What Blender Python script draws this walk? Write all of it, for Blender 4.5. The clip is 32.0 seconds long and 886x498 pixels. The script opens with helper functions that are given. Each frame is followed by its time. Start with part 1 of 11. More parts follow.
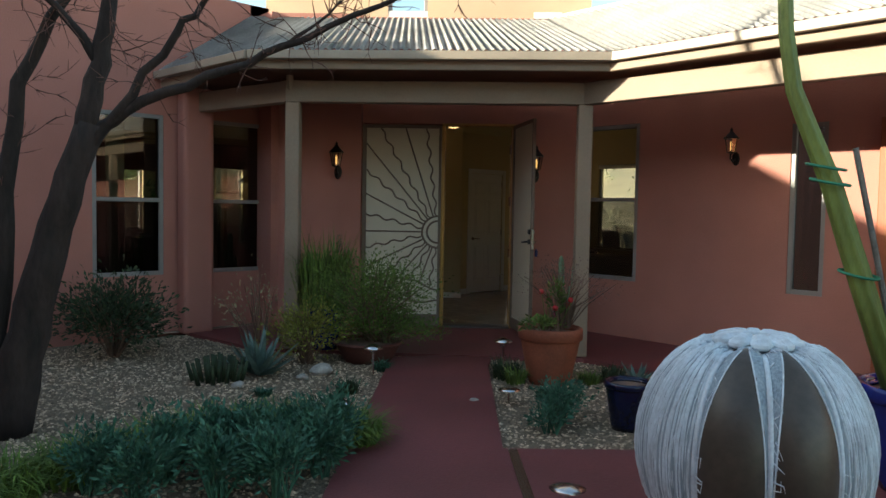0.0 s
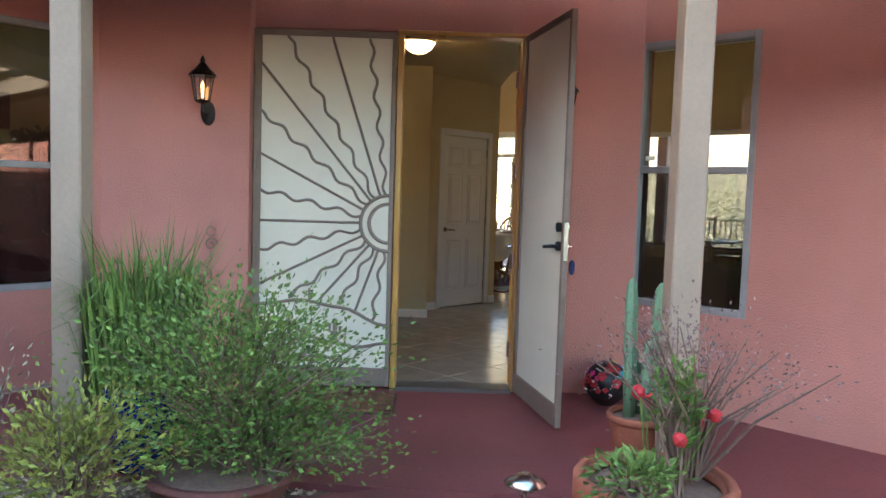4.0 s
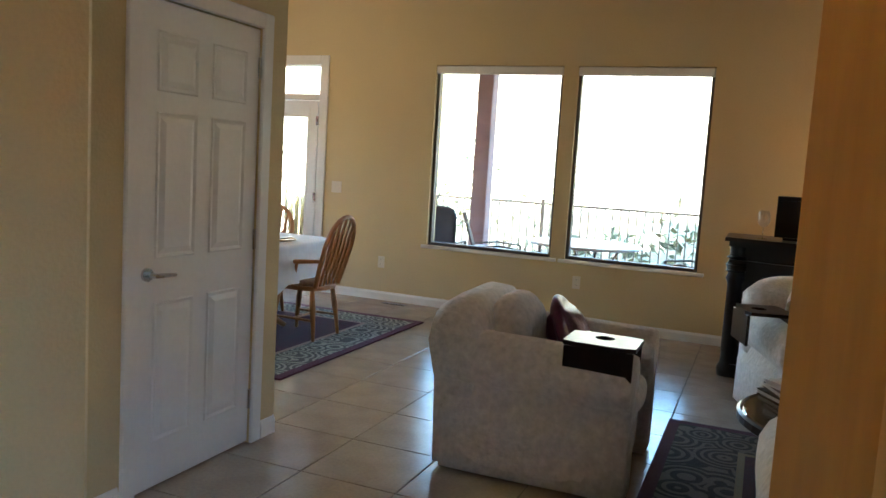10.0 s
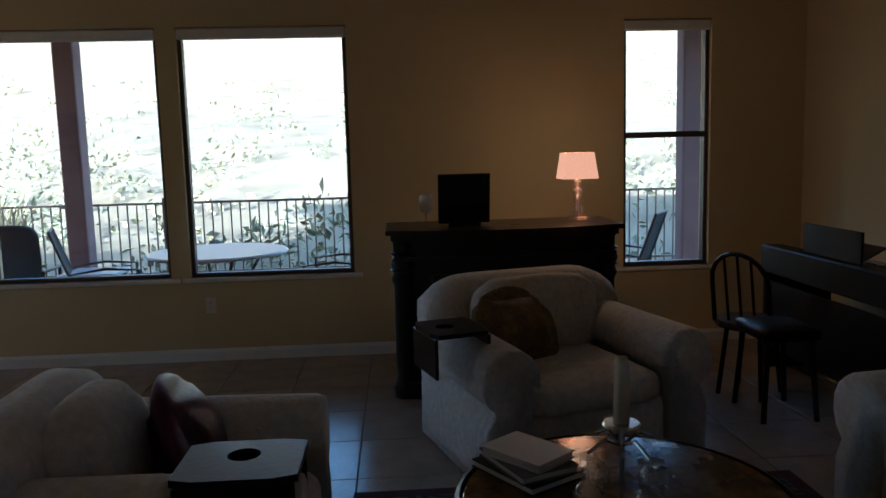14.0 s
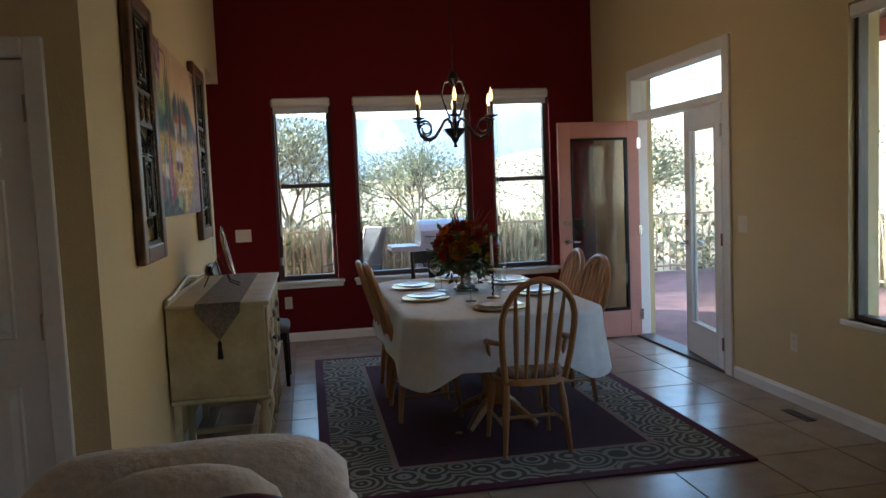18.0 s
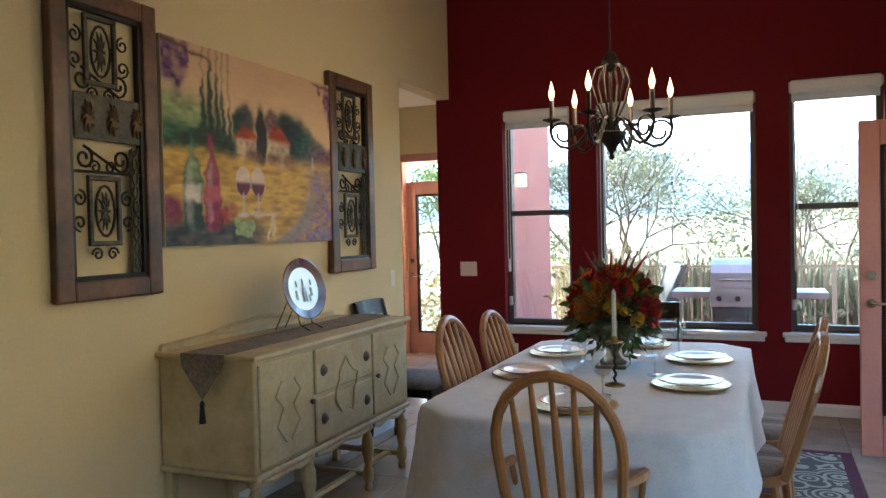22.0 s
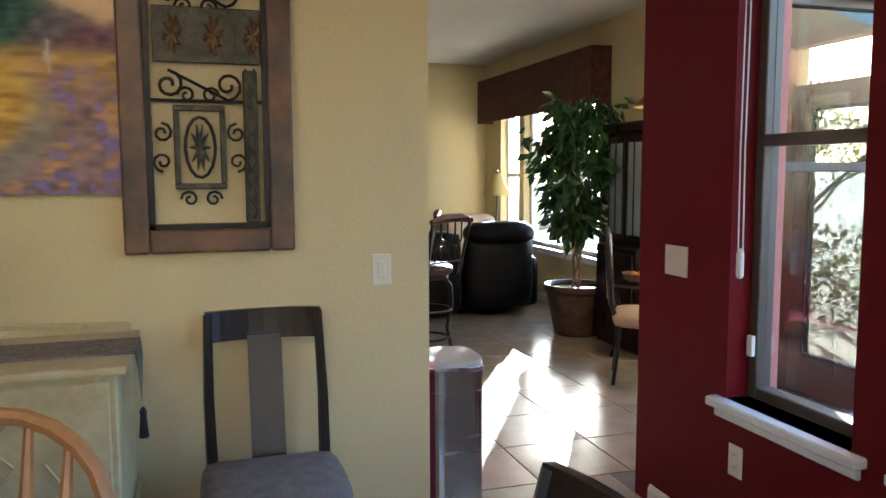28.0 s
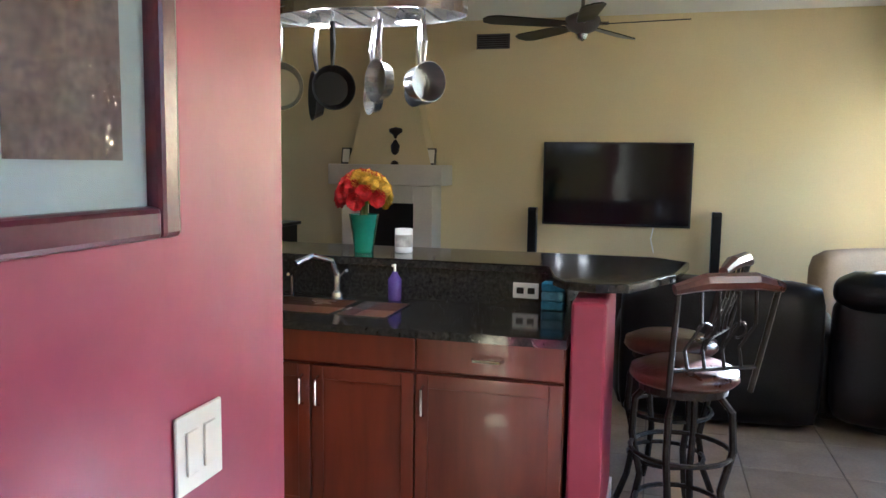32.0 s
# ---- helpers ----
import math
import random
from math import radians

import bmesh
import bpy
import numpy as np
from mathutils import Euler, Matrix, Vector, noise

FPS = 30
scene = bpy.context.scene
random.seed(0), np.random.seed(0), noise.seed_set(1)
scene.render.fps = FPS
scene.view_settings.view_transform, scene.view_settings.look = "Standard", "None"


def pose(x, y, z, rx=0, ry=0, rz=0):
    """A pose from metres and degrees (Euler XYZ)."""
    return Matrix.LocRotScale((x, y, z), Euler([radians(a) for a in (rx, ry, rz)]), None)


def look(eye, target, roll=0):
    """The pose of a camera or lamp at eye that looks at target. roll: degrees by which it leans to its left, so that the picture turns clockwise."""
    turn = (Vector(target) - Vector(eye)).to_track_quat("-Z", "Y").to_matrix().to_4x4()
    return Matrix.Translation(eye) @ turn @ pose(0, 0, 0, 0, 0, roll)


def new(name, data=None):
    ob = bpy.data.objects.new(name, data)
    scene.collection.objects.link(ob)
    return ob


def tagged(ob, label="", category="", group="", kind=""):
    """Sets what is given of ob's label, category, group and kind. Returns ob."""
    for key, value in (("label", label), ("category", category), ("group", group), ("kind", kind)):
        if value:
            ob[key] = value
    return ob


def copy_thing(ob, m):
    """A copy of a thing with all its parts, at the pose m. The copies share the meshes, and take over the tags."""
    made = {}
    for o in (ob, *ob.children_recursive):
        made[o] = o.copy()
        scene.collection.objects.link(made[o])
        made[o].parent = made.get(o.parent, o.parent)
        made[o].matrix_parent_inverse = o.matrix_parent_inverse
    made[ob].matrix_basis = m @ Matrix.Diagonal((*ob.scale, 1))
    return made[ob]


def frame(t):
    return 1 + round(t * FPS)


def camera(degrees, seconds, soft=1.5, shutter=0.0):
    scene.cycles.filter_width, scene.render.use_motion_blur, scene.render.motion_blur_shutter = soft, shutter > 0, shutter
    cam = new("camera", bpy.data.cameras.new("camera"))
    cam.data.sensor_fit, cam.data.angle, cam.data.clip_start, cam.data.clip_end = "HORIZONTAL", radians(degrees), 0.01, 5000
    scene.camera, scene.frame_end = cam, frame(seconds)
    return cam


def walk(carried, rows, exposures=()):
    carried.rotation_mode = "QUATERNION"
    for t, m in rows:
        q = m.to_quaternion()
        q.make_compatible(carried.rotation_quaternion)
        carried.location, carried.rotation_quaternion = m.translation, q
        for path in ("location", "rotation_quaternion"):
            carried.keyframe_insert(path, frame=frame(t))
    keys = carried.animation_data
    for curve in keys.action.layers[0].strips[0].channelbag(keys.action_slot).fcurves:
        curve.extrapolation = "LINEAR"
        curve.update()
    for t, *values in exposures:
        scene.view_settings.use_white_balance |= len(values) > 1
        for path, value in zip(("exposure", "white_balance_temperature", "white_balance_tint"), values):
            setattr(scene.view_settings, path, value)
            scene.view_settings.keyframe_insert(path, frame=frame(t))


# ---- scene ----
cam = camera(59.9, 32.0)

PATH = [
    (0, (1.97, 1.293, 1.424), (3.34, 2.746, 1.32), 1.0),
    (0.5, (2.303, 1.636, 1.441), (3.675, 3.088, 1.335), 0.8),
    (1, (2.639, 2.006, 1.435), (4.019, 3.45, 1.329), 0.8),
    (1.5, (2.984, 2.361, 1.429), (4.369, 3.8, 1.32), 0.8),
    (2, (3.327, 2.717, 1.428), (4.709, 4.158, 1.311), 1.3),
    (2.5, (3.654, 3.056, 1.413), (5.043, 4.489, 1.278), 1.2),
    (4.5, (5.141, 4.539, 1.371), (6.62, 5.877, 1.219), 2.3),
    (5, (5.483, 4.903, 1.386), (7.034, 6.156, 1.234), 2.1),
    (5.5, (5.811, 5.258, 1.393), (7.383, 6.483, 1.229), 2.4),
    (6, (6.139, 5.629, 1.403), (7.721, 6.84, 1.222), 2.5),
    (6.5, (6.542, 5.973, 1.423), (8.105, 7.208, 1.236), 2.7),
    (7, (6.93, 6.329, 1.41), (8.502, 7.55, 1.216), 2.5),
    (7.5, (7.3, 6.63, 1.425), (8.88, 7.839, 1.229), 2.9),
    (8, (7.657, 6.944, 1.422), (9.266, 8.118, 1.242), 2.8),
    (8.5, (7.995, 7.231, 1.432), (9.621, 8.383, 1.262), 2.7),
    (9, (8.308, 7.529, 1.439), (9.955, 8.648, 1.251), 3.1),
    (9.5, (8.589, 7.872, 1.429), (10.338, 8.821, 1.223), 3.1),
    (10, (8.874, 8.148, 1.444), (10.712, 8.906, 1.229), 3.5),
    (10.5, (9.065, 8.444, 1.437), (11.01, 8.851, 1.21), 3.7),
    (11, (9.182, 8.782, 1.505), (11.168, 8.833, 1.269), 2.6),
    (11.5, (9.311, 9.0, 1.529), (11.282, 8.752, 1.295), 2.4),
    (12, (9.491, 9.167, 1.533), (11.439, 8.803, 1.267), 1.7),
    (12.5, (9.733, 9.165, 1.519), (11.666, 8.743, 1.229), 1.2),
    (13, (10.001, 9.091, 1.513), (11.908, 8.587, 1.185), 0.6),
    (13.5, (10.129, 8.774, 1.519), (12.054, 8.326, 1.213), -0.4),
    (14, (10.31, 8.322, 1.504), (12.292, 8.203, 1.256), -1.5),
    (14.5, (10.488, 7.939, 1.502), (12.457, 8.24, 1.316), -1.4),
    (15, (10.714, 7.588, 1.456), (12.511, 8.449, 1.287), -1.2),
    (15.5, (10.911, 7.392, 1.423), (12.5, 8.592, 1.24), -1.3),
    (17.5, (12.428, 7.297, 1.548), (13.01, 9.202, 1.37), -2.3),
    (18, (12.973, 7.326, 1.489), (13.316, 9.291, 1.334), -2.4),
    (18.5, (13.409, 7.353, 1.451), (13.537, 9.344, 1.299), -2.5),
    (19, (13.76, 7.371, 1.415), (13.641, 9.362, 1.266), -2.9),
    (19.5, (14.064, 7.428, 1.422), (13.63, 9.375, 1.274), -3.1),
    (20, (14.281, 7.562, 1.417), (13.618, 9.445, 1.29), -3.0),
    (20.5, (14.501, 7.762, 1.427), (13.763, 9.616, 1.305), -2.2),
    (21, (14.625, 8.08, 1.418), (13.901, 9.942, 1.325), -1.8),
    (21.5, (14.652, 8.476, 1.431), (13.91, 10.332, 1.38), -1.4),
    (22, (14.752, 8.896, 1.445), (13.98, 10.74, 1.398), -1.3),
    (22.5, (14.882, 9.289, 1.434), (14.107, 11.131, 1.367), -1.6),
    (23, (15.115, 9.601, 1.421), (14.251, 11.401, 1.313), -2.0),
    (23.5, (15.307, 9.939, 1.406), (14.324, 11.676, 1.274), -2.2),
    (24, (15.428, 10.282, 1.418), (14.324, 11.944, 1.276), -1.9),
    (24.5, (15.515, 10.668, 1.418), (14.283, 12.236, 1.26), -1.7),
    (25.2, (15.575, 11.279, 1.486), (14.218, 12.739, 1.328), -0.5),
    (25.5, (15.631, 11.571, 1.472), (14.192, 12.95, 1.308), -0.2),
    (27.5, (15.264, 13.082, 1.41), (13.452, 13.913, 1.249), -0.4),
    (28, (15.053, 13.392, 1.47), (13.153, 13.985, 1.272), -0.2),
    (28.5, (14.808, 13.721, 1.471), (12.86, 14.128, 1.272), -0.0),
    (29, (14.498, 13.983, 1.48), (12.538, 14.329, 1.28), 0.0),
    (29.5, (14.192, 14.226, 1.491), (12.226, 14.524, 1.278), 0.3),
    (30, (13.87, 14.412, 1.49), (11.889, 14.63, 1.291), 0.2),
    (30.5, (13.581, 14.6, 1.525), (11.592, 14.635, 1.325), 0.6),
    (31, (13.24, 14.717, 1.528), (11.254, 14.593, 1.335), 0.7),
    (31.5, (12.886, 14.787, 1.542), (10.927, 14.444, 1.335), 1.0),
    (32, (12.511, 14.876, 1.53), (10.592, 14.353, 1.313), 0.8),
]
EXPO = [(0, 1.6, 6900, 1), (2, 2.4, 6800, 2), (5, 4.2, 5800, 5), (7, 4.25, 5800, 5), (8, 4.6, 5500, 3), (9, 5.45, 4900, -7), (10, 4.6, 5200, 3), (11, 3.0, 5000, 6), (12, 2.5, 4800, 8), (13, 2.5, 4700, 8), (15.5, 2.3, 4700, 8), (18, 3.1, 5400, 9), (20, 4.0, 5300, 8), (23, 3.9, 5300, 8), (25.5, 3.8, 5400, 8), (28, 4.0, 5200, 8), (30, 4.1, 4800, 8), (31, 4.4, 4800, 10), (32, 4.5, 4700, 10)]
walk(cam, [(t, look(eye, target, roll)) for t, eye, target, roll in PATH], EXPO)

# ---- world and light ----
world = bpy.data.worlds.new("world")
scene.world = world
world.use_nodes = True
wn = world.node_tree
sky = wn.nodes.new("ShaderNodeTexSky")
sky.sky_type = "NISHITA"
sky.sun_disc = False
SUN_FROM = Vector((-0.93, 0.56, 0.285)).normalized()
sky.sun_elevation = math.asin(SUN_FROM.z)
sky.sun_rotation = math.atan2(SUN_FROM.x, SUN_FROM.y)
sky.dust_density = 1.0
wn.links.new(sky.outputs[0], wn.nodes["Background"].inputs[0])
wn.nodes["Background"].inputs[1].default_value = 0.15
sun_data = bpy.data.lights.new("sun", "SUN")
sun_data.energy, sun_data.angle, sun_data.color = 5.0, radians(0.6), (1.0, 0.93, 0.82)
sun = new("sun", sun_data)
sun.matrix_world = look(SUN_FROM * 60, (0, 0, 0))


def area_lamp(name, eye, target, w, h, energy, color=(1, 1, 1)):
    d = bpy.data.lights.new(name, "AREA")
    d.shape, d.size, d.size_y, d.energy, d.color = "RECTANGLE", w, h, energy, color
    o = new(name, d)
    o.matrix_world = look(eye, target)
    return o


def point_lamp(name, at, energy, color=(1, 0.75, 0.45), r=0.03):
    d = bpy.data.lights.new(name, "POINT")
    d.energy, d.color, d.shadow_soft_size = energy, color, r
    o = new(name, d)
    o.location = at
    return o


# ---- materials ----
def mat(name, color, rough=0.6, metal=0.0, var=0.12, scale=3.0, grain=60.0, bump=0.05, col2=None, spec=0.5, stretch=(1, 1, 1), coat=0.0, sheen=0.0, emit=None, island=0.0, trans=0.0):
    """Base colour varied at two scales, with fine relief."""
    m = bpy.data.materials.new(name)
    m.use_nodes = True
    t = m.node_tree
    b = t.nodes["Principled BSDF"]
    co = t.nodes.new("ShaderNodeTexCoord")
    mp = t.nodes.new("ShaderNodeMapping")
    mp.inputs["Scale"].default_value = stretch
    t.links.new(co.outputs["Object"], mp.inputs[0])
    n1 = t.nodes.new("ShaderNodeTexNoise")
    n1.inputs["Scale"].default_value = scale
    n1.inputs["Detail"].default_value = 5
    n2 = t.nodes.new("ShaderNodeTexNoise")
    n2.inputs["Scale"].default_value = grain
    n2.inputs["Detail"].default_value = 3
    for n in (n1, n2):
        t.links.new(mp.outputs[0], n.inputs[0])
    r = t.nodes.new("ShaderNodeValToRGB")
    c1 = Vector(color)
    c2 = Vector(col2) if col2 else c1 * (1 - 2 * var)
    r.color_ramp.elements[0].position, r.color_ramp.elements[1].position = 0.3, 0.7
    r.color_ramp.elements[0].color = (*[max(0, v) for v in c2], 1)
    r.color_ramp.elements[1].color = (*[min(1, v * (1 + 0.4 * var)) for v in c1], 1)
    t.links.new(n1.outputs["Fac"], r.inputs[0])
    mx = t.nodes.new("ShaderNodeMix")
    mx.data_type, mx.blend_type = "RGBA", "MULTIPLY"
    mx.inputs[0].default_value = min(1.0, var * 2.5)
    r2 = t.nodes.new("ShaderNodeValToRGB")
    r2.color_ramp.elements[0].position, r2.color_ramp.elements[1].position = 0.3, 0.65
    r2.color_ramp.elements[0].color = (0.55, 0.55, 0.55, 1)
    t.links.new(n2.outputs["Fac"], r2.inputs[0])
    t.links.new(r.outputs[0], mx.inputs[6])
    t.links.new(r2.outputs[0], mx.inputs[7])
    out = mx.outputs[2]
    if island:
        g = t.nodes.new("ShaderNodeObjectInfo") if island < 0 else t.nodes.new("ShaderNodeNewGeometry")
        h = t.nodes.new("ShaderNodeHueSaturation")
        mr = t.nodes.new("ShaderNodeMapRange")
        mr.inputs[3].default_value, mr.inputs[4].default_value = 1 - abs(island), 1 + abs(island)
        t.links.new(g.outputs["Random"] if island < 0 else g.outputs["Random Per Island"], mr.inputs[0])
        t.links.new(mr.outputs[0], h.inputs["Value"])
        t.links.new(out, h.inputs["Color"])
        out = h.outputs[0]
    t.links.new(out, b.inputs["Base Color"])
    rr = t.nodes.new("ShaderNodeMapRange")
    rr.inputs[3].default_value, rr.inputs[4].default_value = max(0.02, rough - 0.08), min(1, rough + 0.08)
    t.links.new(n1.outputs["Fac"], rr.inputs[0])
    t.links.new(rr.outputs[0], b.inputs["Roughness"])
    b.inputs["Metallic"].default_value = metal
    b.inputs["Specular IOR Level"].default_value = spec
    b.inputs["Coat Weight"].default_value = coat
    b.inputs["Sheen Weight"].default_value = sheen
    if trans:
        b.inputs["Transmission Weight"].default_value = trans
    if bump:
        bp = t.nodes.new("ShaderNodeBump")
        bp.inputs["Strength"].default_value = min(1.0, bump * 4)
        bp.inputs["Distance"].default_value = 0.01
        t.links.new(n2.outputs["Fac"], bp.inputs["Height"])
        t.links.new(bp.outputs[0], b.inputs["Normal"])
    if emit:
        b.inputs["Emission Color"].default_value = (*emit[:3], 1)
        b.inputs["Emission Strength"].default_value = emit[3]
    return m


def glass_mat(name, tint=(0.95, 0.97, 0.96), mirror=0.08, rough=0.0):
    m = bpy.data.materials.new(name)
    m.use_nodes = True
    t = m.node_tree
    t.nodes.remove(t.nodes["Principled BSDF"])
    o = t.nodes["Material Output"]
    tr = t.nodes.new("ShaderNodeBsdfTransparent")
    tr.inputs[0].default_value = (*tint, 1)
    gl = t.nodes.new("ShaderNodeBsdfGlossy")
    gl.inputs["Roughness"].default_value = rough
    fr = t.nodes.new("ShaderNodeLayerWeight")
    fr.inputs[0].default_value = 0.5
    pw = t.nodes.new("ShaderNodeMath")
    pw.operation = "POWER"
    pw.inputs[1].default_value = 4.0
    t.links.new(fr.outputs["Facing"], pw.inputs[0])
    mr = t.nodes.new("ShaderNodeMapRange")
    mr.inputs[3].default_value, mr.inputs[4].default_value = mirror * 0.4, 0.8
    t.links.new(pw.outputs[0], mr.inputs[0])
    mx = t.nodes.new("ShaderNodeMixShader")
    t.links.new(mr.outputs[0], mx.inputs[0])
    t.links.new(tr.outputs[0], mx.inputs[1])
    t.links.new(gl.outputs[0], mx.inputs[2])
    t.links.new(mx.outputs[0], o.inputs[0])
    return m


STUCCO = mat("pink_stucco", (0.46, 0.195, 0.15), 0.9, var=0.08, scale=1.2, grain=90, bump=0.12, col2=(0.40, 0.165, 0.125))
CREAM = mat("cream_wall_paint", (0.64, 0.52, 0.285), 0.75, var=0.04, scale=0.8, grain=70, bump=0.05)
REDW = mat("deep_red_wall_paint", (0.135, 0.004, 0.007), 0.7, spec=0.2, var=0.06, scale=0.9, grain=70, bump=0.05)
BERRY = mat("raspberry_red_gloss_paint", (0.31, 0.030, 0.072), 0.42, var=0.10, scale=1.5, grain=11, bump=0.03)
CEIL = mat("white_ceiling_paint", (0.78, 0.76, 0.70), 0.9, var=0.03, scale=1, grain=60, bump=0.06)
WHITE = mat("white_semi_gloss_paint", (0.78, 0.78, 0.76), 0.4, var=0.03, scale=2, grain=40, bump=0.02)
TRIMW = mat("white_trim_paint", (0.80, 0.79, 0.76), 0.45, var=0.03, scale=3, grain=40, bump=0.02)
TILE = mat("beige_ceramic_tile", (0.40, 0.33, 0.25), 0.22, var=0.10, scale=5, grain=60, bump=0.015, col2=(0.33, 0.265, 0.20), island=-0.07)
GROUT = mat("brown_grey_grout", (0.17, 0.14, 0.11), 0.9, var=0.1, scale=9, grain=90, bump=0.1)
TAN = mat("tan_painted_wood", (0.30, 0.22, 0.155), 0.7, var=0.07, scale=3, grain=50, bump=0.05)
ROOFM = mat("galvanised_corrugated_metal", (0.78, 0.76, 0.74), 0.5, metal=0.1, var=0.15, scale=2, grain=25, bump=0.03)
REDCON = mat("red_stained_concrete", (0.20, 0.052, 0.050), 0.6, var=0.14, scale=1.4, grain=60, bump=0.06)
BLACK = mat("black_satin", (0.010, 0.009, 0.010), 0.4, var=0.1, scale=4, grain=60, bump=0.02, spec=0.3)
IRON = mat("dark_wrought_iron", (0.03, 0.025, 0.022), 0.45, metal=0.7, var=0.2, scale=20, grain=80, bump=0.05)
CHROME = mat("brushed_chrome", (0.62, 0.60, 0.58), 0.22, metal=1.0, var=0.05, scale=8, grain=90, bump=0.01)
BRONZE = mat("bronze_window_frame", (0.12, 0.10, 0.085), 0.45, metal=0.4, var=0.08, scale=4, grain=60, bump=0.02)
GREYFR = mat("grey_aluminium_window_frame", (0.27, 0.255, 0.24), 0.5, metal=0.2, var=0.06, scale=4, grain=60, bump=0.02)
GLASS = glass_mat("window_glass", (0.93, 0.95, 0.94), 0.10)
DKGLASS = glass_mat("screened_window_glass", (0.42, 0.42, 0.42), 0.12)
# these two carry the dimness of the rooms behind in their grey tint
DKSCREEN = glass_mat("shade_tinted_insect_screen_glass", (0.16, 0.16, 0.16), 0.10)
DIMGLASS = glass_mat("shade_tinted_glass", (0.50, 0.50, 0.48), 0.14)


# ---- building helpers ----
def part(name, bm, material, parent=None, label="", smooth=False):
    me = bpy.data.meshes.new(name)
    bm.normal_update()
    bm.to_mesh(me)
    bm.free()
    if smooth:
        me.polygons.foreach_set("use_smooth", [True] * len(me.polygons))
    for m in material if isinstance(material, (list, tuple)) else (material,):
        me.materials.append(m)
    o = new(name, me)
    o.parent = parent
    if label:
        o["label"] = label
    return o


def thing(name, label, category, at=(0, 0, 0), rz=0.0, group="", kind=""):
    e = new(name)
    e.empty_display_size = 0.1
    e.matrix_basis = pose(*at, 0, 0, rz)
    return tagged(e, label, category, group, kind)


def box(bm, x0, x1, y0, y1, z0, z1, bevel=0.0, seg=1):
    v = [bm.verts.new(p) for p in ((x0, y0, z0), (x1, y0, z0), (x1, y1, z0), (x0, y1, z0), (x0, y0, z1), (x1, y0, z1), (x1, y1, z1), (x0, y1, z1))]
    f = [bm.faces.new([v[i] for i in q]) for q in ((3, 2, 1, 0), (4, 5, 6, 7), (0, 1, 5, 4), (1, 2, 6, 5), (2, 3, 7, 6), (3, 0, 4, 7))]
    if bevel:
        edges = list({e for q in f for e in q.edges})
        bmesh.ops.bevel(bm, geom=edges, offset=bevel, segments=seg, affect="EDGES", profile=0.5)
    return v


def bx(x0, x1, y0, y1, z0, z1, bevel=0.0, seg=1):
    bm = bmesh.new()
    box(bm, x0, x1, y0, y1, z0, z1, bevel, seg)
    return bm


def lathe(bm, profile, n=20, at=(0, 0, 0), squash=(1, 1), caps="both"):
    """Turned body from (radius, height) pairs; caps: both, bottom, none, or ring for a closed ring."""
    rings = []
    for r, z in profile:
        rings.append([bm.verts.new((at[0] + r * squash[0] * math.cos(2 * math.pi * i / n), at[1] + r * squash[1] * math.sin(2 * math.pi * i / n), at[2] + z)) for i in range(n)])
    for a, b in zip(rings, rings[1:] + (rings[:1] if caps == "ring" else [])):
        for i in range(n):
            bm.faces.new((a[i], a[(i + 1) % n], b[(i + 1) % n], b[i]))
    if profile[0][0] > 1e-4 and caps in ("both", "bottom"):
        bm.faces.new(rings[0][::-1])
    if profile[-1][0] > 1e-4 and caps == "both":
        bm.faces.new(rings[-1])


def turned(profile, n=20, at=(0, 0, 0), squash=(1, 1), caps="both"):
    bm = bmesh.new()
    lathe(bm, profile, n, at, squash, caps)
    return bm


def tube(bm, pts, r, n=8, closed=False):
    """A rod of radius r (number or list) along points."""
    pts = [Vector(p) for p in pts]
    k = len(pts)
    rr = r if isinstance(r, (list, tuple)) else [r] * k
    rings, ref = [], None
    for i, p in enumerate(pts):
        a, b = pts[(i - 1) % k if closed else max(i - 1, 0)], pts[(i + 1) % k if closed else min(i + 1, k - 1)]
        d = (b - a).normalized()
        if ref is None:
            ref = d.orthogonal().normalized()
        ref = (ref - d * ref.dot(d)).normalized()
        s = d.cross(ref)
        rings.append([bm.verts.new(p + (ref * math.cos(2 * math.pi * j / n) + s * math.sin(2 * math.pi * j / n)) * rr[i]) for j in range(n)])
    for i in range(k if closed else k - 1):
        a, b = rings[i], rings[(i + 1) % k]
        for j in range(n):
            bm.faces.new((a[j], a[(j + 1) % n], b[(j + 1) % n], b[j]))
    if not closed:
        bm.faces.new(rings[0][::-1])
        bm.faces.new(rings[-1])


def rod(pts, r, n=8, closed=False):
    bm = bmesh.new()
    tube(bm, pts, r, n, closed)
    return bm


def arc(cx, cz, r, a0, a1, n=10, y=0.0):
    return [(cx + r * math.cos(radians(a0 + (a1 - a0) * i / n)), y, cz + r * math.sin(radians(a0 + (a1 - a0) * i / n))) for i in range(n + 1)]


def slab(outline, z0, z1, bevel=0.0, seg=2):
    """A plate with the given outline."""
    bm = bmesh.new()
    a = [bm.verts.new((x, y, z0)) for x, y in outline]
    b = [bm.verts.new((x, y, z1)) for x, y in outline]
    bm.faces.new(a[::-1])
    top = bm.faces.new(b)
    n = len(a)
    for i in range(n):
        bm.faces.new((a[i], a[(i + 1) % n], b[(i + 1) % n], b[i]))
    if bevel:
        bmesh.ops.bevel(bm, geom=list(top.edges), offset=bevel, segments=seg, affect="EDGES", profile=0.5)
    return bm


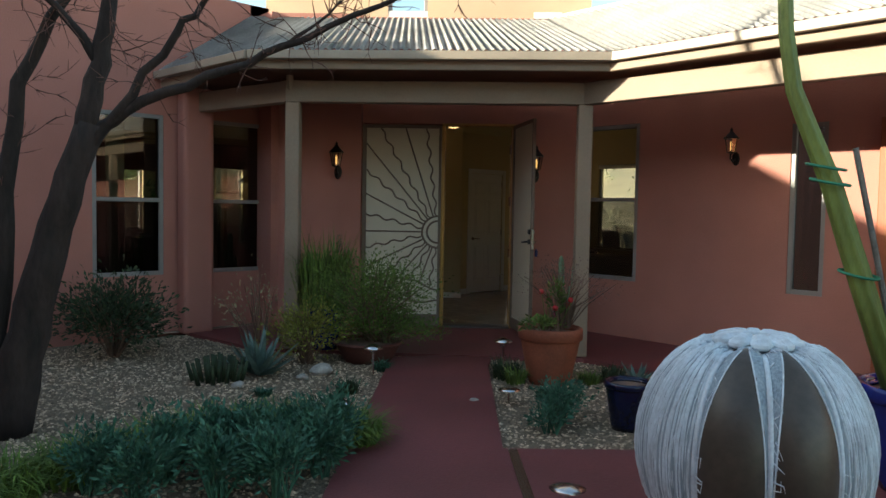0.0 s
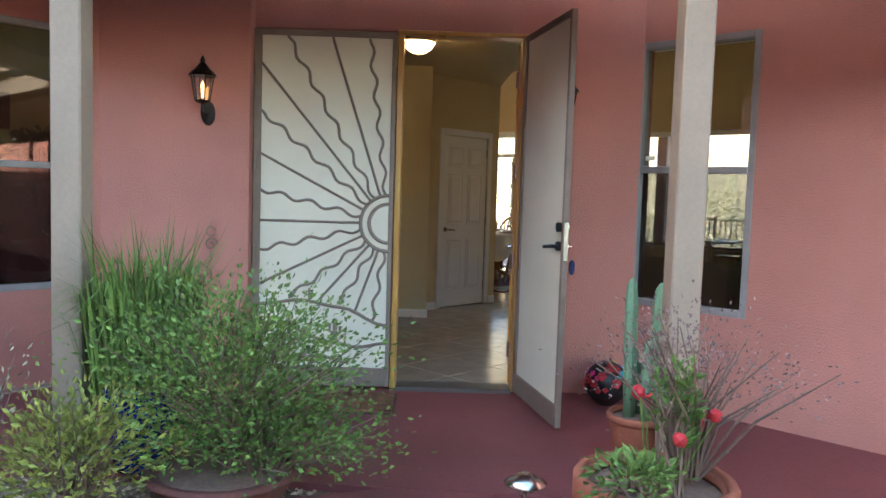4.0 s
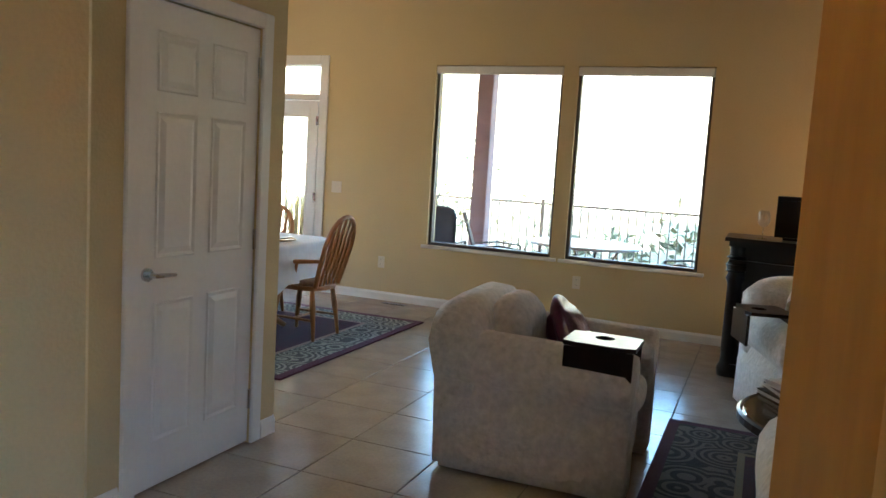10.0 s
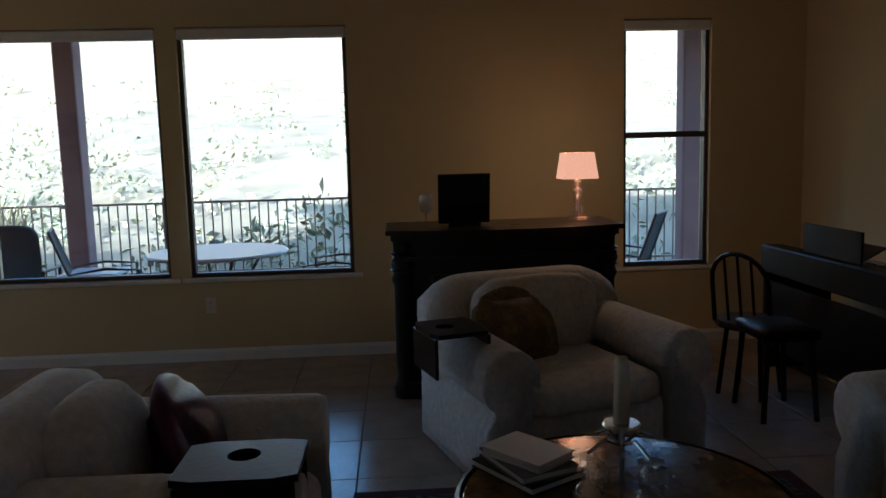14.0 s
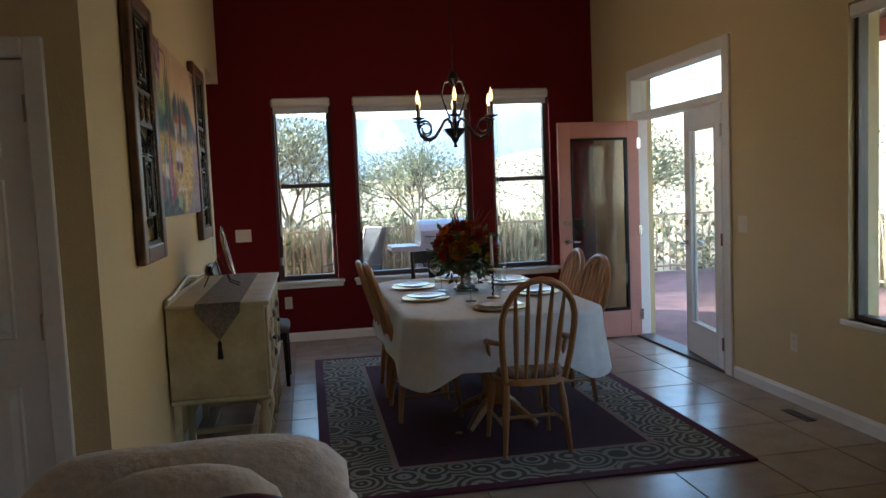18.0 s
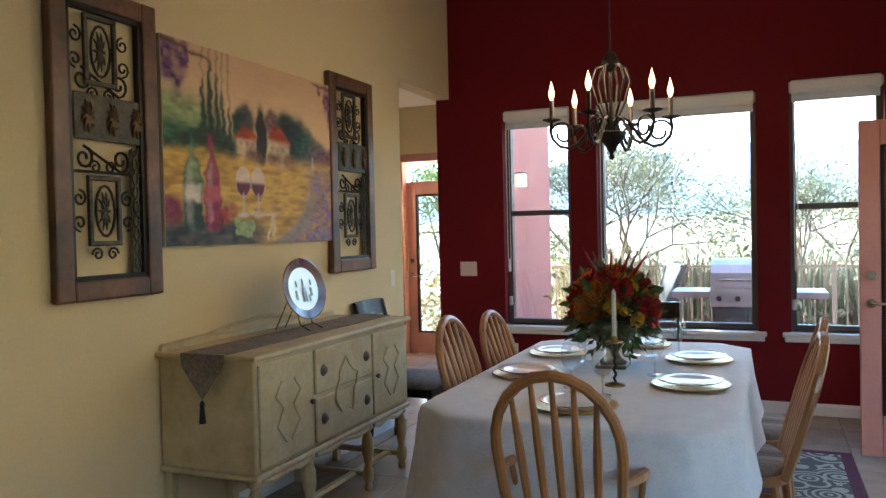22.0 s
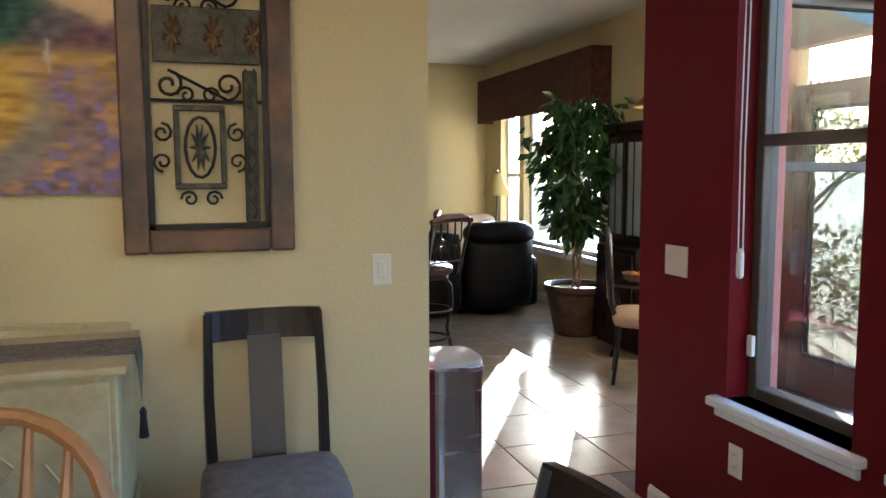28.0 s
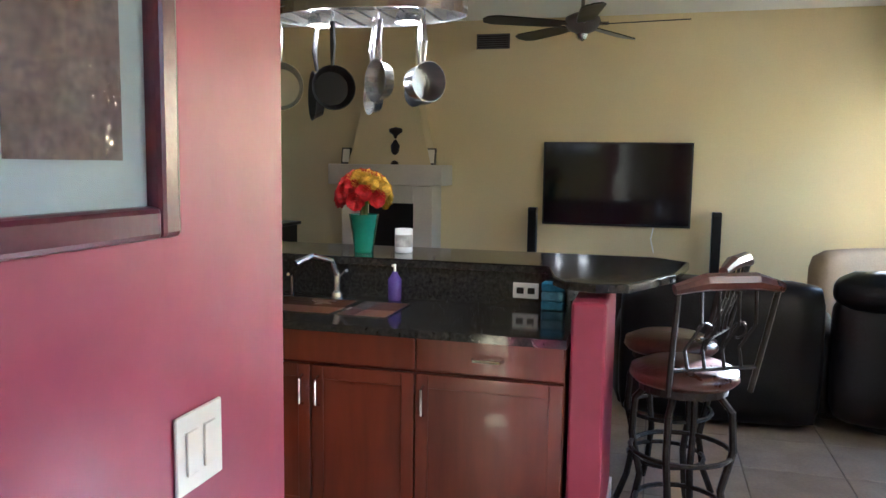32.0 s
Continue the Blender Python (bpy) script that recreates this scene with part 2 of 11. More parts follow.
def soft_box(x0, x1, y0, y1, z0, z1, r, puff=0.0, cuts=6, lump=0.0, seed=0):
    """An upholstered block: rounded edges, swollen faces, slightly uneven."""
    bm = bmesh.new()
    bmesh.ops.create_cube(bm, size=2.0)
    bmesh.ops.subdivide_edges(bm, edges=bm.edges[:], cuts=cuts, use_grid_fill=True)
    h = Vector(((x1 - x0) / 2, (y1 - y0) / 2, (z1 - z0) / 2))
    c = Vector(((x1 + x0) / 2, (y1 + y0) / 2, (z1 + z0) / 2))
    for v in bm.verts:
        u = v.co.copy()
        p = Vector((u.x * h.x, u.y * h.y, u.z * h.z))
        core = Vector([max(-(h[i] - min(r, h[i])), min(h[i] - min(r, h[i]), p[i])) for i in range(3)])
        d = p - core
        if d.length > 1e-6:
            p = core + d.normalized() * min(r, min(h))
        sw = [(1 - u[(i + 1) % 3] ** 2) * (1 - u[(i + 2) % 3] ** 2) * u[i] for i in range(3)]
        p += Vector(sw) * puff
        if lump:
            p += v.co.normalized() * lump * noise.noise(p * 6 + Vector((seed * 7.3, 0, 0)))
        v.co = p + c
    return bm


def wall(name, p0, p1, thick, z0, z1, front, back=None, openings=(), label="", cat="wall"):
    """A wall from p0 to p1; its body lies to the left of that line. openings: (u0, u1, z0, z1) along it."""
    p0, p1 = Vector((*p0, 0)), Vector((*p1, 0))
    L = (p1 - p0).length
    us = sorted({0.0, L, *[o[0] for o in openings], *[o[1] for o in openings]})
    zs = sorted({z0, z1, *[min(max(o[2], z0), z1) for o in openings], *[min(max(o[3], z0), z1) for o in openings]})

    def solid(i, j):
        if not (0 <= i < len(us) - 1 and 0 <= j < len(zs) - 1):
            return False
        u, z = (us[i] + us[i + 1]) / 2, (zs[j] + zs[j + 1]) / 2
        return not any(a < u < b and c < z < d for a, b, c, d in openings)

    bm = bmesh.new()

    def quad(pts, mi):
        f = bm.faces.new([bm.verts.new(p) for p in pts])
        f.material_index = mi

    for i in range(len(us) - 1):
        for j in range(len(zs) - 1):
            if not solid(i, j):
                continue
            a, b, c, d, t = us[i], us[i + 1], zs[j], zs[j + 1], thick
            quad(((a, 0, c), (b, 0, c), (b, 0, d), (a, 0, d)), 0)
            quad(((b, t, c), (a, t, c), (a, t, d), (b, t, d)), 1)
            if not solid(i - 1, j):
                quad(((a, t, c), (a, 0, c), (a, 0, d), (a, t, d)), 0)
            if not solid(i + 1, j):
                quad(((b, 0, c), (b, t, c), (b, t, d), (b, 0, d)), 0)
            if not solid(i, j - 1):
                quad(((a, t, c), (b, t, c), (b, 0, c), (a, 0, c)), 0)
            if not solid(i, j + 1):
                quad(((a, 0, d), (b, 0, d), (b, t, d), (a, t, d)), 0)
    bmesh.ops.remove_doubles(bm, verts=bm.verts, dist=1e-5)
    o = part(name, bm, (front, back or front))
    dv = p1 - p0
    o.matrix_basis = Matrix.Translation(p0) @ Matrix.Rotation(math.atan2(dv.y, dv.x), 4, "Z")
    return tagged(o, label or name, cat, kind="structure")

# ---- more materials ----
OAK = mat("honey_oak", (0.42, 0.20, 0.065), 0.35, var=0.16, scale=6, grain=40, bump=0.03, stretch=(1, 1, 0.15), col2=(0.30, 0.13, 0.04))
PINE = mat("knotty_pine_door", (0.60, 0.34, 0.095), 0.3, var=0.14, scale=4, grain=30, bump=0.03, stretch=(1.5, 1.5, 0.16), col2=(0.47, 0.24, 0.055))


def knots(m, dark, size=0.085, scale=(5.5, 5.5, 2.6)):
    """Dark oval knots with a soft rim scattered over a wood material."""
    t = m.node_tree
    b = t.nodes["Principled BSDF"]
    src = b.inputs["Base Color"].links[0].from_socket
    co = t.nodes.new("ShaderNodeTexCoord")
    mp = t.nodes.new("ShaderNodeMapping")
    mp.inputs["Scale"].default_value = scale
    t.links.new(co.outputs["Object"], mp.inputs[0])
    vr = t.nodes.new("ShaderNodeTexVoronoi")
    vr.inputs["Scale"].default_value = 1.0
    t.links.new(mp.outputs[0], vr.inputs["Vector"])
    mr = t.nodes.new("ShaderNodeMapRange")
    mr.inputs["From Min"].default_value, mr.inputs["From Max"].default_value = size * 0.45, size * 1.6
    mr.inputs["To Min"].default_value, mr.inputs["To Max"].default_value = 0.8, 0.0
    t.links.new(vr.outputs["Distance"], mr.inputs["Value"])
    mx = t.nodes.new("ShaderNodeMix")
    mx.data_type = "RGBA"
    t.links.new(mr.outputs[0], mx.inputs[0])
    t.links.new(src, mx.inputs[6])
    mx.inputs[7].default_value = (*dark, 1)
    t.links.new(mx.outputs[2], b.inputs["Base Color"])


knots(PINE, (0.16, 0.065, 0.018))
EBONY = mat("dark_espresso_wood", (0.016, 0.009, 0.008), 0.3, var=0.2, scale=6, grain=40, bump=0.02, stretch=(1, 1, 0.2), spec=0.3, coat=0.05)
MAHOG = mat("cherry_red_cabinet_wood", (0.17, 0.028, 0.010), 0.3, var=0.18, scale=4, grain=30, bump=0.02, stretch=(1, 1, 0.12), col2=(0.10, 0.02, 0.012), coat=0.2)
FRAMEW = mat("burnished_brown_frame_wood", (0.17, 0.075, 0.03), 0.4, var=0.3, scale=5, grain=25, bump=0.05, col2=(0.03, 0.018, 0.015))
LINEN = mat("white_damask_cloth", (0.72, 0.74, 0.76), 0.8, var=0.05, scale=14, grain=120, bump=0.06, sheen=0.2)
SOFAM = mat("off_white_damask_upholstery", (0.74, 0.70, 0.66), 0.85, var=0.10, scale=26, grain=44, bump=0.16, sheen=0.3)
STRIPE = mat("striped_seat_fabric", (0.45, 0.36, 0.26), 0.85, var=0.3, scale=3, grain=70, bump=0.06, stretch=(9, 0.2, 0.2), col2=(0.10, 0.05, 0.05))
GREYF = mat("grey_woven_seat_fabric", (0.20, 0.18, 0.18), 0.9, var=0.15, scale=20, grain=130, bump=0.1)
LEATHER = mat("black_leather", (0.006, 0.005, 0.006), 0.38, var=0.15, scale=6, grain=90, bump=0.04, spec=0.2)
TANF = mat("tan_suede", (0.40, 0.28, 0.17), 0.9, var=0.1, scale=5, grain=100, bump=0.06)
ANTIQ = mat("distressed_cream_paint", (0.55, 0.47, 0.27), 0.5, var=0.10, scale=7, grain=35, bump=0.04, col2=(0.44, 0.35, 0.18))
BRASS = mat("aged_brass", (0.42, 0.27, 0.09), 0.3, metal=1.0, var=0.2, scale=12, grain=60, bump=0.03)
GOLD = mat("gold_leaf", (0.62, 0.40, 0.12), 0.35, metal=0.9, var=0.12, scale=10, grain=70, bump=0.03)
CHINA = mat("white_china", (0.80, 0.80, 0.80), 0.12, var=0.02, scale=5, grain=50, bump=0.0)
CRYSTAL = glass_mat("clear_glass", (0.90, 0.93, 0.94), 0.40)
TERRA = mat("terracotta", (0.31, 0.09, 0.045), 0.8, var=0.16, scale=5, grain=50, bump=0.06)
BLUEG = mat("cobalt_glazed_pot", (0.008, 0.010, 0.04), 0.15, var=0.15, scale=6, grain=40, bump=0.02)
GREEN = mat("olive_green_leaf", (0.155, 0.235, 0.04), 0.7, var=0.25, scale=6, grain=40, bump=0.03, island=0.45)
GREENY = mat("yellow_green_leaf", (0.30, 0.30, 0.05), 0.7, var=0.25, scale=6, grain=40, bump=0.03, island=0.45)
GREENB = mat("blue_grey_succulent", (0.15, 0.24, 0.20), 0.6, var=0.2, scale=6, grain=40, bump=0.03, island=0.3)
GREEND = mat("dark_ficus_leaf", (0.03, 0.085, 0.018), 0.35, var=0.2, scale=6, grain=40, bump=0.03, island=0.4)
CACT = mat("grey_green_cactus_skin", (0.17, 0.30, 0.16), 0.6, var=0.15, scale=8, grain=50, bump=0.05)
DRYT = mat("dry_brown_twig", (0.20, 0.12, 0.08), 0.9, var=0.2, scale=8, grain=50, bump=0.08, island=0.3)
STRAW = mat("pale_straw_grass", (0.46, 0.40, 0.22), 0.9, var=0.2, scale=5, grain=50, bump=0.05, island=0.35)
BARK = mat("dark_mesquite_bark", (0.045, 0.030, 0.024), 0.95, var=0.3, scale=9, grain=40, bump=0.25, stretch=(1, 1, 0.3))
PINK = mat("salmon_pink_door_paint", (0.55, 0.25, 0.19), 0.5, var=0.05, scale=4, grain=50, bump=0.03)
STEEL = mat("stainless_steel", (0.50, 0.50, 0.50), 0.25, metal=1.0, var=0.08, scale=4, grain=120, bump=0.01, stretch=(1, 1, 8))
GRANITE = mat("polished_black_granite", (0.012, 0.012, 0.014), 0.08, var=0.4, scale=60, grain=160, bump=0.0, col2=(0.05, 0.045, 0.04))
PLASTW = mat("ivory_plastic_plate", (0.72, 0.66, 0.55), 0.35, var=0.02, scale=9, grain=60, bump=0.0)
CANDLE = mat("ivory_wax", (0.75, 0.66, 0.50), 0.5, var=0.04, scale=10, grain=60, bump=0.01)
FLAME = mat("warm_bulb", (1, 0.8, 0.5), 0.4, var=0.0, bump=0, emit=(1.0, 0.50, 0.14, 0.55))
SHADE = mat("peach_lampshade_lit", (0.75, 0.45, 0.28), 0.8, var=0.05, bump=0.03, emit=(1.0, 0.42, 0.20, 0.18))
BOWL = mat("frosted_lamp_bowl_lit", (0.9, 0.75, 0.5), 0.4, var=0.02, bump=0, emit=(1.0, 0.62, 0.28, 0.7))
PURPLE = mat("plum_satin", (0.09, 0.005, 0.07), 0.4, var=0.3, scale=9, grain=60, bump=0.05)
GOLDF = mat("gold_brocade", (0.28, 0.18, 0.06), 0.6, var=0.4, scale=9, grain=50, bump=0.06, col2=(0.10, 0.05, 0.03))
SCREENM = mat("off_white_perforated_screen", (0.66, 0.59, 0.45), 0.7, var=0.04, scale=2, grain=240, bump=0.05)
SUNIRON = mat("taupe_painted_iron", (0.22, 0.16, 0.12), 0.6, metal=0.1, var=0.1, scale=6, grain=60, bump=0.05)
LEAFR = mat("crimson_petal", (0.42, 0.012, 0.016), 0.7, var=0.25, scale=9, grain=50, bump=0.03, island=0.35)
LEAFO = mat("orange_petal", (0.62, 0.20, 0.02), 0.7, var=0.25, scale=9, grain=50, bump=0.03, island=0.3)
LEAFY = mat("yellow_petal", (0.72, 0.44, 0.02), 0.7, var=0.2, scale=9, grain=50, bump=0.03, island=0.3)
BASER = mat("baseboard_paint", (0.80, 0.79, 0.76), 0.45, var=0.03, scale=3, grain=40, bump=0.02)


def rug_mat(name, field, border, motif, hx, hy, b):
    """Woven rug: field, wide border band with a scroll motif, thin lines."""
    m = mat(name, field, 0.95, var=0.2, scale=12, grain=150, bump=0.12)
    t = m.node_tree
    b_ = t.nodes["Principled BSDF"]
    src = b_.inputs["Base Color"].links[0].from_socket
    co = t.nodes.new("ShaderNodeTexCoord")
    sp = t.nodes.new("ShaderNodeSeparateXYZ")
    t.links.new(co.outputs["Object"], sp.inputs[0])

    def mth(op, a, c=None):
        n = t.nodes.new("ShaderNodeMath")
        n.operation = op
        for i, v in enumerate((a, c)):
            if v is None:
                continue
            if isinstance(v, (int, float)):
                n.inputs[i].default_value = v
            else:
                t.links.new(v, n.inputs[i])
        return n.outputs[0]

    ex = mth("SUBTRACT", hx, mth("ABSOLUTE", sp.outputs[0]))
    ey = mth("SUBTRACT", hy, mth("ABSOLUTE", sp.outputs[1]))
    e = mth("MINIMUM", ex, ey)
    vr = t.nodes.new("ShaderNodeTexVoronoi")
    vr.inputs["Scale"].default_value = 5.0
    t.links.new(co.outputs["Object"], vr.inputs[0])
    w1 = mth("SINE", mth("MULTIPLY", vr.outputs["Distance"], 34.0))
    scroll = mth("GREATER_THAN", w1, 0.1)
    v2 = t.nodes.new("ShaderNodeTexVoronoi")
    v2.inputs["Scale"].default_value = 3.2
    t.links.new(co.outputs["Object"], v2.inputs[0])
    dots = mth("LESS_THAN", v2.outputs["Distance"], 0.075)

    def mixc(fac, a, c):
        n = t.nodes.new("ShaderNodeMix")
        n.data_type = "RGBA"
        t.links.new(fac, n.inputs[0])
        for i, v in ((6, a), (7, c)):
            if isinstance(v, tuple):
                n.inputs[i].default_value = (*v, 1)
            else:
                t.links.new(v, n.inputs[i])
        return n.outputs[2]

    inner = mixc(dots, src, motif)
    band = mixc(scroll, tuple(v * 0.22 for v in border), border)
    inband = mth("LESS_THAN", e, b)
    c = mixc(inband, inner, band)
    edge = mth("LESS_THAN", e, 0.065)
    c = mixc(edge, c, tuple(field))
    line = mth("LESS_THAN", mth("ABSOLUTE", mth("SUBTRACT", e, b)), 0.018)
    c = mixc(line, c, motif)
    t.links.new(c, b_.inputs["Base Color"])
    return m


# ---- things, by kind ----
def leaf_cloud(bm, n, place, size, rnd, flat=0.5, long=2.2):
    """n small folded leaves at points given by place(rnd) -> (point, outward way)."""
    for _ in range(n):
        p, d = place(rnd)
        d = (d + Vector((rnd.gauss(0, 0.5), rnd.gauss(0, 0.5), rnd.gauss(0, 0.4)))).normalized()
        s = size * rnd.uniform(0.6, 1.3)
        side = d.cross(Vector((rnd.gauss(0, 1), rnd.gauss(0, 1), rnd.gauss(0, 1)))).normalized()
        up = side.cross(d)
        a, b = bm.verts.new(p), bm.verts.new(p + d * s * long)
        c = bm.verts.new(p + d * s * long * 0.5 + side * s * 0.45 + up * s * 0.15)
        e = bm.verts.new(p + d * s * long * 0.5 - side * s * 0.45 + up * s * 0.15)
        bm.faces.new((a, c, b))
        bm.faces.new((a, b, e))


def shrub(name, at, r, h, material, label, n=900, size=0.022, twigs=14, seed=1, stem=None, airy=0.5, long=2.2):
    rnd = random.Random(seed)
    th = thing(name, label, "shrub", at)
    bm = bmesh.new()
    tips = []
    for i in range(twigs):
        a, lean = rnd.uniform(0, 6.283), rnd.uniform(0.15, 1.0)
        top = Vector((math.cos(a) * r * lean, math.sin(a) * r * lean, h * rnd.uniform(0.6, 1.05) * (1.05 - 0.35 * lean)))
        mid = Vector((top.x * 0.35 + rnd.gauss(0, 0.03), top.y * 0.35 + rnd.gauss(0, 0.03), top.z * 0.55))
        tube(bm, [(0.04 * math.cos(a), 0.04 * math.sin(a), 0), mid, top], [0.007, 0.005, 0.002], 5)
        tips.append((mid, top))
    tagged(part("stem_work", bm, stem or DRYT, th), "thin branching stems", "", kind="stuff")
    bm = bmesh.new()

    def place(q):
        m, t = tips[q.randrange(len(tips))]
        f = q.random() ** airy
        p = m.lerp(t, f) + Vector((q.gauss(0, r * 0.16), q.gauss(0, r * 0.16), q.gauss(0, h * 0.09)))
        p.z = max(p.z, 0.02)
        return p, (p - Vector((0, 0, h * 0.3))).normalized()

    leaf_cloud(bm, n, place, size, rnd, long=long)
    tagged(part("foliage", bm, material, th), "small loose leaves", "", kind="stuff")
    return th


def grass_clump(name, at, r, h, material, label, n=260, seed=1, droop=0.5, w=0.006, cat="grass clump"):
    rnd = random.Random(seed)
    bm = bmesh.new()
    for _ in range(n):
        a, q = rnd.uniform(0, 6.283), r * 0.55 * math.sqrt(rnd.random())
        b = Vector((q * math.cos(a), q * math.sin(a), 0))
        a2 = a + rnd.gauss(0, 0.7)
        o = Vector((math.cos(a2), math.sin(a2), 0)) * r * rnd.uniform(0.2, 0.9)
        hh = h * rnd.uniform(0.55, 1.1)
        p1 = b + o * 0.35 + Vector((0, 0, hh * 0.65))
        p2 = b + o + Vector((0, 0, hh * (1 - droop * rnd.random())))
        s = Vector((-math.sin(a2), math.cos(a2), 0)) * w
        v = [bm.verts.new(x) for x in (b - s, b + s, p1 + s * 0.8, p1 - s * 0.8, p2)]
        bm.faces.new((v[0], v[1], v[2], v[3]))
        bm.faces.new((v[3], v[2], v[4]))
    o = part(name, bm, material)
    o.matrix_basis = pose(*at)
    return tagged(o, label, cat)


def agave(name, at, r, label, material, n=22, seed=1):
    rnd = random.Random(seed)
    th = thing(name, label, "agave plant", at)
    for i in range(n):
        a = i * 2.4 + rnd.uniform(-0.2, 0.2)
        t = (i + 1) / n
        L, el = r * rnd.uniform(0.85, 1.1), radians(20 + 55 * (1 - t) + rnd.uniform(-8, 8))
        d = Vector((math.cos(a) * math.cos(el), math.sin(a) * math.cos(el), math.sin(el)))
        s = Vector((-math.sin(a), math.cos(a), 0)) * r * 0.09
        up = d.cross(s).normalized() * r * 0.05
        bm = bmesh.new()
        b, m, e = Vector((0, 0, 0.01)), d * L * 0.45, d * L
        v = [bm.verts.new(x) for x in (b - s * 0.6, b - up * 0.5, b + s * 0.6, m - s, m + up * -1, m + s, e)]
        for q in ((0, 1, 4, 3), (1, 2, 5, 4), (3, 4, 6), (4, 5, 6), (0, 3, 5, 2), (3, 6, 5)):
            bm.faces.new([v[k] for k in q])
        part("leaf", bm, material, th)
    return th


def pot(name, at, r, h, material, label, soil=True, rim=0.15):
    th = thing(name, label, "flower pot", at)
    part("body", turned([(r * 0.62, 0), (r * 0.68, h * 0.1), (r * 0.92, h * (1 - rim)), (r * 0.92, h * (1 - rim) + 0.002), (r * 0.84, h * 0.985), (r * 0.80, h * 0.93)], 28, caps="bottom"), material, th, smooth=True)
    part("rim", turned([(r * 0.93, h * (1 - rim)), (r, h * (1 - rim) + 0.012), (r, h - 0.015), (r * 0.97, h), (r * 0.88, h), (r * 0.85, h - 0.03)], 28, caps="ring"), material, th, smooth=True)
    if soil:
        part("soil", turned([(r * 0.83, h * 0.90), (r * 0.4, h * 0.925), (0.0, h * 0.93)], 20), DRYT, th, "dry brown potting soil")
    return th


def path_light(at, h=0.42):
    th = thing("path_light", "small chrome solar path light on a stake in gravel", "garden light", at, group="solar path lights")
    part("stake", rod([(0, 0, 0), (0, 0, h * 0.75)], 0.009), CHROME, th)
    part("lens", turned([(0.028, h * 0.72), (0.036, h * 0.86)], 14), CRYSTAL, th, "clear ribbed lens")
    part("cap", turned([(0.085, h * 0.86), (0.088, h * 0.88), (0.05, h * 0.95), (0.03, h), (0.0, h)], 20), CHROME, th, smooth=True)
    return th


def lantern(at, rz, label):
    """Wall lantern; the wall is at local y = 0, the lamp stands out along -y."""
    th = thing("wall_lantern", label, "wall lamp", at, rz, group="outdoor wall lanterns")
    part("backplate", turned([(0.0, -0.004), (0.055, 0.0), (0.05, 0.015), (0.02, 0.022)], 16), IRON, th).matrix_basis = pose(0, 0, -0.13, 90, 0, 0) @ Matrix.Diagonal((1, 1.7, 1, 1))
    part("arm", rod([(0, -0.01, -0.13), (0, -0.10, -0.17), (0, -0.16, -0.13), (0, -0.15, -0.06)], 0.011), IRON, th)
    part("base_cup", turned([(0.015, -0.075), (0.05, -0.06), (0.06, -0.05)], 12, (0, -0.15, 0)), IRON, th)
    for k in range(6):
        a = k * math.pi / 3
        part("glazing_bar", rod([(0.055 * math.cos(a), -0.15 + 0.055 * math.sin(a), -0.05), (0.085 * math.cos(a), -0.15 + 0.085 * math.sin(a), 0.13)], 0.005, 5), IRON, th)
    part("glass", turned([(0.052, -0.048), (0.082, 0.128)], 6, (0, -0.15, 0), caps="none"), CRYSTAL, th, "clear bevelled lantern glass").visible_shadow = False
    part("roof", turned([(0.105, 0.128), (0.10, 0.14), (0.05, 0.19), (0.03, 0.215), (0.018, 0.23), (0.02, 0.25), (0.0, 0.285)], 12, (0, -0.15, 0)), IRON, th)
    part("bulb", turned([(0.010, -0.03), (0.012, 0.03), (0.016, 0.06), (0.0, 0.10)], 10, (0, -0.15, 0)), FLAME, th, "lit warm candle bulb")
    return th


def window_unit(name, w, h, m, glass, mid=True, sill=None, depth=0.07, label="", mull=None, fw=0.045):
    """Window in its opening: local x across, y = 0 the glass plane, z from the sill up."""
    th = thing(name, label, "window", kind="structure")
    for nm, a in (("jamb", (0, fw, 0, h)), ("jamb", (w - fw, w, 0, h)), ("head", (fw, w - fw, h - fw, h)), ("bottom_rail", (fw, w - fw, 0, fw))):
        part(nm, bx(a[0], a[1], -depth / 2, depth / 2, a[2], a[3], 0.004), m, th)
    if mid:
        zz = mid if mid > 1e-3 and mid < 1 else 0.5
        part("meeting_rail", bx(fw, w - fw, -depth / 2 - 0.004, depth / 2 - 0.01, h * zz - 0.022, h * zz + 0.022, 0.004), m, th)
    if mull:
        part("mullion", bx(w * mull - 0.02, w * mull + 0.02, -depth / 2, depth / 2 - 0.01, fw, h - fw, 0.004), m, th)
    cuts = [fw, h - fw] if not mid else [fw, h * zz - 0.022, h * zz + 0.022, h - fw]
    for i in range(0, len(cuts), 2):
        g = part("pane", bx(fw, w - fw, -0.003, 0.003, cuts[i], cuts[i + 1]), glass[i // 2] if isinstance(glass, tuple) else glass, th)
        g.visible_shadow = False
    if sill:
        part("window_sill", bx(-0.06, w + 0.06, sill[0], sill[1], -0.035, 0.0, 0.006), TRIMW, th, "white painted sill")
        part("sill_apron", bx(-0.045, w + 0.045, sill[0] + (0.03 if sill[0] < 0 else 0), sill[0] + 0.05, -0.075, -0.035, 0.006), TRIMW, th)
    return th


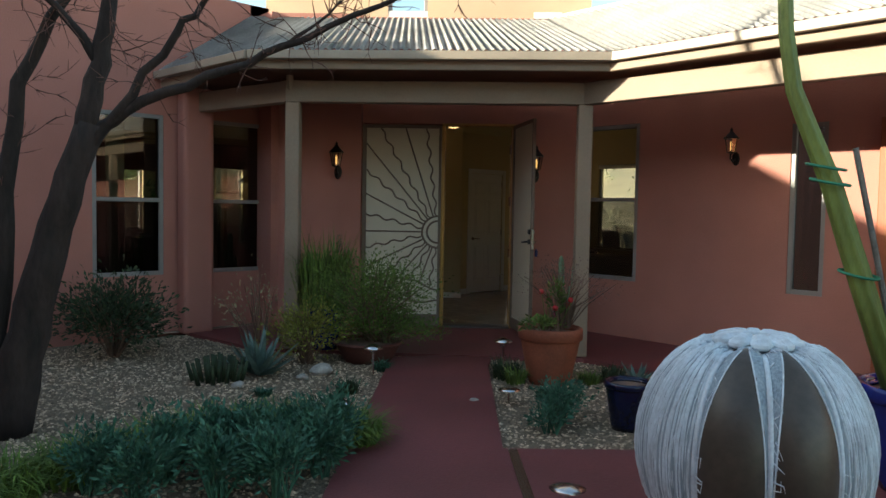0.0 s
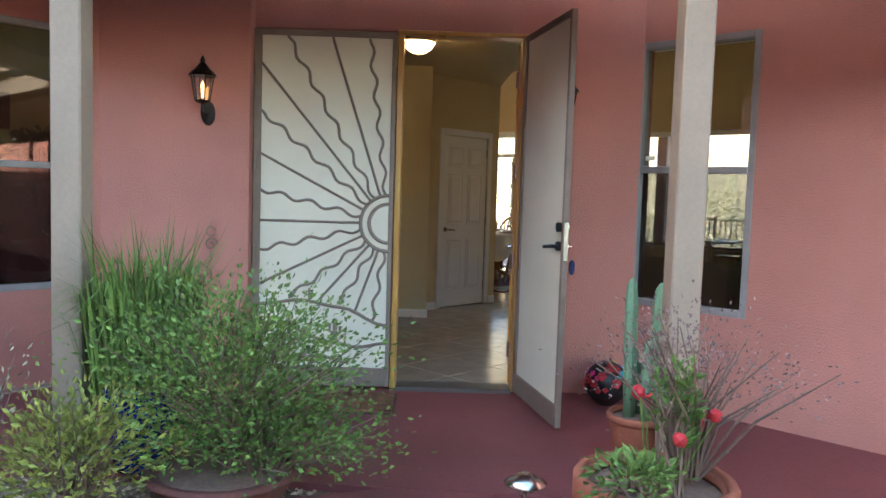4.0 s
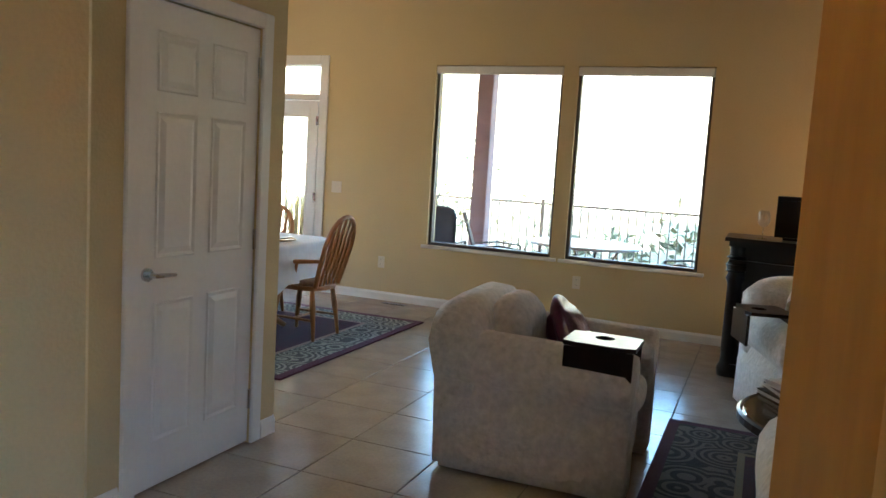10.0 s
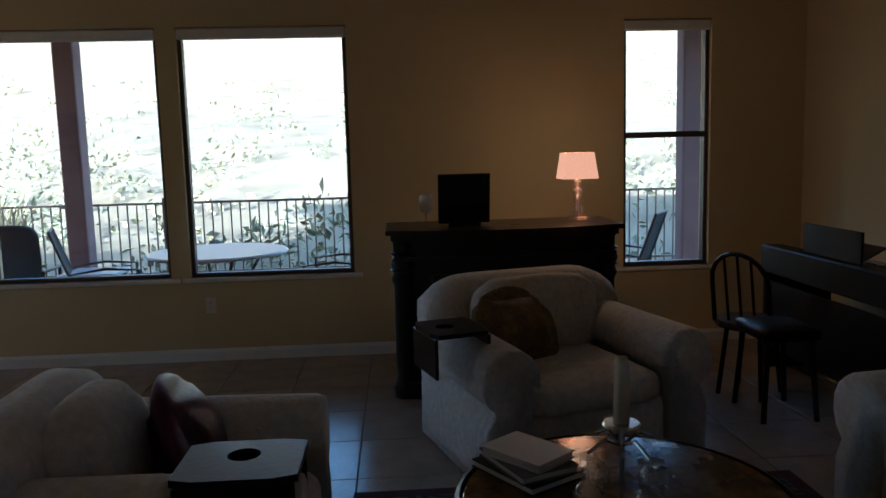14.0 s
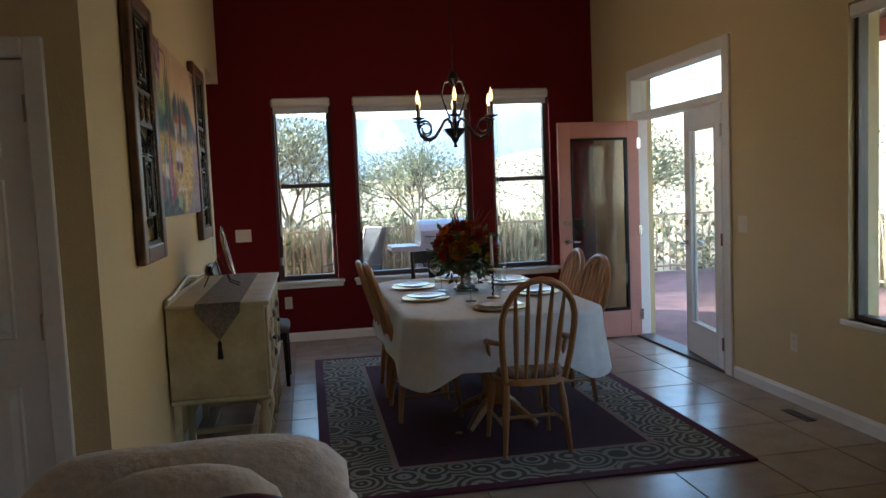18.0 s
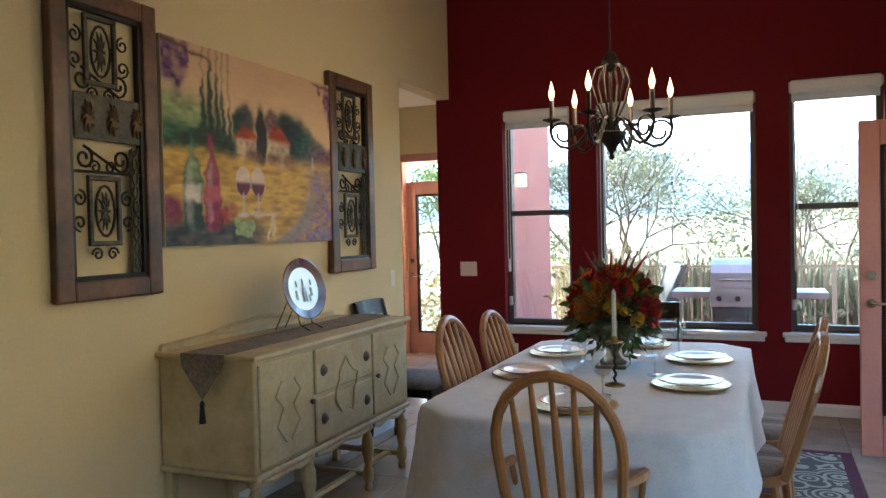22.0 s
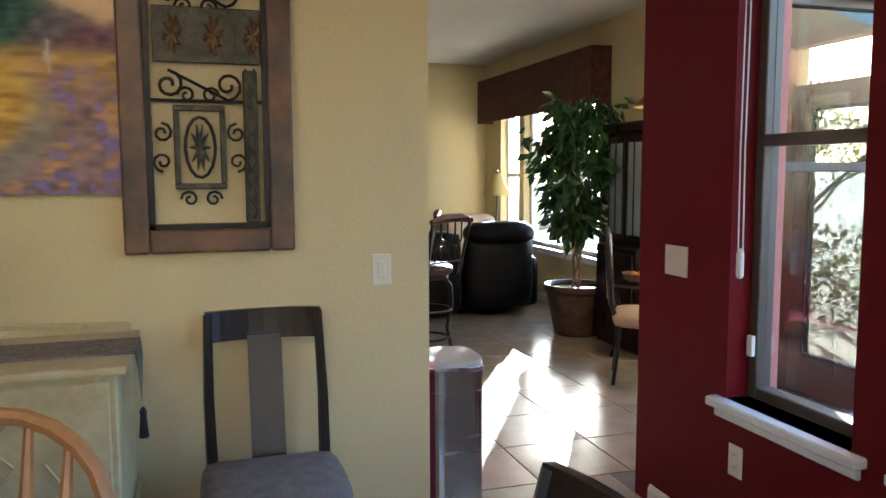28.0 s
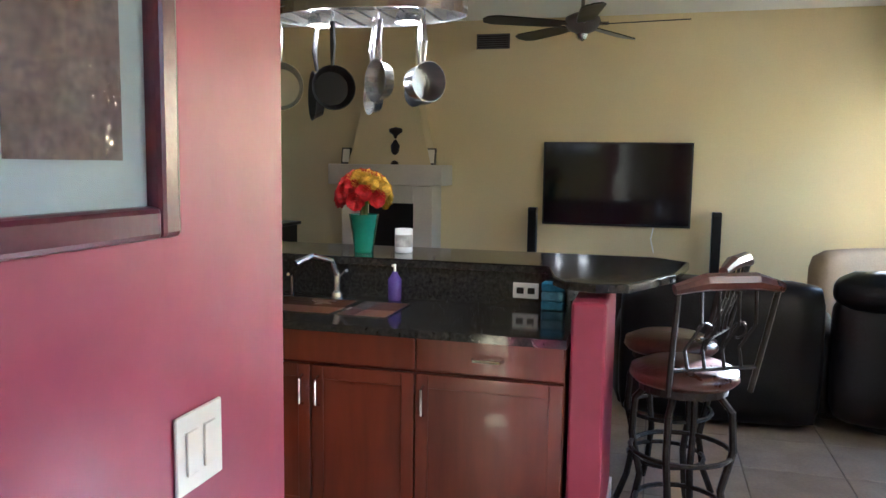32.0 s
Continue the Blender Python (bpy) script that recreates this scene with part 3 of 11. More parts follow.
def panel_door(name, w, h, t, m, label, panels, raise_=0.012, cat="door"):
    """Door leaf, hinge edge at x = 0, y from 0 to t. panels: (x0, x1, z0, z1) raised fields on both faces."""
    th = thing(name, label, cat)
    part("leaf", bx(0, w, 0, t, 0, h, 0.004), m, th)
    for a, b, c, d in panels:
        for side in (0, 1):
            bm = bmesh.new()
            y0, s = (0, -1) if side == 0 else (t, 1)
            o = [(a, c), (b, c), (b, d), (a, d)]
            rings = []
            for ins, dep in ((0, 0.001), (0.006, 0.008), (0.02, 0.003), (0.045, raise_)):
                rings.append([bm.verts.new((x + (ins if x == a else -ins), y0 + s * dep, z + (ins if z == c else -ins))) for x, z in o])
            for r0, r1 in zip(rings, rings[1:]):
                for i in range(4):
                    q = (r0[i], r0[(i + 1) % 4], r1[(i + 1) % 4], r1[i])
                    bm.faces.new(q if side == 0 else q[::-1])
            bm.faces.new(rings[-1] if side == 0 else rings[-1][::-1])
            part("panel", bm, m, th)
    return th


def lever_handle(parent, x, y, z, out, way, m=None):
    """Rose and lever on a door face at y; out is +1 or -1 along y, way the lever's direction along x."""
    m = m or CHROME
    part("rose", rod([(x, y, z), (x, y + out * 0.012, z)], 0.028, 16), m, parent)
    part("lever", rod([(x, y + out * 0.01, z), (x, y + out * 0.055, z), (x + way * 0.03, y + out * 0.06, z), (x + way * 0.11, y + out * 0.055, z - 0.005)], [0.011, 0.011, 0.011, 0.008], 8), m, parent)


def hinge(parent, x, y, z, m=None, out=1):
    part("hinge", bx(x - 0.018, x + 0.018, y - 0.006, y + 0.006, z - 0.05, z + 0.05, 0.003), m or CHROME, parent)


def plate_switch(name, at, rz, w=0.075, h=0.12, rockers=1, label="ivory light switch plate on the wall", outlet=False, cat="light switch"):
    """Wall plate; local -y faces the room."""
    th = thing(name, label, cat, at, rz)
    part("plate", bx(-w / 2, w / 2, -0.006, 0, -h / 2, h / 2, 0.002), PLASTW, th)
    for k in range(rockers):
        cx = (k - (rockers - 1) / 2) * 0.045
        if outlet:
            for dz in (0.024, -0.024):
                part("socket", bx(cx - 0.016, cx + 0.016, -0.009, -0.006, dz - 0.015, dz + 0.015, 0.003), PLASTW, th)
                for sx in (-0.006, 0.006):
                    part("slot", bx(cx + sx - 0.001, cx + sx + 0.001, -0.0096, -0.009, dz - 0.003, dz + 0.006), BLACK, th)
        else:
            part("rocker", bx(cx - 0.016, cx + 0.016, -0.010, -0.006, -0.034, 0.034, 0.002), PLASTW, th)
    return th


def sofa(name, W, Dp, label, seats=1, H=0.84, arm=0.26, armh=0.60, seed=0):
    """Slip-covered rolled-arm seat; width W along x, faces -y, back at +y."""
    th = thing(name, label, "armchair" if seats == 1 else "sofa")
    part("base", soft_box(-W / 2 + 0.03, W / 2 - 0.03, -Dp / 2 + 0.06, Dp / 2 - 0.02, 0.02, 0.34, 0.05, 0.01, 6, 0.006, seed), SOFAM, th, smooth=True)
    n = seats
    sw = (W - 2 * arm + 0.06) / n
    for i in range(n):
        x0 = -W / 2 + arm - 0.03 + i * sw
        part("seat_cushion", soft_box(x0, x0 + sw, -Dp / 2 + 0.02, Dp / 2 - 0.26, 0.30, 0.47, 0.07, 0.025, 7, 0.008, seed + i), SOFAM, th, smooth=True)
    # rolled back, higher in the middle
    bm = bmesh.new()
    prof = [(Dp / 2 - 0.02, 0.03), (Dp / 2 + 0.0, 0.45), (Dp / 2 + 0.04, H - 0.16), (Dp / 2 + 0.03, H - 0.05), (Dp / 2 - 0.04, H), (Dp / 2 - 0.14, H - 0.01), (Dp / 2 - 0.21, H - 0.09), (Dp / 2 - 0.23, H - 0.2), (Dp / 2 - 0.20, 0.40), (Dp / 2 - 0.19, 0.03)]
    cols = []
    N = 16
    for i in range(N + 1):
        u = -1 + 2 * i / N
        x = u * (W / 2 - 0.05)
        drop = 0.10 * abs(u) ** 6
        col = []
        for y, z in prof:
            zz = z - drop * max(0, (z - 0.4) / 0.45)
            k = Vector((x * 3, y * 5, z * 5 + seed))
            col.append(bm.verts.new((x, y + 0.008 * noise.noise(k), zz + 0.008 * noise.noise(k + Vector((9, 0, 0))))))
        cols.append(col)
    m = len(prof)
    for a, b in zip(cols, cols[1:]):
        for j in range(m):
            bm.faces.new((a[j], b[j], b[(j + 1) % m], a[(j + 1) % m]))
    bm.faces.new(cols[0])
    bm.faces.new(cols[-1][::-1])
    bmesh.ops.recalc_face_normals(bm, faces=bm.faces)
    part("backrest", bm, SOFAM, th, smooth=True)
    for i in range(n):
        x0 = -W / 2 + arm - 0.01 + i * sw
        part("back_cushion", soft_box(x0, x0 + sw - 0.02, Dp / 2 - 0.36, Dp / 2 - 0.16, 0.42, H - 0.03, 0.09, 0.03, 7, 0.012, seed + 5 + i), SOFAM, th, smooth=True)
    for s in (-1, 1):
        bm = bmesh.new()
        r = arm * 0.52
        cx = s * (W / 2 - arm * 0.5)
        sec = [(cx - s * arm * 0.36, 0.02), (cx - s * arm * 0.36, armh - r * 1.1)]
        sec += [(cx + s * r * math.cos(radians(a)), armh - r + r * math.sin(radians(a))) for a in range(190, -61, -25)]
        sec += [(cx + s * arm * 0.40, 0.30), (cx + s * arm * 0.40, 0.02)]
        ys = [-Dp / 2 - 0.0, -Dp / 2 + 0.03, -Dp / 4, 0, Dp / 4, Dp / 2 - 0.06]
        cols = []
        for j, y in enumerate(ys):
            k = 0.93 if j == 0 else 1.0
            col = []
            for x, z in sec:
                q = Vector((x * 5 + seed, y * 4, z * 5))
                col.append(bm.verts.new((cx + (x - cx) * k + 0.006 * noise.noise(q), y, z * (0.985 if j == 0 else 1) + (0.02 * (y + Dp / 2) / Dp if z > 0.3 else 0) + 0.006 * noise.noise(q + Vector((0, 7, 0))))))
            cols.append(col)
        m = len(sec)
        for a, b in zip(cols, cols[1:]):
            for j in range(m):
                bm.faces.new((a[j], b[j], b[(j + 1) % m], a[(j + 1) % m]))
        bm.faces.new(cols[0])
        bm.faces.new(cols[-1][::-1])
        bmesh.ops.recalc_face_normals(bm, faces=bm.faces)
        part("armrest", bm, SOFAM, th, smooth=True)
    for sx in (-1, 1):
        for sy in (-1, 1):
            part("foot", bx(sx * (W / 2 - 0.1) - 0.025, sx * (W / 2 - 0.1) + 0.025, sy * (Dp / 2 - 0.12) - 0.025, sy * (Dp / 2 - 0.12) + 0.025, 0, 0.04), EBONY, th)
    return th


def pillow(name, size, material, label, at, rot, seed=0):
    o = part(name, soft_box(-size / 2, size / 2, -0.05, 0.05, -size / 2, size / 2, 0.045, 0.06, 8, 0.012, seed), material, smooth=True)
    o.matrix_basis = pose(*at, *rot)
    return tagged(o, label, "pillow")


def bow_chair(arms=False):
    """Bow-back dining chair of honey oak, faces -y."""
    th = thing("dining_chair", "honey oak bow-back dining chair with spindles and a striped seat", "chair", group="chairs round the dining table")
    o = []
    for i in range(24):
        a = 2 * math.pi * i / 24
        x, y = math.cos(a), math.sin(a)
        o.append((0.235 * math.copysign(abs(x) ** 0.7, x), 0.22 * math.copysign(abs(y) ** 0.7, y)))
    part("seat", slab(o, 0.42, 0.455, 0.012), OAK, th, smooth=False)
    part("cushion", slab([(x * 0.9, y * 0.9) for x, y in o], 0.455, 0.50, 0.02, 3), STRIPE, th, "striped woven seat cushion", smooth=True)
    for sx in (-1, 1):
        for sy in (-1, 1):
            part("leg", rod([(sx * 0.17, sy * 0.15, 0.43), (sx * 0.185, sy * 0.17, 0.28), (sx * 0.20, sy * 0.19, 0.12), (sx * 0.21, sy * 0.20, 0)], [0.018, 0.025, 0.018, 0.014], 8), OAK, th)
        part("stretcher", rod([(sx * 0.195, -0.185, 0.17), (sx * 0.195, 0.185, 0.17)], 0.011, 6), OAK, th)
    part("stretcher", rod([(-0.195, 0, 0.17), (0.195, 0, 0.17)], 0.011, 6), OAK, th)

    def back(x, z):
        return (x, 0.19 + 0.16 * (z - 0.45) / 0.6, z)

    bow = [back(-0.19, 0.45), back(-0.215, 0.62), back(-0.225, 0.78)] + [back(0.225 * math.cos(radians(a)), 0.80 + 0.25 * math.sin(radians(a))) for a in range(170, 9, -16)] + [back(0.225, 0.78), back(0.215, 0.62), back(0.19, 0.45)]
    part("bow", rod(bow, 0.020, 8), OAK, th)
    for i in range(5):
        u = (i - 2) / 2
        xt = u * 0.15
        zt = 0.80 + 0.25 * math.sqrt(max(0, 1 - (xt / 0.225) ** 2)) - 0.01
        p0, p1 = Vector(back(u * 0.12, 0.45)), Vector(back(xt, zt))
        part("spindle", rod([p0, p0.lerp(p1, 0.3), p0.lerp(p1, 0.6), p1], [0.009, 0.015, 0.017, 0.009], 7), OAK, th)
    if arms:
        for s in (-1, 1):
            part("arm", rod([back(s * 0.218, 0.68), (s * 0.255, 0.12, 0.67), (s * 0.26, 0.04, 0.66), (s * 0.25, 0.0, 0.655)], [0.014, 0.018, 0.020, 0.016], 8), OAK, th)
            part("arm_post", rod([(s * 0.225, 0.0, 0.44), (s * 0.255, 0.05, 0.655)], 0.013, 7), OAK, th)
    return th


def black_chair():
    """Espresso chair with a broad top rail and central splat, faces -y."""
    th = thing("side_chair", "espresso wood side chair with broad splat and grey seat", "chair", group="espresso wood chairs")

    def bk(x, z):
        return (x, 0.20 + 0.13 * max(0, z - 0.45) / 0.55, z)

    for s in (-1, 1):
        part("leg", rod([(s * 0.19, -0.20, 0.44), (s * 0.195, -0.21, 0)], [0.022, 0.016], 6), EBONY, th)
        part("back_post", rod([(s * 0.20, 0.24, 0), (s * 0.195, 0.20, 0.44), bk(s * 0.20, 0.7), bk(s * 0.195, 1.0)], [0.017, 0.021, 0.019, 0.016], 6), EBONY, th)
        part("side_rail", bx(s * 0.19 - 0.012, s * 0.19 + 0.012, -0.2, 0.2, 0.38, 0.44, 0.003), EBONY, th)
    part("front_rail", bx(-0.19, 0.19, -0.212, -0.188, 0.38, 0.44, 0.003), EBONY, th)
    part("seat", soft_box(-0.225, 0.225, -0.23, 0.20, 0.43, 0.50, 0.03, 0.012, 6), GREYF, th, "grey woven upholstered seat", smooth=True)
    for z0, z1, nm in ((0.90, 1.01, "top_rail"),):
        bm = bmesh.new()
        vs = []
        for i in range(9):
            x = -0.205 + 0.41 * i / 8
            bow = 0.035 * (1 - (x / 0.205) ** 2)
            vs.append([bm.verts.new((bk(x, z)[0], bk(x, z)[1] + bow + dy, z)) for z, dy in ((z0, -0.011), (z1, -0.011), (z1, 0.011), (z0, 0.011))])
        for a, b in zip(vs, vs[1:]):
            for j in range(4):
                bm.faces.new((a[j], b[j], b[(j + 1) % 4], a[(j + 1) % 4]))
        bm.faces.new(vs[0])
        bm.faces.new(vs[-1][::-1])
        bmesh.ops.recalc_face_normals(bm, faces=bm.faces)
        part(nm, bm, EBONY, th)
    bm = bmesh.new()
    v = [bm.verts.new((x, bk(0, z)[1] + 0.012 + dy, z)) for z in (0.47, 0.92) for x, dy in ((-0.06, -0.008), (0.06, -0.008), (0.06, 0.008), (-0.06, 0.008))]
    for q in ((0, 1, 5, 4), (1, 2, 6, 5), (2, 3, 7, 6), (3, 0, 4, 7), (3, 2, 1, 0), (4, 5, 6, 7)):
        bm.faces.new([v[k] for k in q])
    part("splat", bm, EBONY, th)
    return th


def wine_glass(at, h=0.19, group="wine glasses on the dining table", label="clear stemmed wine glass on the white tablecloth"):
    th = thing("wine_glass", label, "wine glass", at, group=group)
    part("foot", turned([(0.036, 0.0), (0.034, 0.004), (0.006, 0.008)], 16), CRYSTAL, th)
    part("stem", turned([(0.006, 0.008), (0.0045, 0.03), (0.0065, h * 0.42)], 10), CRYSTAL, th)
    part("bowl", turned([(0.0065, h * 0.42), (0.028, h * 0.48), (0.042, h * 0.62), (0.043, h * 0.78), (0.034, h)], 20, caps="none"), CRYSTAL, th, smooth=True)
    return th


def place_setting(at):
    th = thing("charger_plate", "gold rimmed charger plate on the white tablecloth", "plate", at, group="gold charger plates")
    part("disc", turned([(0.10, 0.0), (0.155, 0.010), (0.165, 0.016), (0.163, 0.019), (0.15, 0.014), (0.10, 0.005), (0.0, 0.005)], 36), GOLD, th, smooth=True)
    tp = thing("dinner_plate", "white china dinner plate on a gold charger", "plate", (at[0], at[1], at[2] + 0.0175), group="white dinner plates")
    part("disc", turned([(0.08, 0.0), (0.13, 0.014), (0.136, 0.018), (0.134, 0.020), (0.10, 0.012), (0.085, 0.006), (0.0, 0.006)], 36), CHINA, tp, smooth=True)
    part("rim_line", turned([(0.1335, 0.0203), (0.136, 0.0203), (0.1362, 0.0195)], 36, caps="ring"), GOLD, tp, "thin gold rim")
    return th


def scroll(cx, cz, r, turns=1.4, start=0, flip=1, n=14, y=0.0):
    """A flat spiral, from outside in."""
    return [(cx + flip * (r * (1 - 0.75 * i / n)) * math.cos(radians(start) + 2 * math.pi * turns * i / n), y, cz + (r * (1 - 0.75 * i / n)) * math.sin(radians(start) + 2 * math.pi * turns * i / n)) for i in range(n + 1)]


def baseboard(name, p0, p1, h=0.09, t=0.014):
    """Along p0-p1; sticks out to the right-hand side of that line."""
    v = Vector((p1[0] - p0[0], p1[1] - p0[1], 0))
    bm = bmesh.new()
    prof = [(0, 0), (-t, 0), (-t, h * 0.75), (-t * 0.6, h * 0.9), (-t * 0.4, h), (0, h)]
    a = [bm.verts.new((0, y, z)) for y, z in prof]
    b = [bm.verts.new((v.length, y, z)) for y, z in prof]
    for i in range(len(prof)):
        j = (i + 1) % len(prof)
        bm.faces.new((a[i], a[j], b[j], b[i]))
    bm.faces.new(a)
    bm.faces.new(b[::-1])
    bmesh.ops.recalc_face_normals(bm, faces=bm.faces)
    o = part(name, bm, BASER)
    o.matrix_basis = Matrix.Translation((*p0, 0)) @ Matrix.Rotation(math.atan2(v.y, v.x), 4, "Z")
    return tagged(o, "white painted baseboard along the wall", "baseboard", kind="structure")

# ---- setting: floors, walls, ceilings ----
XW, XE, YR, YC, YS = 12.18, 16.05, 15.25, 10.42, 5.20   # gallery wall, window wall, red wall, closet front, south wall
ZC = 3.7
XT, YN, ZK = 5.2, 17.08, 2.90                           # television wall, family room north wall, kitchen ceiling
YO = 14.23                                              # end of the gallery wall at the kitchen opening
D = math.sqrt(0.5)
ZE = 2.70                                               # entry ceiling


def dg(s, d=0.0):
    """A point on the front door's diagonal wall: s to its left from the middle of the open doorway, d inwards."""
    return (8.605 - D * s + D * d, 7.79 + D * s + D * d)


def poly_plate(name, outline, z0, z1, material, label, cat):
    return tagged(part(name, slab(outline, z0, z1), material), label, cat, kind="structure")


floor_base = part("floor", slab([(9.55, 5.1), (16.2, 5.1), (16.2, 15.4), (12.2, 15.4), (12.2, 17.2), (5.1, 17.2), (5.1, 9.7), (6.8, 9.7), dg(2.2, 0.05), dg(-1.0, 0.05), (9.55, 6.95)], -0.12, -0.006), GROUT)
tagged(floor_base, "beige ceramic tile floor with dark grout", "floor", kind="structure")

W1, W2, W3 = (9.995, 11.295, 0.63, 2.44), (8.645, 9.855, 0.63, 2.44), (5.93, 6.595, 0.60, 2.45)
PD = (12.60, 14.26, 0.0, 2.46)
R1, R2, R3 = (12.67, 13.26, 0.62, 2.47), (13.48, 14.70, 0.62, 2.47), (14.93, 15.56, 0.62, 2.52)
wall("wall_east", (XE, YR), (XE, YS), 0.2, 0, ZC, CREAM, STUCCO,
     [(YR - b, YR - a, c, d) for a, b, c, d in (W1, W2, W3, PD)], "cream painted living room wall with windows and patio doors")
wall("wall_red", (XW - 0.12, YR), (XE + 0.2, YR), 0.2, 0, ZC, REDW, STUCCO,
     [(a - XW + 0.12, b - XW + 0.12, c, d) for a, b, c, d in (R1, R2, R3)], "deep red painted dining room wall with three windows")
wall("wall_gallery", (XW, YC), (XW, YO), 0.14, 0, ZC, CREAM, CREAM, (), "cream painted dining room wall hung with pictures")
wall("wall_lintel", (XW, YO), (XW, YR), 0.14, 2.61, ZC, CREAM, CREAM, (), "cream painted wall above the kitchen opening")
CL = (11.20, 11.98)
wall("wall_closet", (10.96, YC), (XW - 0.14, YC), 0.12, 0, ZC, CREAM, CREAM, [(CL[0] - 10.96, CL[1] - 10.96, 0, 2.05)], "cream painted closet wall")
wall("wall_closet_back", (XW - 0.14, 11.15), (10.6, 11.15), -0.1, 0, ZC, CREAM, CREAM, (), "cream painted inner closet wall")
wall("wall_column_face", (10.38, 10.31), (10.63, 10.06), 0.2, 0, ZC, CREAM, CREAM, (), "cream painted angled entry column")
wall("wall_column_side", (10.63, 10.06), (10.96, 10.42), 0.16, 0, ZC, CREAM, CREAM, (), "cream painted entry column side")
wall("wall_south", (9.72, YS), (XE + 0.2, YS), -0.2, 0, ZC, CREAM, STUCCO, (), "cream painted living room end wall")
WR = (6.10, 6.93, 0.64, 2.42)
wall("wall_west", (9.50, 7.02), (9.50, -4.0), 0.2, -0.1, 3.7, STUCCO, CREAM, [(7.02 - WR[1], 7.02 - WR[0], WR[2], WR[3]), (7.02 - 4.42, 7.02 - 4.08, 0.66, 2.30)], "pink stucco courtyard wall with windows")
wall("wall_entry", dg(1.36), dg(-0.46), 0.16, 2.44, 3.7, STUCCO, CREAM, (), "pink stucco wall above the entry doors")
wall("wall_entry_side", dg(-0.46), dg(-1.27), 0.16, 0, 3.7, STUCCO, CREAM, (), "pink stucco wall beside the entry doors")
wall("wall_entry_pier", dg(2.42, -0.15), dg(1.36, -0.15), 0.31, 0, 3.7, STUCCO, CREAM, (), "thick pink stucco entry pier")
wall("wall_left_wing", (-2.2, 9.62), (6.86, 9.62), 0.22, -0.1, 3.8, STUCCO, CREAM, [(6.10 + 2.2, 6.80 + 2.2, 0.64, 2.40), (4.80 + 2.2, 5.56 + 2.2, 0.64, 2.40), (2.6 + 2.2, 3.6 + 2.2, 0.64, 2.40)], "pink stucco courtyard wall with windows")
tagged(part("wall_corner", bx(6.74, 7.02, 9.34, 9.88, -0.1, 3.7), STUCCO), "pink stucco corner between the wing and the entry pier", "wall", kind="structure")
pil = part("wall_pilaster", bx(5.70, 6.06, 9.40, 9.616, -0.03, 3.05, 0.05, 3), STUCCO)
tagged(pil, "rounded pink stucco pilaster on the courtyard wall", "pilaster", kind="structure")
wall("wall_upper_block", (6.9, 9.75), (9.7, 6.95), 0.2, 2.95, 5.6, mat("tan_upper_stucco", (0.66, 0.47, 0.31), 0.9, var=0.08, scale=1.2, grain=90, bump=0.12), CREAM, [(1.5, 1.98, 3.72, 4.35)], "tan stucco upper wall above the entry roof")
up = part("wall_upper_left", bx(6.62, 6.86, 9.62, 12.0, 2.9, 3.8), STUCCO)
tagged(up, "pink stucco upper wall of the left wing", "wall", kind="structure")

# added out of view: two heights that shape the sun on porch roof and court wall
wall("wall_left_upper", (-2.2, 9.63), (2.4, 9.63), 0.22, 3.802, 4.4, STUCCO, STUCCO, (), "added unseen pink stucco wall blocking sun above the left wing")
wall("wall_left_step", (2.4, 9.63), (3.4, 9.63), 0.22, 3.802, 4.0, STUCCO, STUCCO, (), "added lower step of the unseen sun-blocking wall above the left wing")
# unseen two-storey wing behind the camera, which shades the court
wall("wall_west_wing", (-2.2, -8.0), (-2.2, 9.9), 0.3, -0.1, 5.1, STUCCO, STUCCO, (), "pink stucco wing closing the court to the west")
for a, b in (((0.5, 9.84), (0.5, 12.2)), ((5.0, 12.2), (0.5, 12.2))):
    wall("wall_left_wing_inner", a, b, -0.1, 0, 3.8, CREAM, STUCCO, (), "plain wall closing the left wing")

# curved deep red wall of the entry niche
bm = bmesh.new()
arc_pts = [(10.60, 10.42), (10.44, 10.60), (10.15, 10.75), (9.80, 10.86), (9.40, 10.90), (9.0, 10.83), (8.6, 10.62), (8.25, 10.32), (7.9, 9.95), (7.55, 9.45), (7.15, 9.55)]
fine = []
for a, b in zip(arc_pts, arc_pts[1:]):
    for k in range(3):
        fine.append(Vector(a).lerp(Vector(b), k / 3))
fine.append(Vector(arc_pts[-1]))
ra = [(bm.verts.new((p.x, p.y, 0)), bm.verts.new((p.x, p.y, ZE + 0.3)), bm.verts.new((p.x + 0.02, p.y + 0.12, ZE + 0.3)), bm.verts.new((p.x + 0.02, p.y + 0.12, 0))) for p in fine]
for a, b in zip(ra, ra[1:]):
    for j in range(4):
        bm.faces.new((a[j], a[(j + 1) % 4], b[(j + 1) % 4], b[j]))
bmesh.ops.recalc_face_normals(bm, faces=bm.faces)
tagged(part("wall_niche", bm, mat("oxblood_niche_paint", (0.085, 0.008, 0.010), 0.6, var=0.06, scale=0.9, grain=70, bump=0.05), smooth=True), "curved dark red entry niche wall", "wall", kind="structure")
poly_plate("ceiling_entry", [(XW - 0.002, YC - 0.002), (10.5, 10.44), (10.3, 11.0), (7.2, 10.95), (6.9, 9.5), dg(-1.0, 0.16), (10.3, 7.9), (11.4, 9.6)], ZE, ZE + 0.1, CREAM, "cream painted entry ceiling", "ceiling")

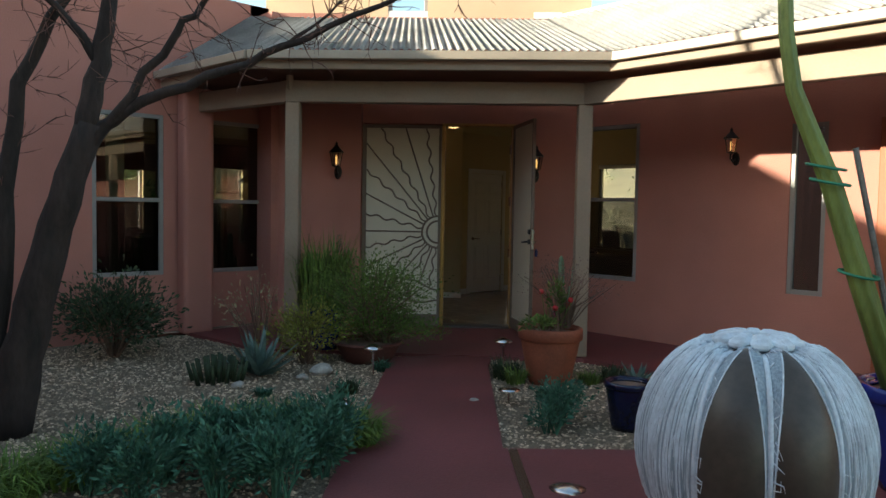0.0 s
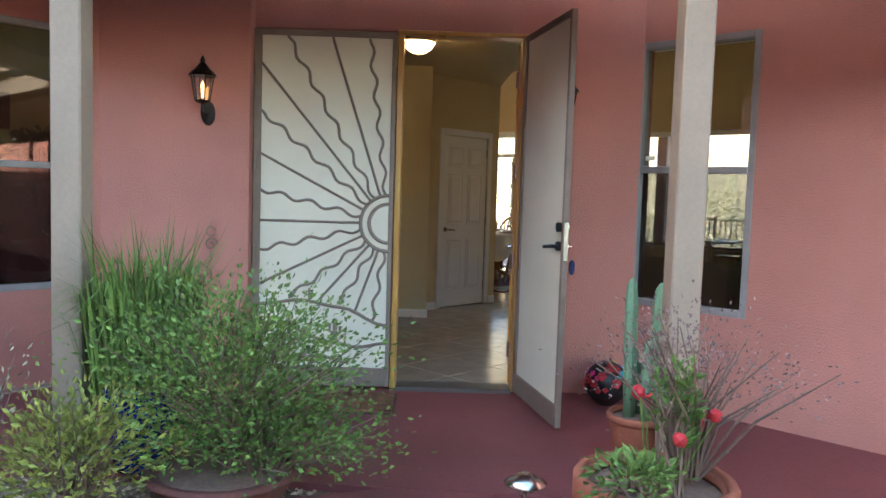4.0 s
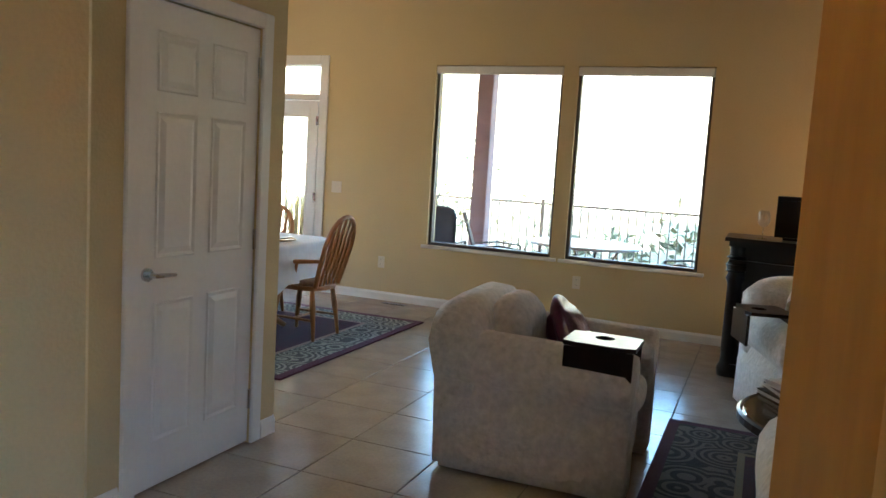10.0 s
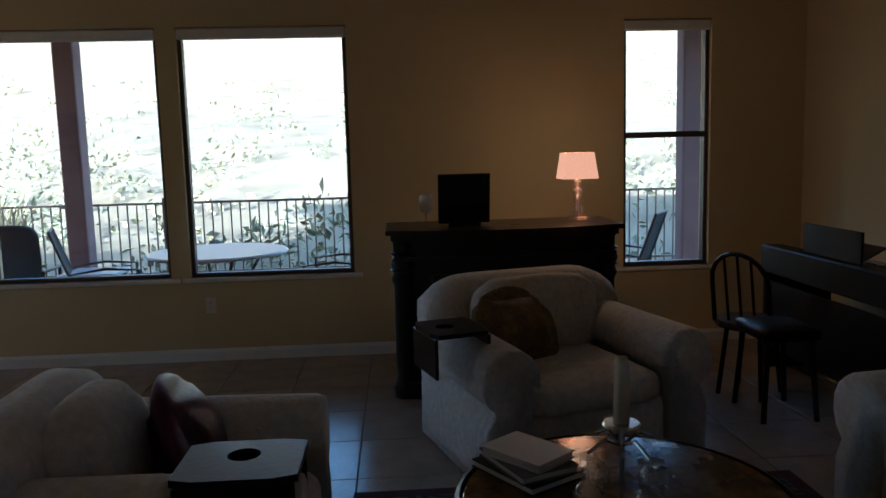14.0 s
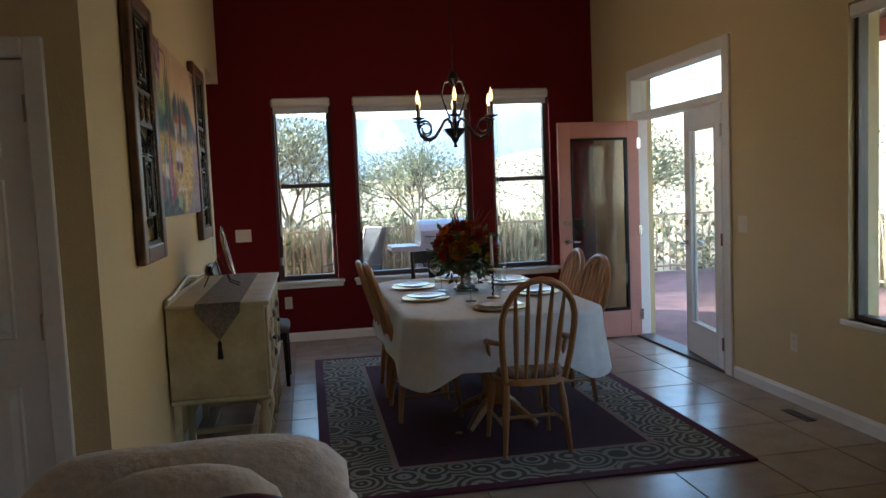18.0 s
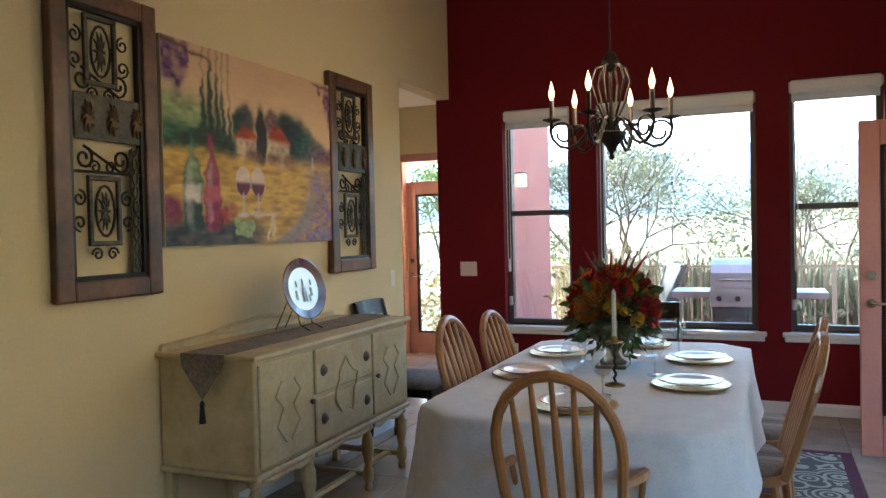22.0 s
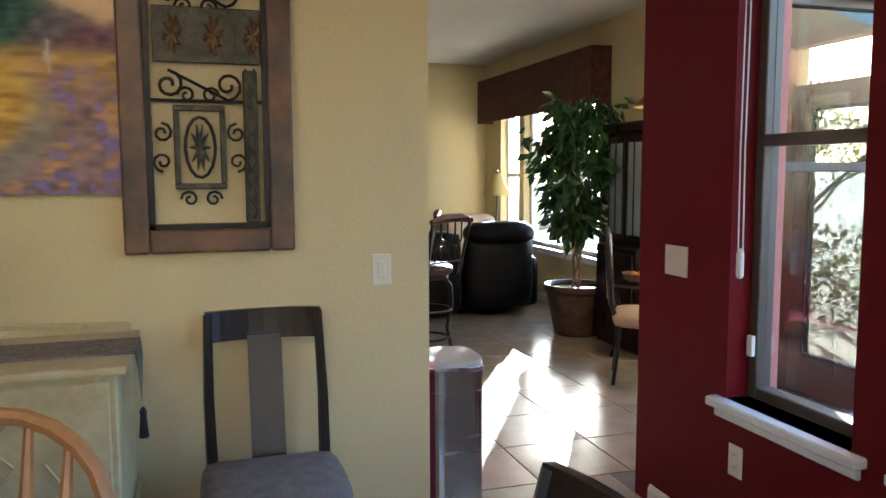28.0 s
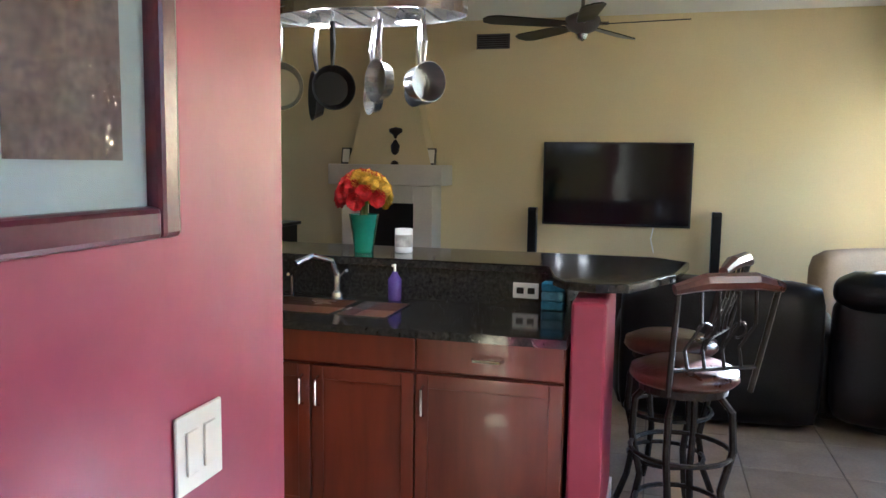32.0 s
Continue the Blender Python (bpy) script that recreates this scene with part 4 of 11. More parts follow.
wall("wall_clerestory", (6.95, 9.80), (8.0, 11.10), 0.1, 2.99, 3.78, CREAM, STUCCO, (), "plain upper wall above the kitchen ceiling")
wall("wall_clerestory", (8.0, 11.10), (10.32, 11.22), 0.1, 2.99, 3.78, CREAM, STUCCO, (), "plain upper wall above the kitchen ceiling")
wall("wall_clerestory", (10.32, 11.22), (12.03, 11.24), 0.1, 2.99, 3.78, CREAM, STUCCO, (), "plain upper wall above the kitchen ceiling")
poly_plate("ceiling_hall", [(6.8, 9.86), (9.449, 7.2), (9.449, 11.3), (7.95, 11.3)], 3.72, 3.82, CEIL, "plain white painted hall ceiling", "ceiling")
for nm, a, b, z in (("ceiling", (9.45, YS - 0.2), (16.3, YR + 0.2), ZC), ("ceiling_left_wing", (-2.2, 9.7), (6.6, 12.1), 3.7)):
    tagged(part(nm, bx(a[0], b[0], a[1], b[1], z, z + 0.1), CEIL), "plain white painted ceiling", "ceiling", kind="structure")
poly_plate("ceiling_kitchen", [(5.0, 9.85), (6.8, 9.85), (8.0, 11.06), (10.3, 11.06), (10.3, 11.2), (XW - 0.142, 11.2), (XW - 0.142, 17.3), (5.0, 17.3)], ZK, ZK + 0.1, CEIL, "plain white painted kitchen ceiling", "ceiling")

# kitchen and family room
wall("wall_berry", (XW - 0.14, YO), (11.25, YO), 0.13, 0, ZK, BERRY, CREAM, (), "raspberry red painted kitchen wall")
wall("wall_jamb", (XW - 0.14, YO - 0.002), (XW, YO - 0.002), -0.002, 0, 2.61, BERRY, BERRY, (), "raspberry red painted opening jamb")
wall("wall_berry_return", (11.25, YO - 0.13), (11.25, 11.25), 0.1, 0, ZK, CREAM, CREAM, (), "cream painted kitchen side wall")
wall("wall_tv", (XT, 9.8), (XT, YN), 0.2, 0, ZK, CREAM, STUCCO, (), "cream painted family room wall")
NW = [(5.75, 6.35, 0.62, 2.25), (6.50, 7.55, 0.62, 2.25), (7.70, 8.35, 0.62, 2.25), (9.95, 10.60, 1.0, 2.28), (10.80, 11.70, 0.0, 2.30)]
wall("wall_north", (XT - 0.2, YN), (12.0, YN), 0.2, 0, ZK + 0.1, CREAM, STUCCO, [(a - XT + 0.2, b - XT + 0.2, c, d) for a, b, c, d in NW], "cream painted family room wall with tall windows")
wall("wall_nook", (12.05, 18.4), (12.05, YR + 0.2), 0.2, 0, ZK + 0.6, CREAM, STUCCO, [(18.4 - 16.65, 18.4 - 15.85, 0.25, 2.25)], "cream painted breakfast nook wall")
wall("wall_nook_end", (XW - 0.12, YR), (XW - 0.12, YR + 0.2), 0.004, 0, ZK, REDW, REDW, (), "deep red painted wall end")

# baseboards
for a, b in (((XE, PD[0] - 0.09), (XE, YS)), ((XE, YR), (XE, PD[1] + 0.09)), ((XW, YR), (XE, YR)), ((XW, YC), (XW, YO)), ((12.06, YC), (XW, YC)), ((10.96, YC), (11.12, YC)), ((10.38, 10.31), (10.63, 10.06)), ((10.63, 10.06), (10.96, 10.42)), ((XT, 12.4), (XT, YN)), ((XT, YN), (10.0, YN)), ((XE, YS), (9.75, YS)), ((10.14, 10.755), (10.43, 10.605)), ((9.80, 10.86), (10.14, 10.755)), ((9.40, 10.90), (9.80, 10.86)), ((9.0, 10.83), (9.40, 10.90))):
    baseboard("baseboard", a, b)

# ---- courtyard ground, walk and porch ----
GRAVEL = mat("tan_gravel_bed", (0.30, 0.225, 0.145), 0.95, var=0.3, scale=70, grain=150, bump=0.25, col2=(0.10, 0.075, 0.05))
poly_plate("ground", [(-400, -400), (9.5, -400), (9.5, 6.9), (6.9, 9.6), (-0.5, 9.62), (-0.5, 17), (-400, 400)], -0.5, -0.045, GRAVEL, "tan gravel courtyard ground", "ground")


def walk_pt(a, b):
    """a along the walk from its start, b across to the right."""
    return (4.45 + a * D + b * D, 4.13 + a * D - b * D)


poly_plate("walkway", [walk_pt(-4.6, -0.43), walk_pt(-4.6, 4.2), walk_pt(0.95, 4.2), walk_pt(0.87, 1.5), walk_pt(0.82, 0.50), walk_pt(3.3, 0.48), walk_pt(3.9, 0.55), walk_pt(3.6, -0.44)], -0.3, -0.012, REDCON, "red stained concrete garden walk", "walkway")
poly_plate("porch_floor", [(8.12, -4.0), (9.5, -4.0), (9.5, 6.9), dg(-0.9, 0.1), dg(2.3, 0.0), (6.86, 9.62), (5.75, 9.62), (5.88, 8.15), (6.75, 7.2), (7.32, 6.5), (8.05, 5.72)], -0.3, -0.006, REDCON, "red stained concrete porch floor", "porch floor")
jt = part("expansion_joint", bx(-0.028, 0.028, -1.6, 1.6, -0.011, -0.007), CHROME)
jt.matrix_basis = pose(4.33, 3.12, 0, 0, 0, -42.4)
tagged(jt, "pale metal strip set in the red concrete", "metal strip", kind="structure")

# porch posts, beams and corrugated roof
PR, PL = Vector((8.12, 5.84, 0)), Vector((6.15, 7.92, 0))
pc = thing("porch", "tan painted timber porch with a corrugated metal roof", "porch", kind="structure")
for p, rz in ((PR, 45), (PL, 45), (Vector((8.12, 1.2, 0)), 0)):
    o = part("post", bx(-0.07, 0.07, -0.07, 0.07, 0, 2.45, 0.008), TAN, pc)
    o.matrix_basis = pose(p.x, p.y, 0, 0, 0, rz)


def beam(a, b, z0, z1, w, m, nm="beam"):
    d = Vector(b) - Vector(a)
    o = part(nm, bx(0, d.length, -w / 2, w / 2, z0, z1, 0.006), m, pc)
    o.matrix_basis = Matrix.Translation((a[0], a[1], 0)) @ Matrix.Rotation(math.atan2(d.y, d.x), 4, "Z")


EV = [Vector((5.55, 9.61)), Vector((5.62, 7.83)), Vector((7.92, 5.42)), Vector((7.82, -4.0))]      # eave line
TP = [Vector((6.62, 9.61)), Vector((7.05, 9.18)), Vector((9.08, 7.13)), Vector((9.49, -4.0))]      # top line at the wall
beam((5.90, 9.60), (PL.x - 0.02, PL.y), 2.452, 2.66, 0.12, TAN)
beam((PL.x - 0.05, PL.y + 0.05), (PR.x + 0.05, PR.y - 0.05), 2.452, 2.66, 0.13, TAN)
beam((PR.x, PR.y), (8.12, -4.0), 2.452, 2.66, 0.12, TAN)
for (a, b), (c, d) in zip(zip(EV, EV[1:]), zip(TP, TP[1:])):
    beam(a, b, 2.70, 2.80, 0.05, TAN, "fascia")
    g = [Vector((p.x, p.y)) + (p - q).normalized() * 0.06 for p, q in ((a, c), (b, d))]
    beam(g[0], g[1], 2.78, 2.86, 0.10, mat("tan_painted_gutter", (0.36, 0.29, 0.22), 0.5, var=0.08, scale=3, grain=40, bump=0.02) if a is EV[0] else bpy.data.materials["tan_painted_gutter"], "gutter")
    # corrugated sheet
    bm = bmesh.new()
    L = (b - a).length
    n = int(L / 0.076) * 6
    lo, hi = [], []
    for i in range(n + 1):
        f = i / n
        wv = 0.012 * math.sin(2 * math.pi * f * n / 6)
        p, q = a.lerp(b, f) - (c.lerp(d, f) - a.lerp(b, f)).normalized() * 0.05, c.lerp(d, f)
        lo.append(bm.verts.new((p.x, p.y, 2.875 + wv)))
        hi.append(bm.verts.new((q.x, q.y, 3.66 + wv)))
    for i in range(n):
        bm.faces.new((lo[i], lo[i + 1], hi[i + 1], hi[i]))
    bmesh.ops.solidify(bm, geom=bm.faces[:], thickness=0.003)
    part("roof_sheet", bm, ROOFM, pc, smooth=True)
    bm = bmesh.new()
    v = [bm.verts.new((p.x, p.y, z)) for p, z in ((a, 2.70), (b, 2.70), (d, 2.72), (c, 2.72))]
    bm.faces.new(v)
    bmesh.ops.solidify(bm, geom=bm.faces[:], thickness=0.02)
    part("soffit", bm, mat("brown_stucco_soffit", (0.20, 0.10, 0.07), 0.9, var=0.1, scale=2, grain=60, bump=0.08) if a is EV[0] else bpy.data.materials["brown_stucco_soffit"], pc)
part("post_bracket", rod([(PL.x - 0.06, PL.y - 0.02, 2.86), (PL.x - 0.08, PL.y - 0.05, 2.70), (PL.x - 0.02, PL.y + 0.02, 2.5)], 0.035, 8), TAN, pc, "tan rain downspout elbow")

# ---- windows and doors ----
def place(th, origin, rz):
    th.matrix_basis = pose(*origin, 0, 0, rz)
    return th


def east_window(name, w, mid, label, mull=None):
    th = window_unit(name, w[1] - w[0], w[3] - w[2], BRONZE, GLASS, mid, (-0.09, 0.0), label=label, fw=0.03)
    place(th, (XE + 0.075, w[1], w[2]), -90)
    bm = bx(0.0, w[1] - w[0], -0.073, -0.037, w[3] - w[2] - 0.085, w[3] - w[2] - 0.005, 0.012)
    part("blind_cassette", bm, TRIMW, th, "white roller blind cassette")
    return th


east_window("window_1", W1, False, "large bronze framed picture window over a white sill")
east_window("window_2", W2, False, "large bronze framed picture window over a white sill")
east_window("window_3", W3, 0.54, "narrow bronze framed sash window beside the bar cabinet")

for nm, w, mid in (("window_4", R1, 0.52), ("window_5", R2, False), ("window_6", R3, 0.50)):
    th = window_unit(nm, w[1] - w[0], w[3] - w[2], BRONZE, GLASS, mid, (-0.18, -0.02), label="bronze framed dining room window with a white sill and blind")
    place(th, (w[0], YR + 0.13, w[2]), 0)
    ww, hh = w[1] - w[0], w[3] - w[2]
    part("blind_cassette", bx(0.0, ww, -0.125, -0.035, hh - 0.10, hh - 0.003, 0.02), TRIMW, th, "cream roller blind cassette")
    part("blind_roll", bx(0.02, ww - 0.02, -0.07, -0.06, hh - 0.16, hh - 0.10), LINEN, th, "white rolled blind hem")
    for dx in (0.03, 0.055):
        part("blind_cord", rod([(dx, -0.12, hh - 0.1), (dx, -0.125, hh * 0.5), (dx, -0.12, 0.56)], 0.003, 5), TRIMW, th)
    part("cord_weight", turned([(0.006, 0.46), (0.014, 0.47), (0.014, 0.55), (0.007, 0.57)], 10, (0.042, -0.12, 0)), TRIMW, th, "white cord tensioner")
    if mid:
        part("sash_latch", bx(0.01, 0.04, -0.055, -0.035, 0.16, 0.24, 0.004), TRIMW, th)

# exterior windows of the courtyard, screened below
for nm, x0, x1 in (("window_7", 6.10, 6.80), ("window_8", 4.80, 5.56), ("window_9", 2.6, 3.6)):
    th = window_unit(nm, x1 - x0, 1.76, GREYFR, (DKSCREEN, DIMGLASS), 0.47, label="grey aluminium courtyard window with an insect screen below")
    place(th, (x0, 9.66, 0.64), 0)
th = window_unit("window_10", WR[1] - WR[0], WR[3] - WR[2], GREYFR, (DKGLASS, GLASS), 0.52, label="grey aluminium courtyard window with an insect screen below", depth=0.09)
place(th, (9.545, WR[1], WR[2]), -90)
part("sticker", bx(0.06, 0.13, -0.006, -0.0035, 0.99, 1.02), PLASTW, th, "small alarm sticker on the glass")
th = window_unit("window_11", 0.34, 1.64, GREYFR, DKGLASS, False, label="narrow dark courtyard window with grey frame")
place(th, (9.545, 4.42, 0.66), -90)
th = window_unit("window_12", 0.48, 0.63, GREYFR, GLASS, False, label="small upper window above the porch roof")
o = Vector((6.9, 9.75, 0)) + Vector((D, -D, 0)) * 1.5
th.matrix_basis = pose(o.x + 0.05, o.y + 0.05, 3.72, 0, 0, -45)

# patio doors: one leaf swung in, one shut, transom above
pf = thing("patio_door_frame", "white patio door frame with a glazed transom", "door frame", kind="structure")
z1 = PD[3]
for y0, y1, za, zb in ((PD[0] - 0.07, PD[0] + 0.03, 0, z1 + 0.07), (PD[1] - 0.03, PD[1] + 0.07, 0, z1 + 0.07), (PD[0] + 0.03, PD[1] - 0.03, z1 - 0.03, z1 + 0.07), (PD[0] + 0.03, PD[1] - 0.03, 2.06, 2.12)):
    part("casing", bx(XE - 0.018, XE + 0.14, y0, y1, za, zb, 0.005), TRIMW, pf)
part("transom_pane", bx(XE + 0.08, XE + 0.086, PD[0] + 0.03, PD[1] - 0.03, 2.12, z1 - 0.03), GLASS, pf).visible_shadow = False
part("threshold", bx(XE - 0.01, XE + 0.16, PD[0] + 0.03, PD[1] - 0.03, -0.005, 0.018, 0.004), BRONZE, pf, "dark metal door threshold")


def glazed_leaf(name, w, m, label, blind=False):
    th = thing(name, label, "patio door")
    h, t, s = 2.03, 0.045, 0.115
    for nm, a in (("stile", (0, s, 0, h)), ("stile", (w - s, w, 0, h)), ("top_rail", (s, w - s, h - 0.15, h)), ("bottom_rail", (s, w - s, 0, 0.25))):
        part(nm, bx(a[0], a[1], 0, t, a[2], a[3], 0.004), m, th)
    for q in (0.0, t - 0.012):
        for a in ((s, s + 0.022, 0.25, h - 0.15), (w - s - 0.022, w - s, 0.25, h - 0.15), (s, w - s, 0.25, 0.272), (s, w - s, h - 0.172, h - 0.15)):
            part("glazing_bead", bx(a[0], a[1], q - 0.004, q + 0.016, a[2], a[3], 0.003), BLACK if m is PINK else m, th)
    part("pane", bx(s, w - s, t / 2 - 0.003, t / 2 + 0.003, 0.25, h - 0.15), GLASS, th).visible_shadow = False
    for out in (-1, 1):
        y = 0 if out < 0 else t
        lever_handle(th, w - 0.06, y, 0.93, out, -1)
        part("deadbolt", rod([(w - 0.06, y, 1.10), (w - 0.06, y + out * 0.02, 1.10)], 0.026, 14), CHROME, th)
    for z in (0.2, 1.0, 1.82):
        hinge(th, 0.0, t, z)
    if blind:
        part("blind_roller", rod([(0.06, -0.035, h - 0.12), (w - 0.06, -0.035, h - 0.12)], 0.04, 12), TRIMW, th, "white roller blind on the door")
    return th


lw = (PD[1] - PD[0] - 0.08) / 2
d1 = glazed_leaf("patio_door", lw, PINK, "salmon pink glazed patio door standing wide open inwards")
d1.matrix_basis = pose(XE + 0.02, PD[1] - 0.05, 0.022, 0, 0, 181)
d2 = glazed_leaf("patio_door", lw, TRIMW, "white glazed patio door with a roller blind, standing shut", True)
d2.matrix_basis = pose(XE + 0.03, PD[0] + 0.04, 0.022, 0, 0, 82)

# closet door
cd = panel_door("closet_door", CL[1] - CL[0] - 0.012, 2.02, 0.04, WHITE, "white six-panel closet door, shut", [
    (0.10, 0.34, 1.66, 1.90), (0.43, 0.67, 1.66, 1.90), (0.10, 0.34, 0.98, 1.58), (0.43, 0.67, 0.98, 1.58), (0.10, 0.34, 0.20, 0.80), (0.43, 0.67, 0.20, 0.80)])
cd.matrix_basis = pose(CL[0] + 0.006, YC + 0.008, 0.012)
lever_handle(cd, 0.06, 0, 0.92, -1, 1)
for z in (0.22, 1.02, 1.84):
    hinge(cd, CL[1] - CL[0] - 0.008, -0.005, z)
cc = thing("closet_casing", "white painted closet door casing", "door frame", kind="structure")
for a in ((CL[0] - 0.07, CL[0] + 0.004, 0, 2.11), (CL[1] - 0.004, CL[1] + 0.07, 0, 2.11), (CL[0] + 0.004, CL[1] - 0.004, 2.035, 2.11)):
    part("casing", bx(a[0], a[1], YC - 0.018, YC + 0.004, a[2], a[3], 0.006), WHITE, cc)

# entry: door frame of pine, fixed sun screen, open security leaf, open pine door
DW = 0.875
R45 = Matrix.Rotation(radians(-45), 4, "Z")


def diag(s, d, z):
    """Local frame on the diagonal wall: x runs to the right as seen from the court, y inwards."""
    x, y = dg(s, d)
    return Matrix.Translation((x, y, z)) @ R45


ef = thing("entry_door_frame", "honey pine entry door frame", "door frame", kind="structure")
ef.matrix_basis = diag(0.36, 0.0, 0)
for a in ((-0.044, 0.0, 0, 2.42), (0.80, 0.84, 0, 2.42), (-0.044, 0.84, 2.42, 2.45)):
    part("jamb", bx(a[0], a[1], -0.02, 0.14, a[2], a[3], 0.006), PINE, ef)
part("threshold", bx(0, 0.80, -0.06, 0.13, -0.01, 0.022, 0.006), BRONZE, ef, "dark metal threshold")


def sun_leaf(name, label, w):
    th = thing(name, label, "security door")
    h, t = 2.40, 0.035
    for nm, a in (("stile", (0, 0.05, 0, h)), ("stile", (w - 0.03, w, 0, h)), ("top_rail", (0.05, w - 0.03, h - 0.04, h)), ("bottom_rail", (0.05, w - 0.03, 0, 0.13))):
        part(nm, bx(a[0], a[1], 0, t, a[2], a[3], 0.003), SUNIRON, th)
    part("screen_panel", bx(0.05, w - 0.03, t * 0.4, t * 0.6, 0.13, h - 0.04), SCREENM, th, "off-white perforated metal screen")
    return th


SW = 0.948
ls = sun_leaf("security_door", "shut off-white security screen door with a sunburst of iron rays", SW)
ls.matrix_basis = diag(1.354, -0.06, 0.02)
cx, cz, y = SW - 0.028, 1.126, 0.008
for r in (0.190, 0.132):
    part("sun_ring", rod(arc(cx, cz, r, 90, 270, 22, y), 0.012, 6), SUNIRON, ls)
# rays: how far each runs to the left and up from the sun's centre; every second one is wavy
RAYS = ((0.15, 1.23), (0.40, 1.23), (0.70, 1.23), (0.87, 1.05), (0.87, 0.735), (0.87, 0.449), (0.87, 0.208), (0.87, 0.0), (0.87, -0.197), (0.87, -0.432), (0.671, -0.524), (0.459, -0.530), (0.324, -0.560), (0.217, -0.610), (0.096, -0.665))
for i, (ax, az) in enumerate(RAYS):
    L = math.hypot(ax, az)
    dx, dz = -ax / L, az / L
    pts, n = [], max(12, int(L / 0.035))
    for k in range(n + 1):
        f = 0.196 + (L - 0.196) * k / n
        o = 0.0 if i % 2 else 0.017 * math.sin((f - 0.196) * 31) * min(1.0, (L - f) / 0.06 + 0.2)
        pts.append((cx + dx * f - dz * o, y, cz + dz * f + dx * o))
    part("ray", rod(pts, 0.0095, 6), SUNIRON, ls)


def hill_line(knots):
    pts = []
    for (x0, z0), (x1, z1) in zip(knots, knots[1:]):
        pts += [(x0 + (x1 - x0) * k / 5, y, z0 + (z1 - z0) * (0.5 - 0.5 * math.cos(math.pi * k / 5))) for k in range(5)]
    part("hill_line", rod(pts + [(knots[-1][0], y, knots[-1][1])], 0.012, 6), SUNIRON, ls)


hill_line(((0.05, 0.555), (0.34, 0.587), (0.60, 0.545), (0.918, 0.425)))
hill_line(((0.05, 0.425), (0.19, 0.420), (0.55, 0.302), (0.73, 0.272), (0.918, 0.302)))
hill_line(((0.05, 0.174), (0.24, 0.182), (0.46, 0.204), (0.67, 0.165)))
for x, z, s in ((0.168, 0.19, 0.95), (0.571, 0.31, 0.80), (0.392, 0.585, 0.46)):
    bm = bmesh.new()
    tube(bm, [(x, y, z), (x, y, z + 0.19 * s)], 0.020 * s, 6)
    tube(bm, [(x, y, z + 0.07 * s), (x - 0.045 * s, y, z + 0.085 * s), (x - 0.045 * s, y, z + 0.15 * s)], 0.012 * s, 6)
    tube(bm, [(x, y, z + 0.06 * s), (x + 0.045 * s, y, z + 0.075 * s), (x + 0.045 * s, y, z + 0.13 * s)], 0.012 * s, 6)
    part("saguaro_cutout", bm, SUNIRON, ls, "small iron saguaro silhouette")
for z in (0.9, 1.52):
    part("hinge_barrel", rod([(0.015, -0.012, z - 0.06), (0.015, -0.012, z + 0.06)], 0.012, 8), SUNIRON, ls)

rs = sun_leaf("security_door", "open off-white security screen door leaf with lever handle", 0.86)
rs.matrix_basis = Matrix.Translation((*dg(-0.445, -0.06), 0.02)) @ Matrix.Rotation(radians(-124), 4, "Z")
for z in (1.06, 1.17):
    part("lock_rose", rod([(0.80, 0.028, z), (0.80, 0.05, z)], 0.028, 14), CHROME, rs)
    part("lock_rose", rod([(0.80, 0.007, z), (0.80, -0.015, z)], 0.028, 14), BLACK, rs)
part("lever", rod([(0.80, -0.01, 1.06), (0.80, -0.05, 1.06), (0.70, -0.055, 1.05)], 0.011, 8), BLACK, rs, "black lever handle")
part("lever", rod([(0.80, 0.05, 1.06), (0.80, 0.07, 1.06), (0.72, 0.07, 1.05)], 0.011, 8), CHROME, rs)
part("key_fob", soft_box(0.81, 0.85, 0.06, 0.085, 0.90, 0.98, 0.012, 0.004, 3), mat("navy_fabric_fob", (0.02, 0.025, 0.09), 0.8, var=0.1, bump=0.04), rs, "navy fabric fob hanging from the lever")
part("strike_plate", bx(0.858, 0.864, 0.006, 0.03, 0.98, 1.20), CHROME, rs)

pd_ = panel_door("entry_door", 0.88, 2.38, 0.045, PINE, "knotty pine entry door standing open inwards", [
    (0.13, 0.75, 0.20, 0.86), (0.13, 0.75, 1.06, 2.24)])
pd_.matrix_basis = Matrix.Translation((*dg(-0.475, 0.13), 0.02)) @ Matrix.Rotation(radians(37.5), 4, "Z")
lever_handle(pd_, 0.81, 0.045, 0.93, 1, -1)
lever_handle(pd_, 0.81, 0.0, 0.93, -1, -1)
part("deadbolt", rod([(0.81, 0.045, 1.09), (0.81, 0.075, 1.09)], 0.030, 16), CHROME, pd_)
part("key", bx(0.808, 0.812, 0.075, 0.115, 1.085, 1.10), BRASS, pd_, "key left in the lock")
for z in (0.25, 0.88, 1.51, 2.14):
    part("hinge_leaf", bx(-0.004, 0.0, 0.005, 0.04, z - 0.055, z + 0.055, 0.001), CHROME, pd_)
    part("hinge_knuckle", rod([(-0.008, 0.05, z - 0.055), (-0.008, 0.05, z + 0.055)], 0.008, 8), CHROME, pd_)

# ---- living room ----
def put(th, x, y, z=0.0, rz=0.0):
    th.matrix_basis = pose(x, y, z, 0, 0, rz)
    return th


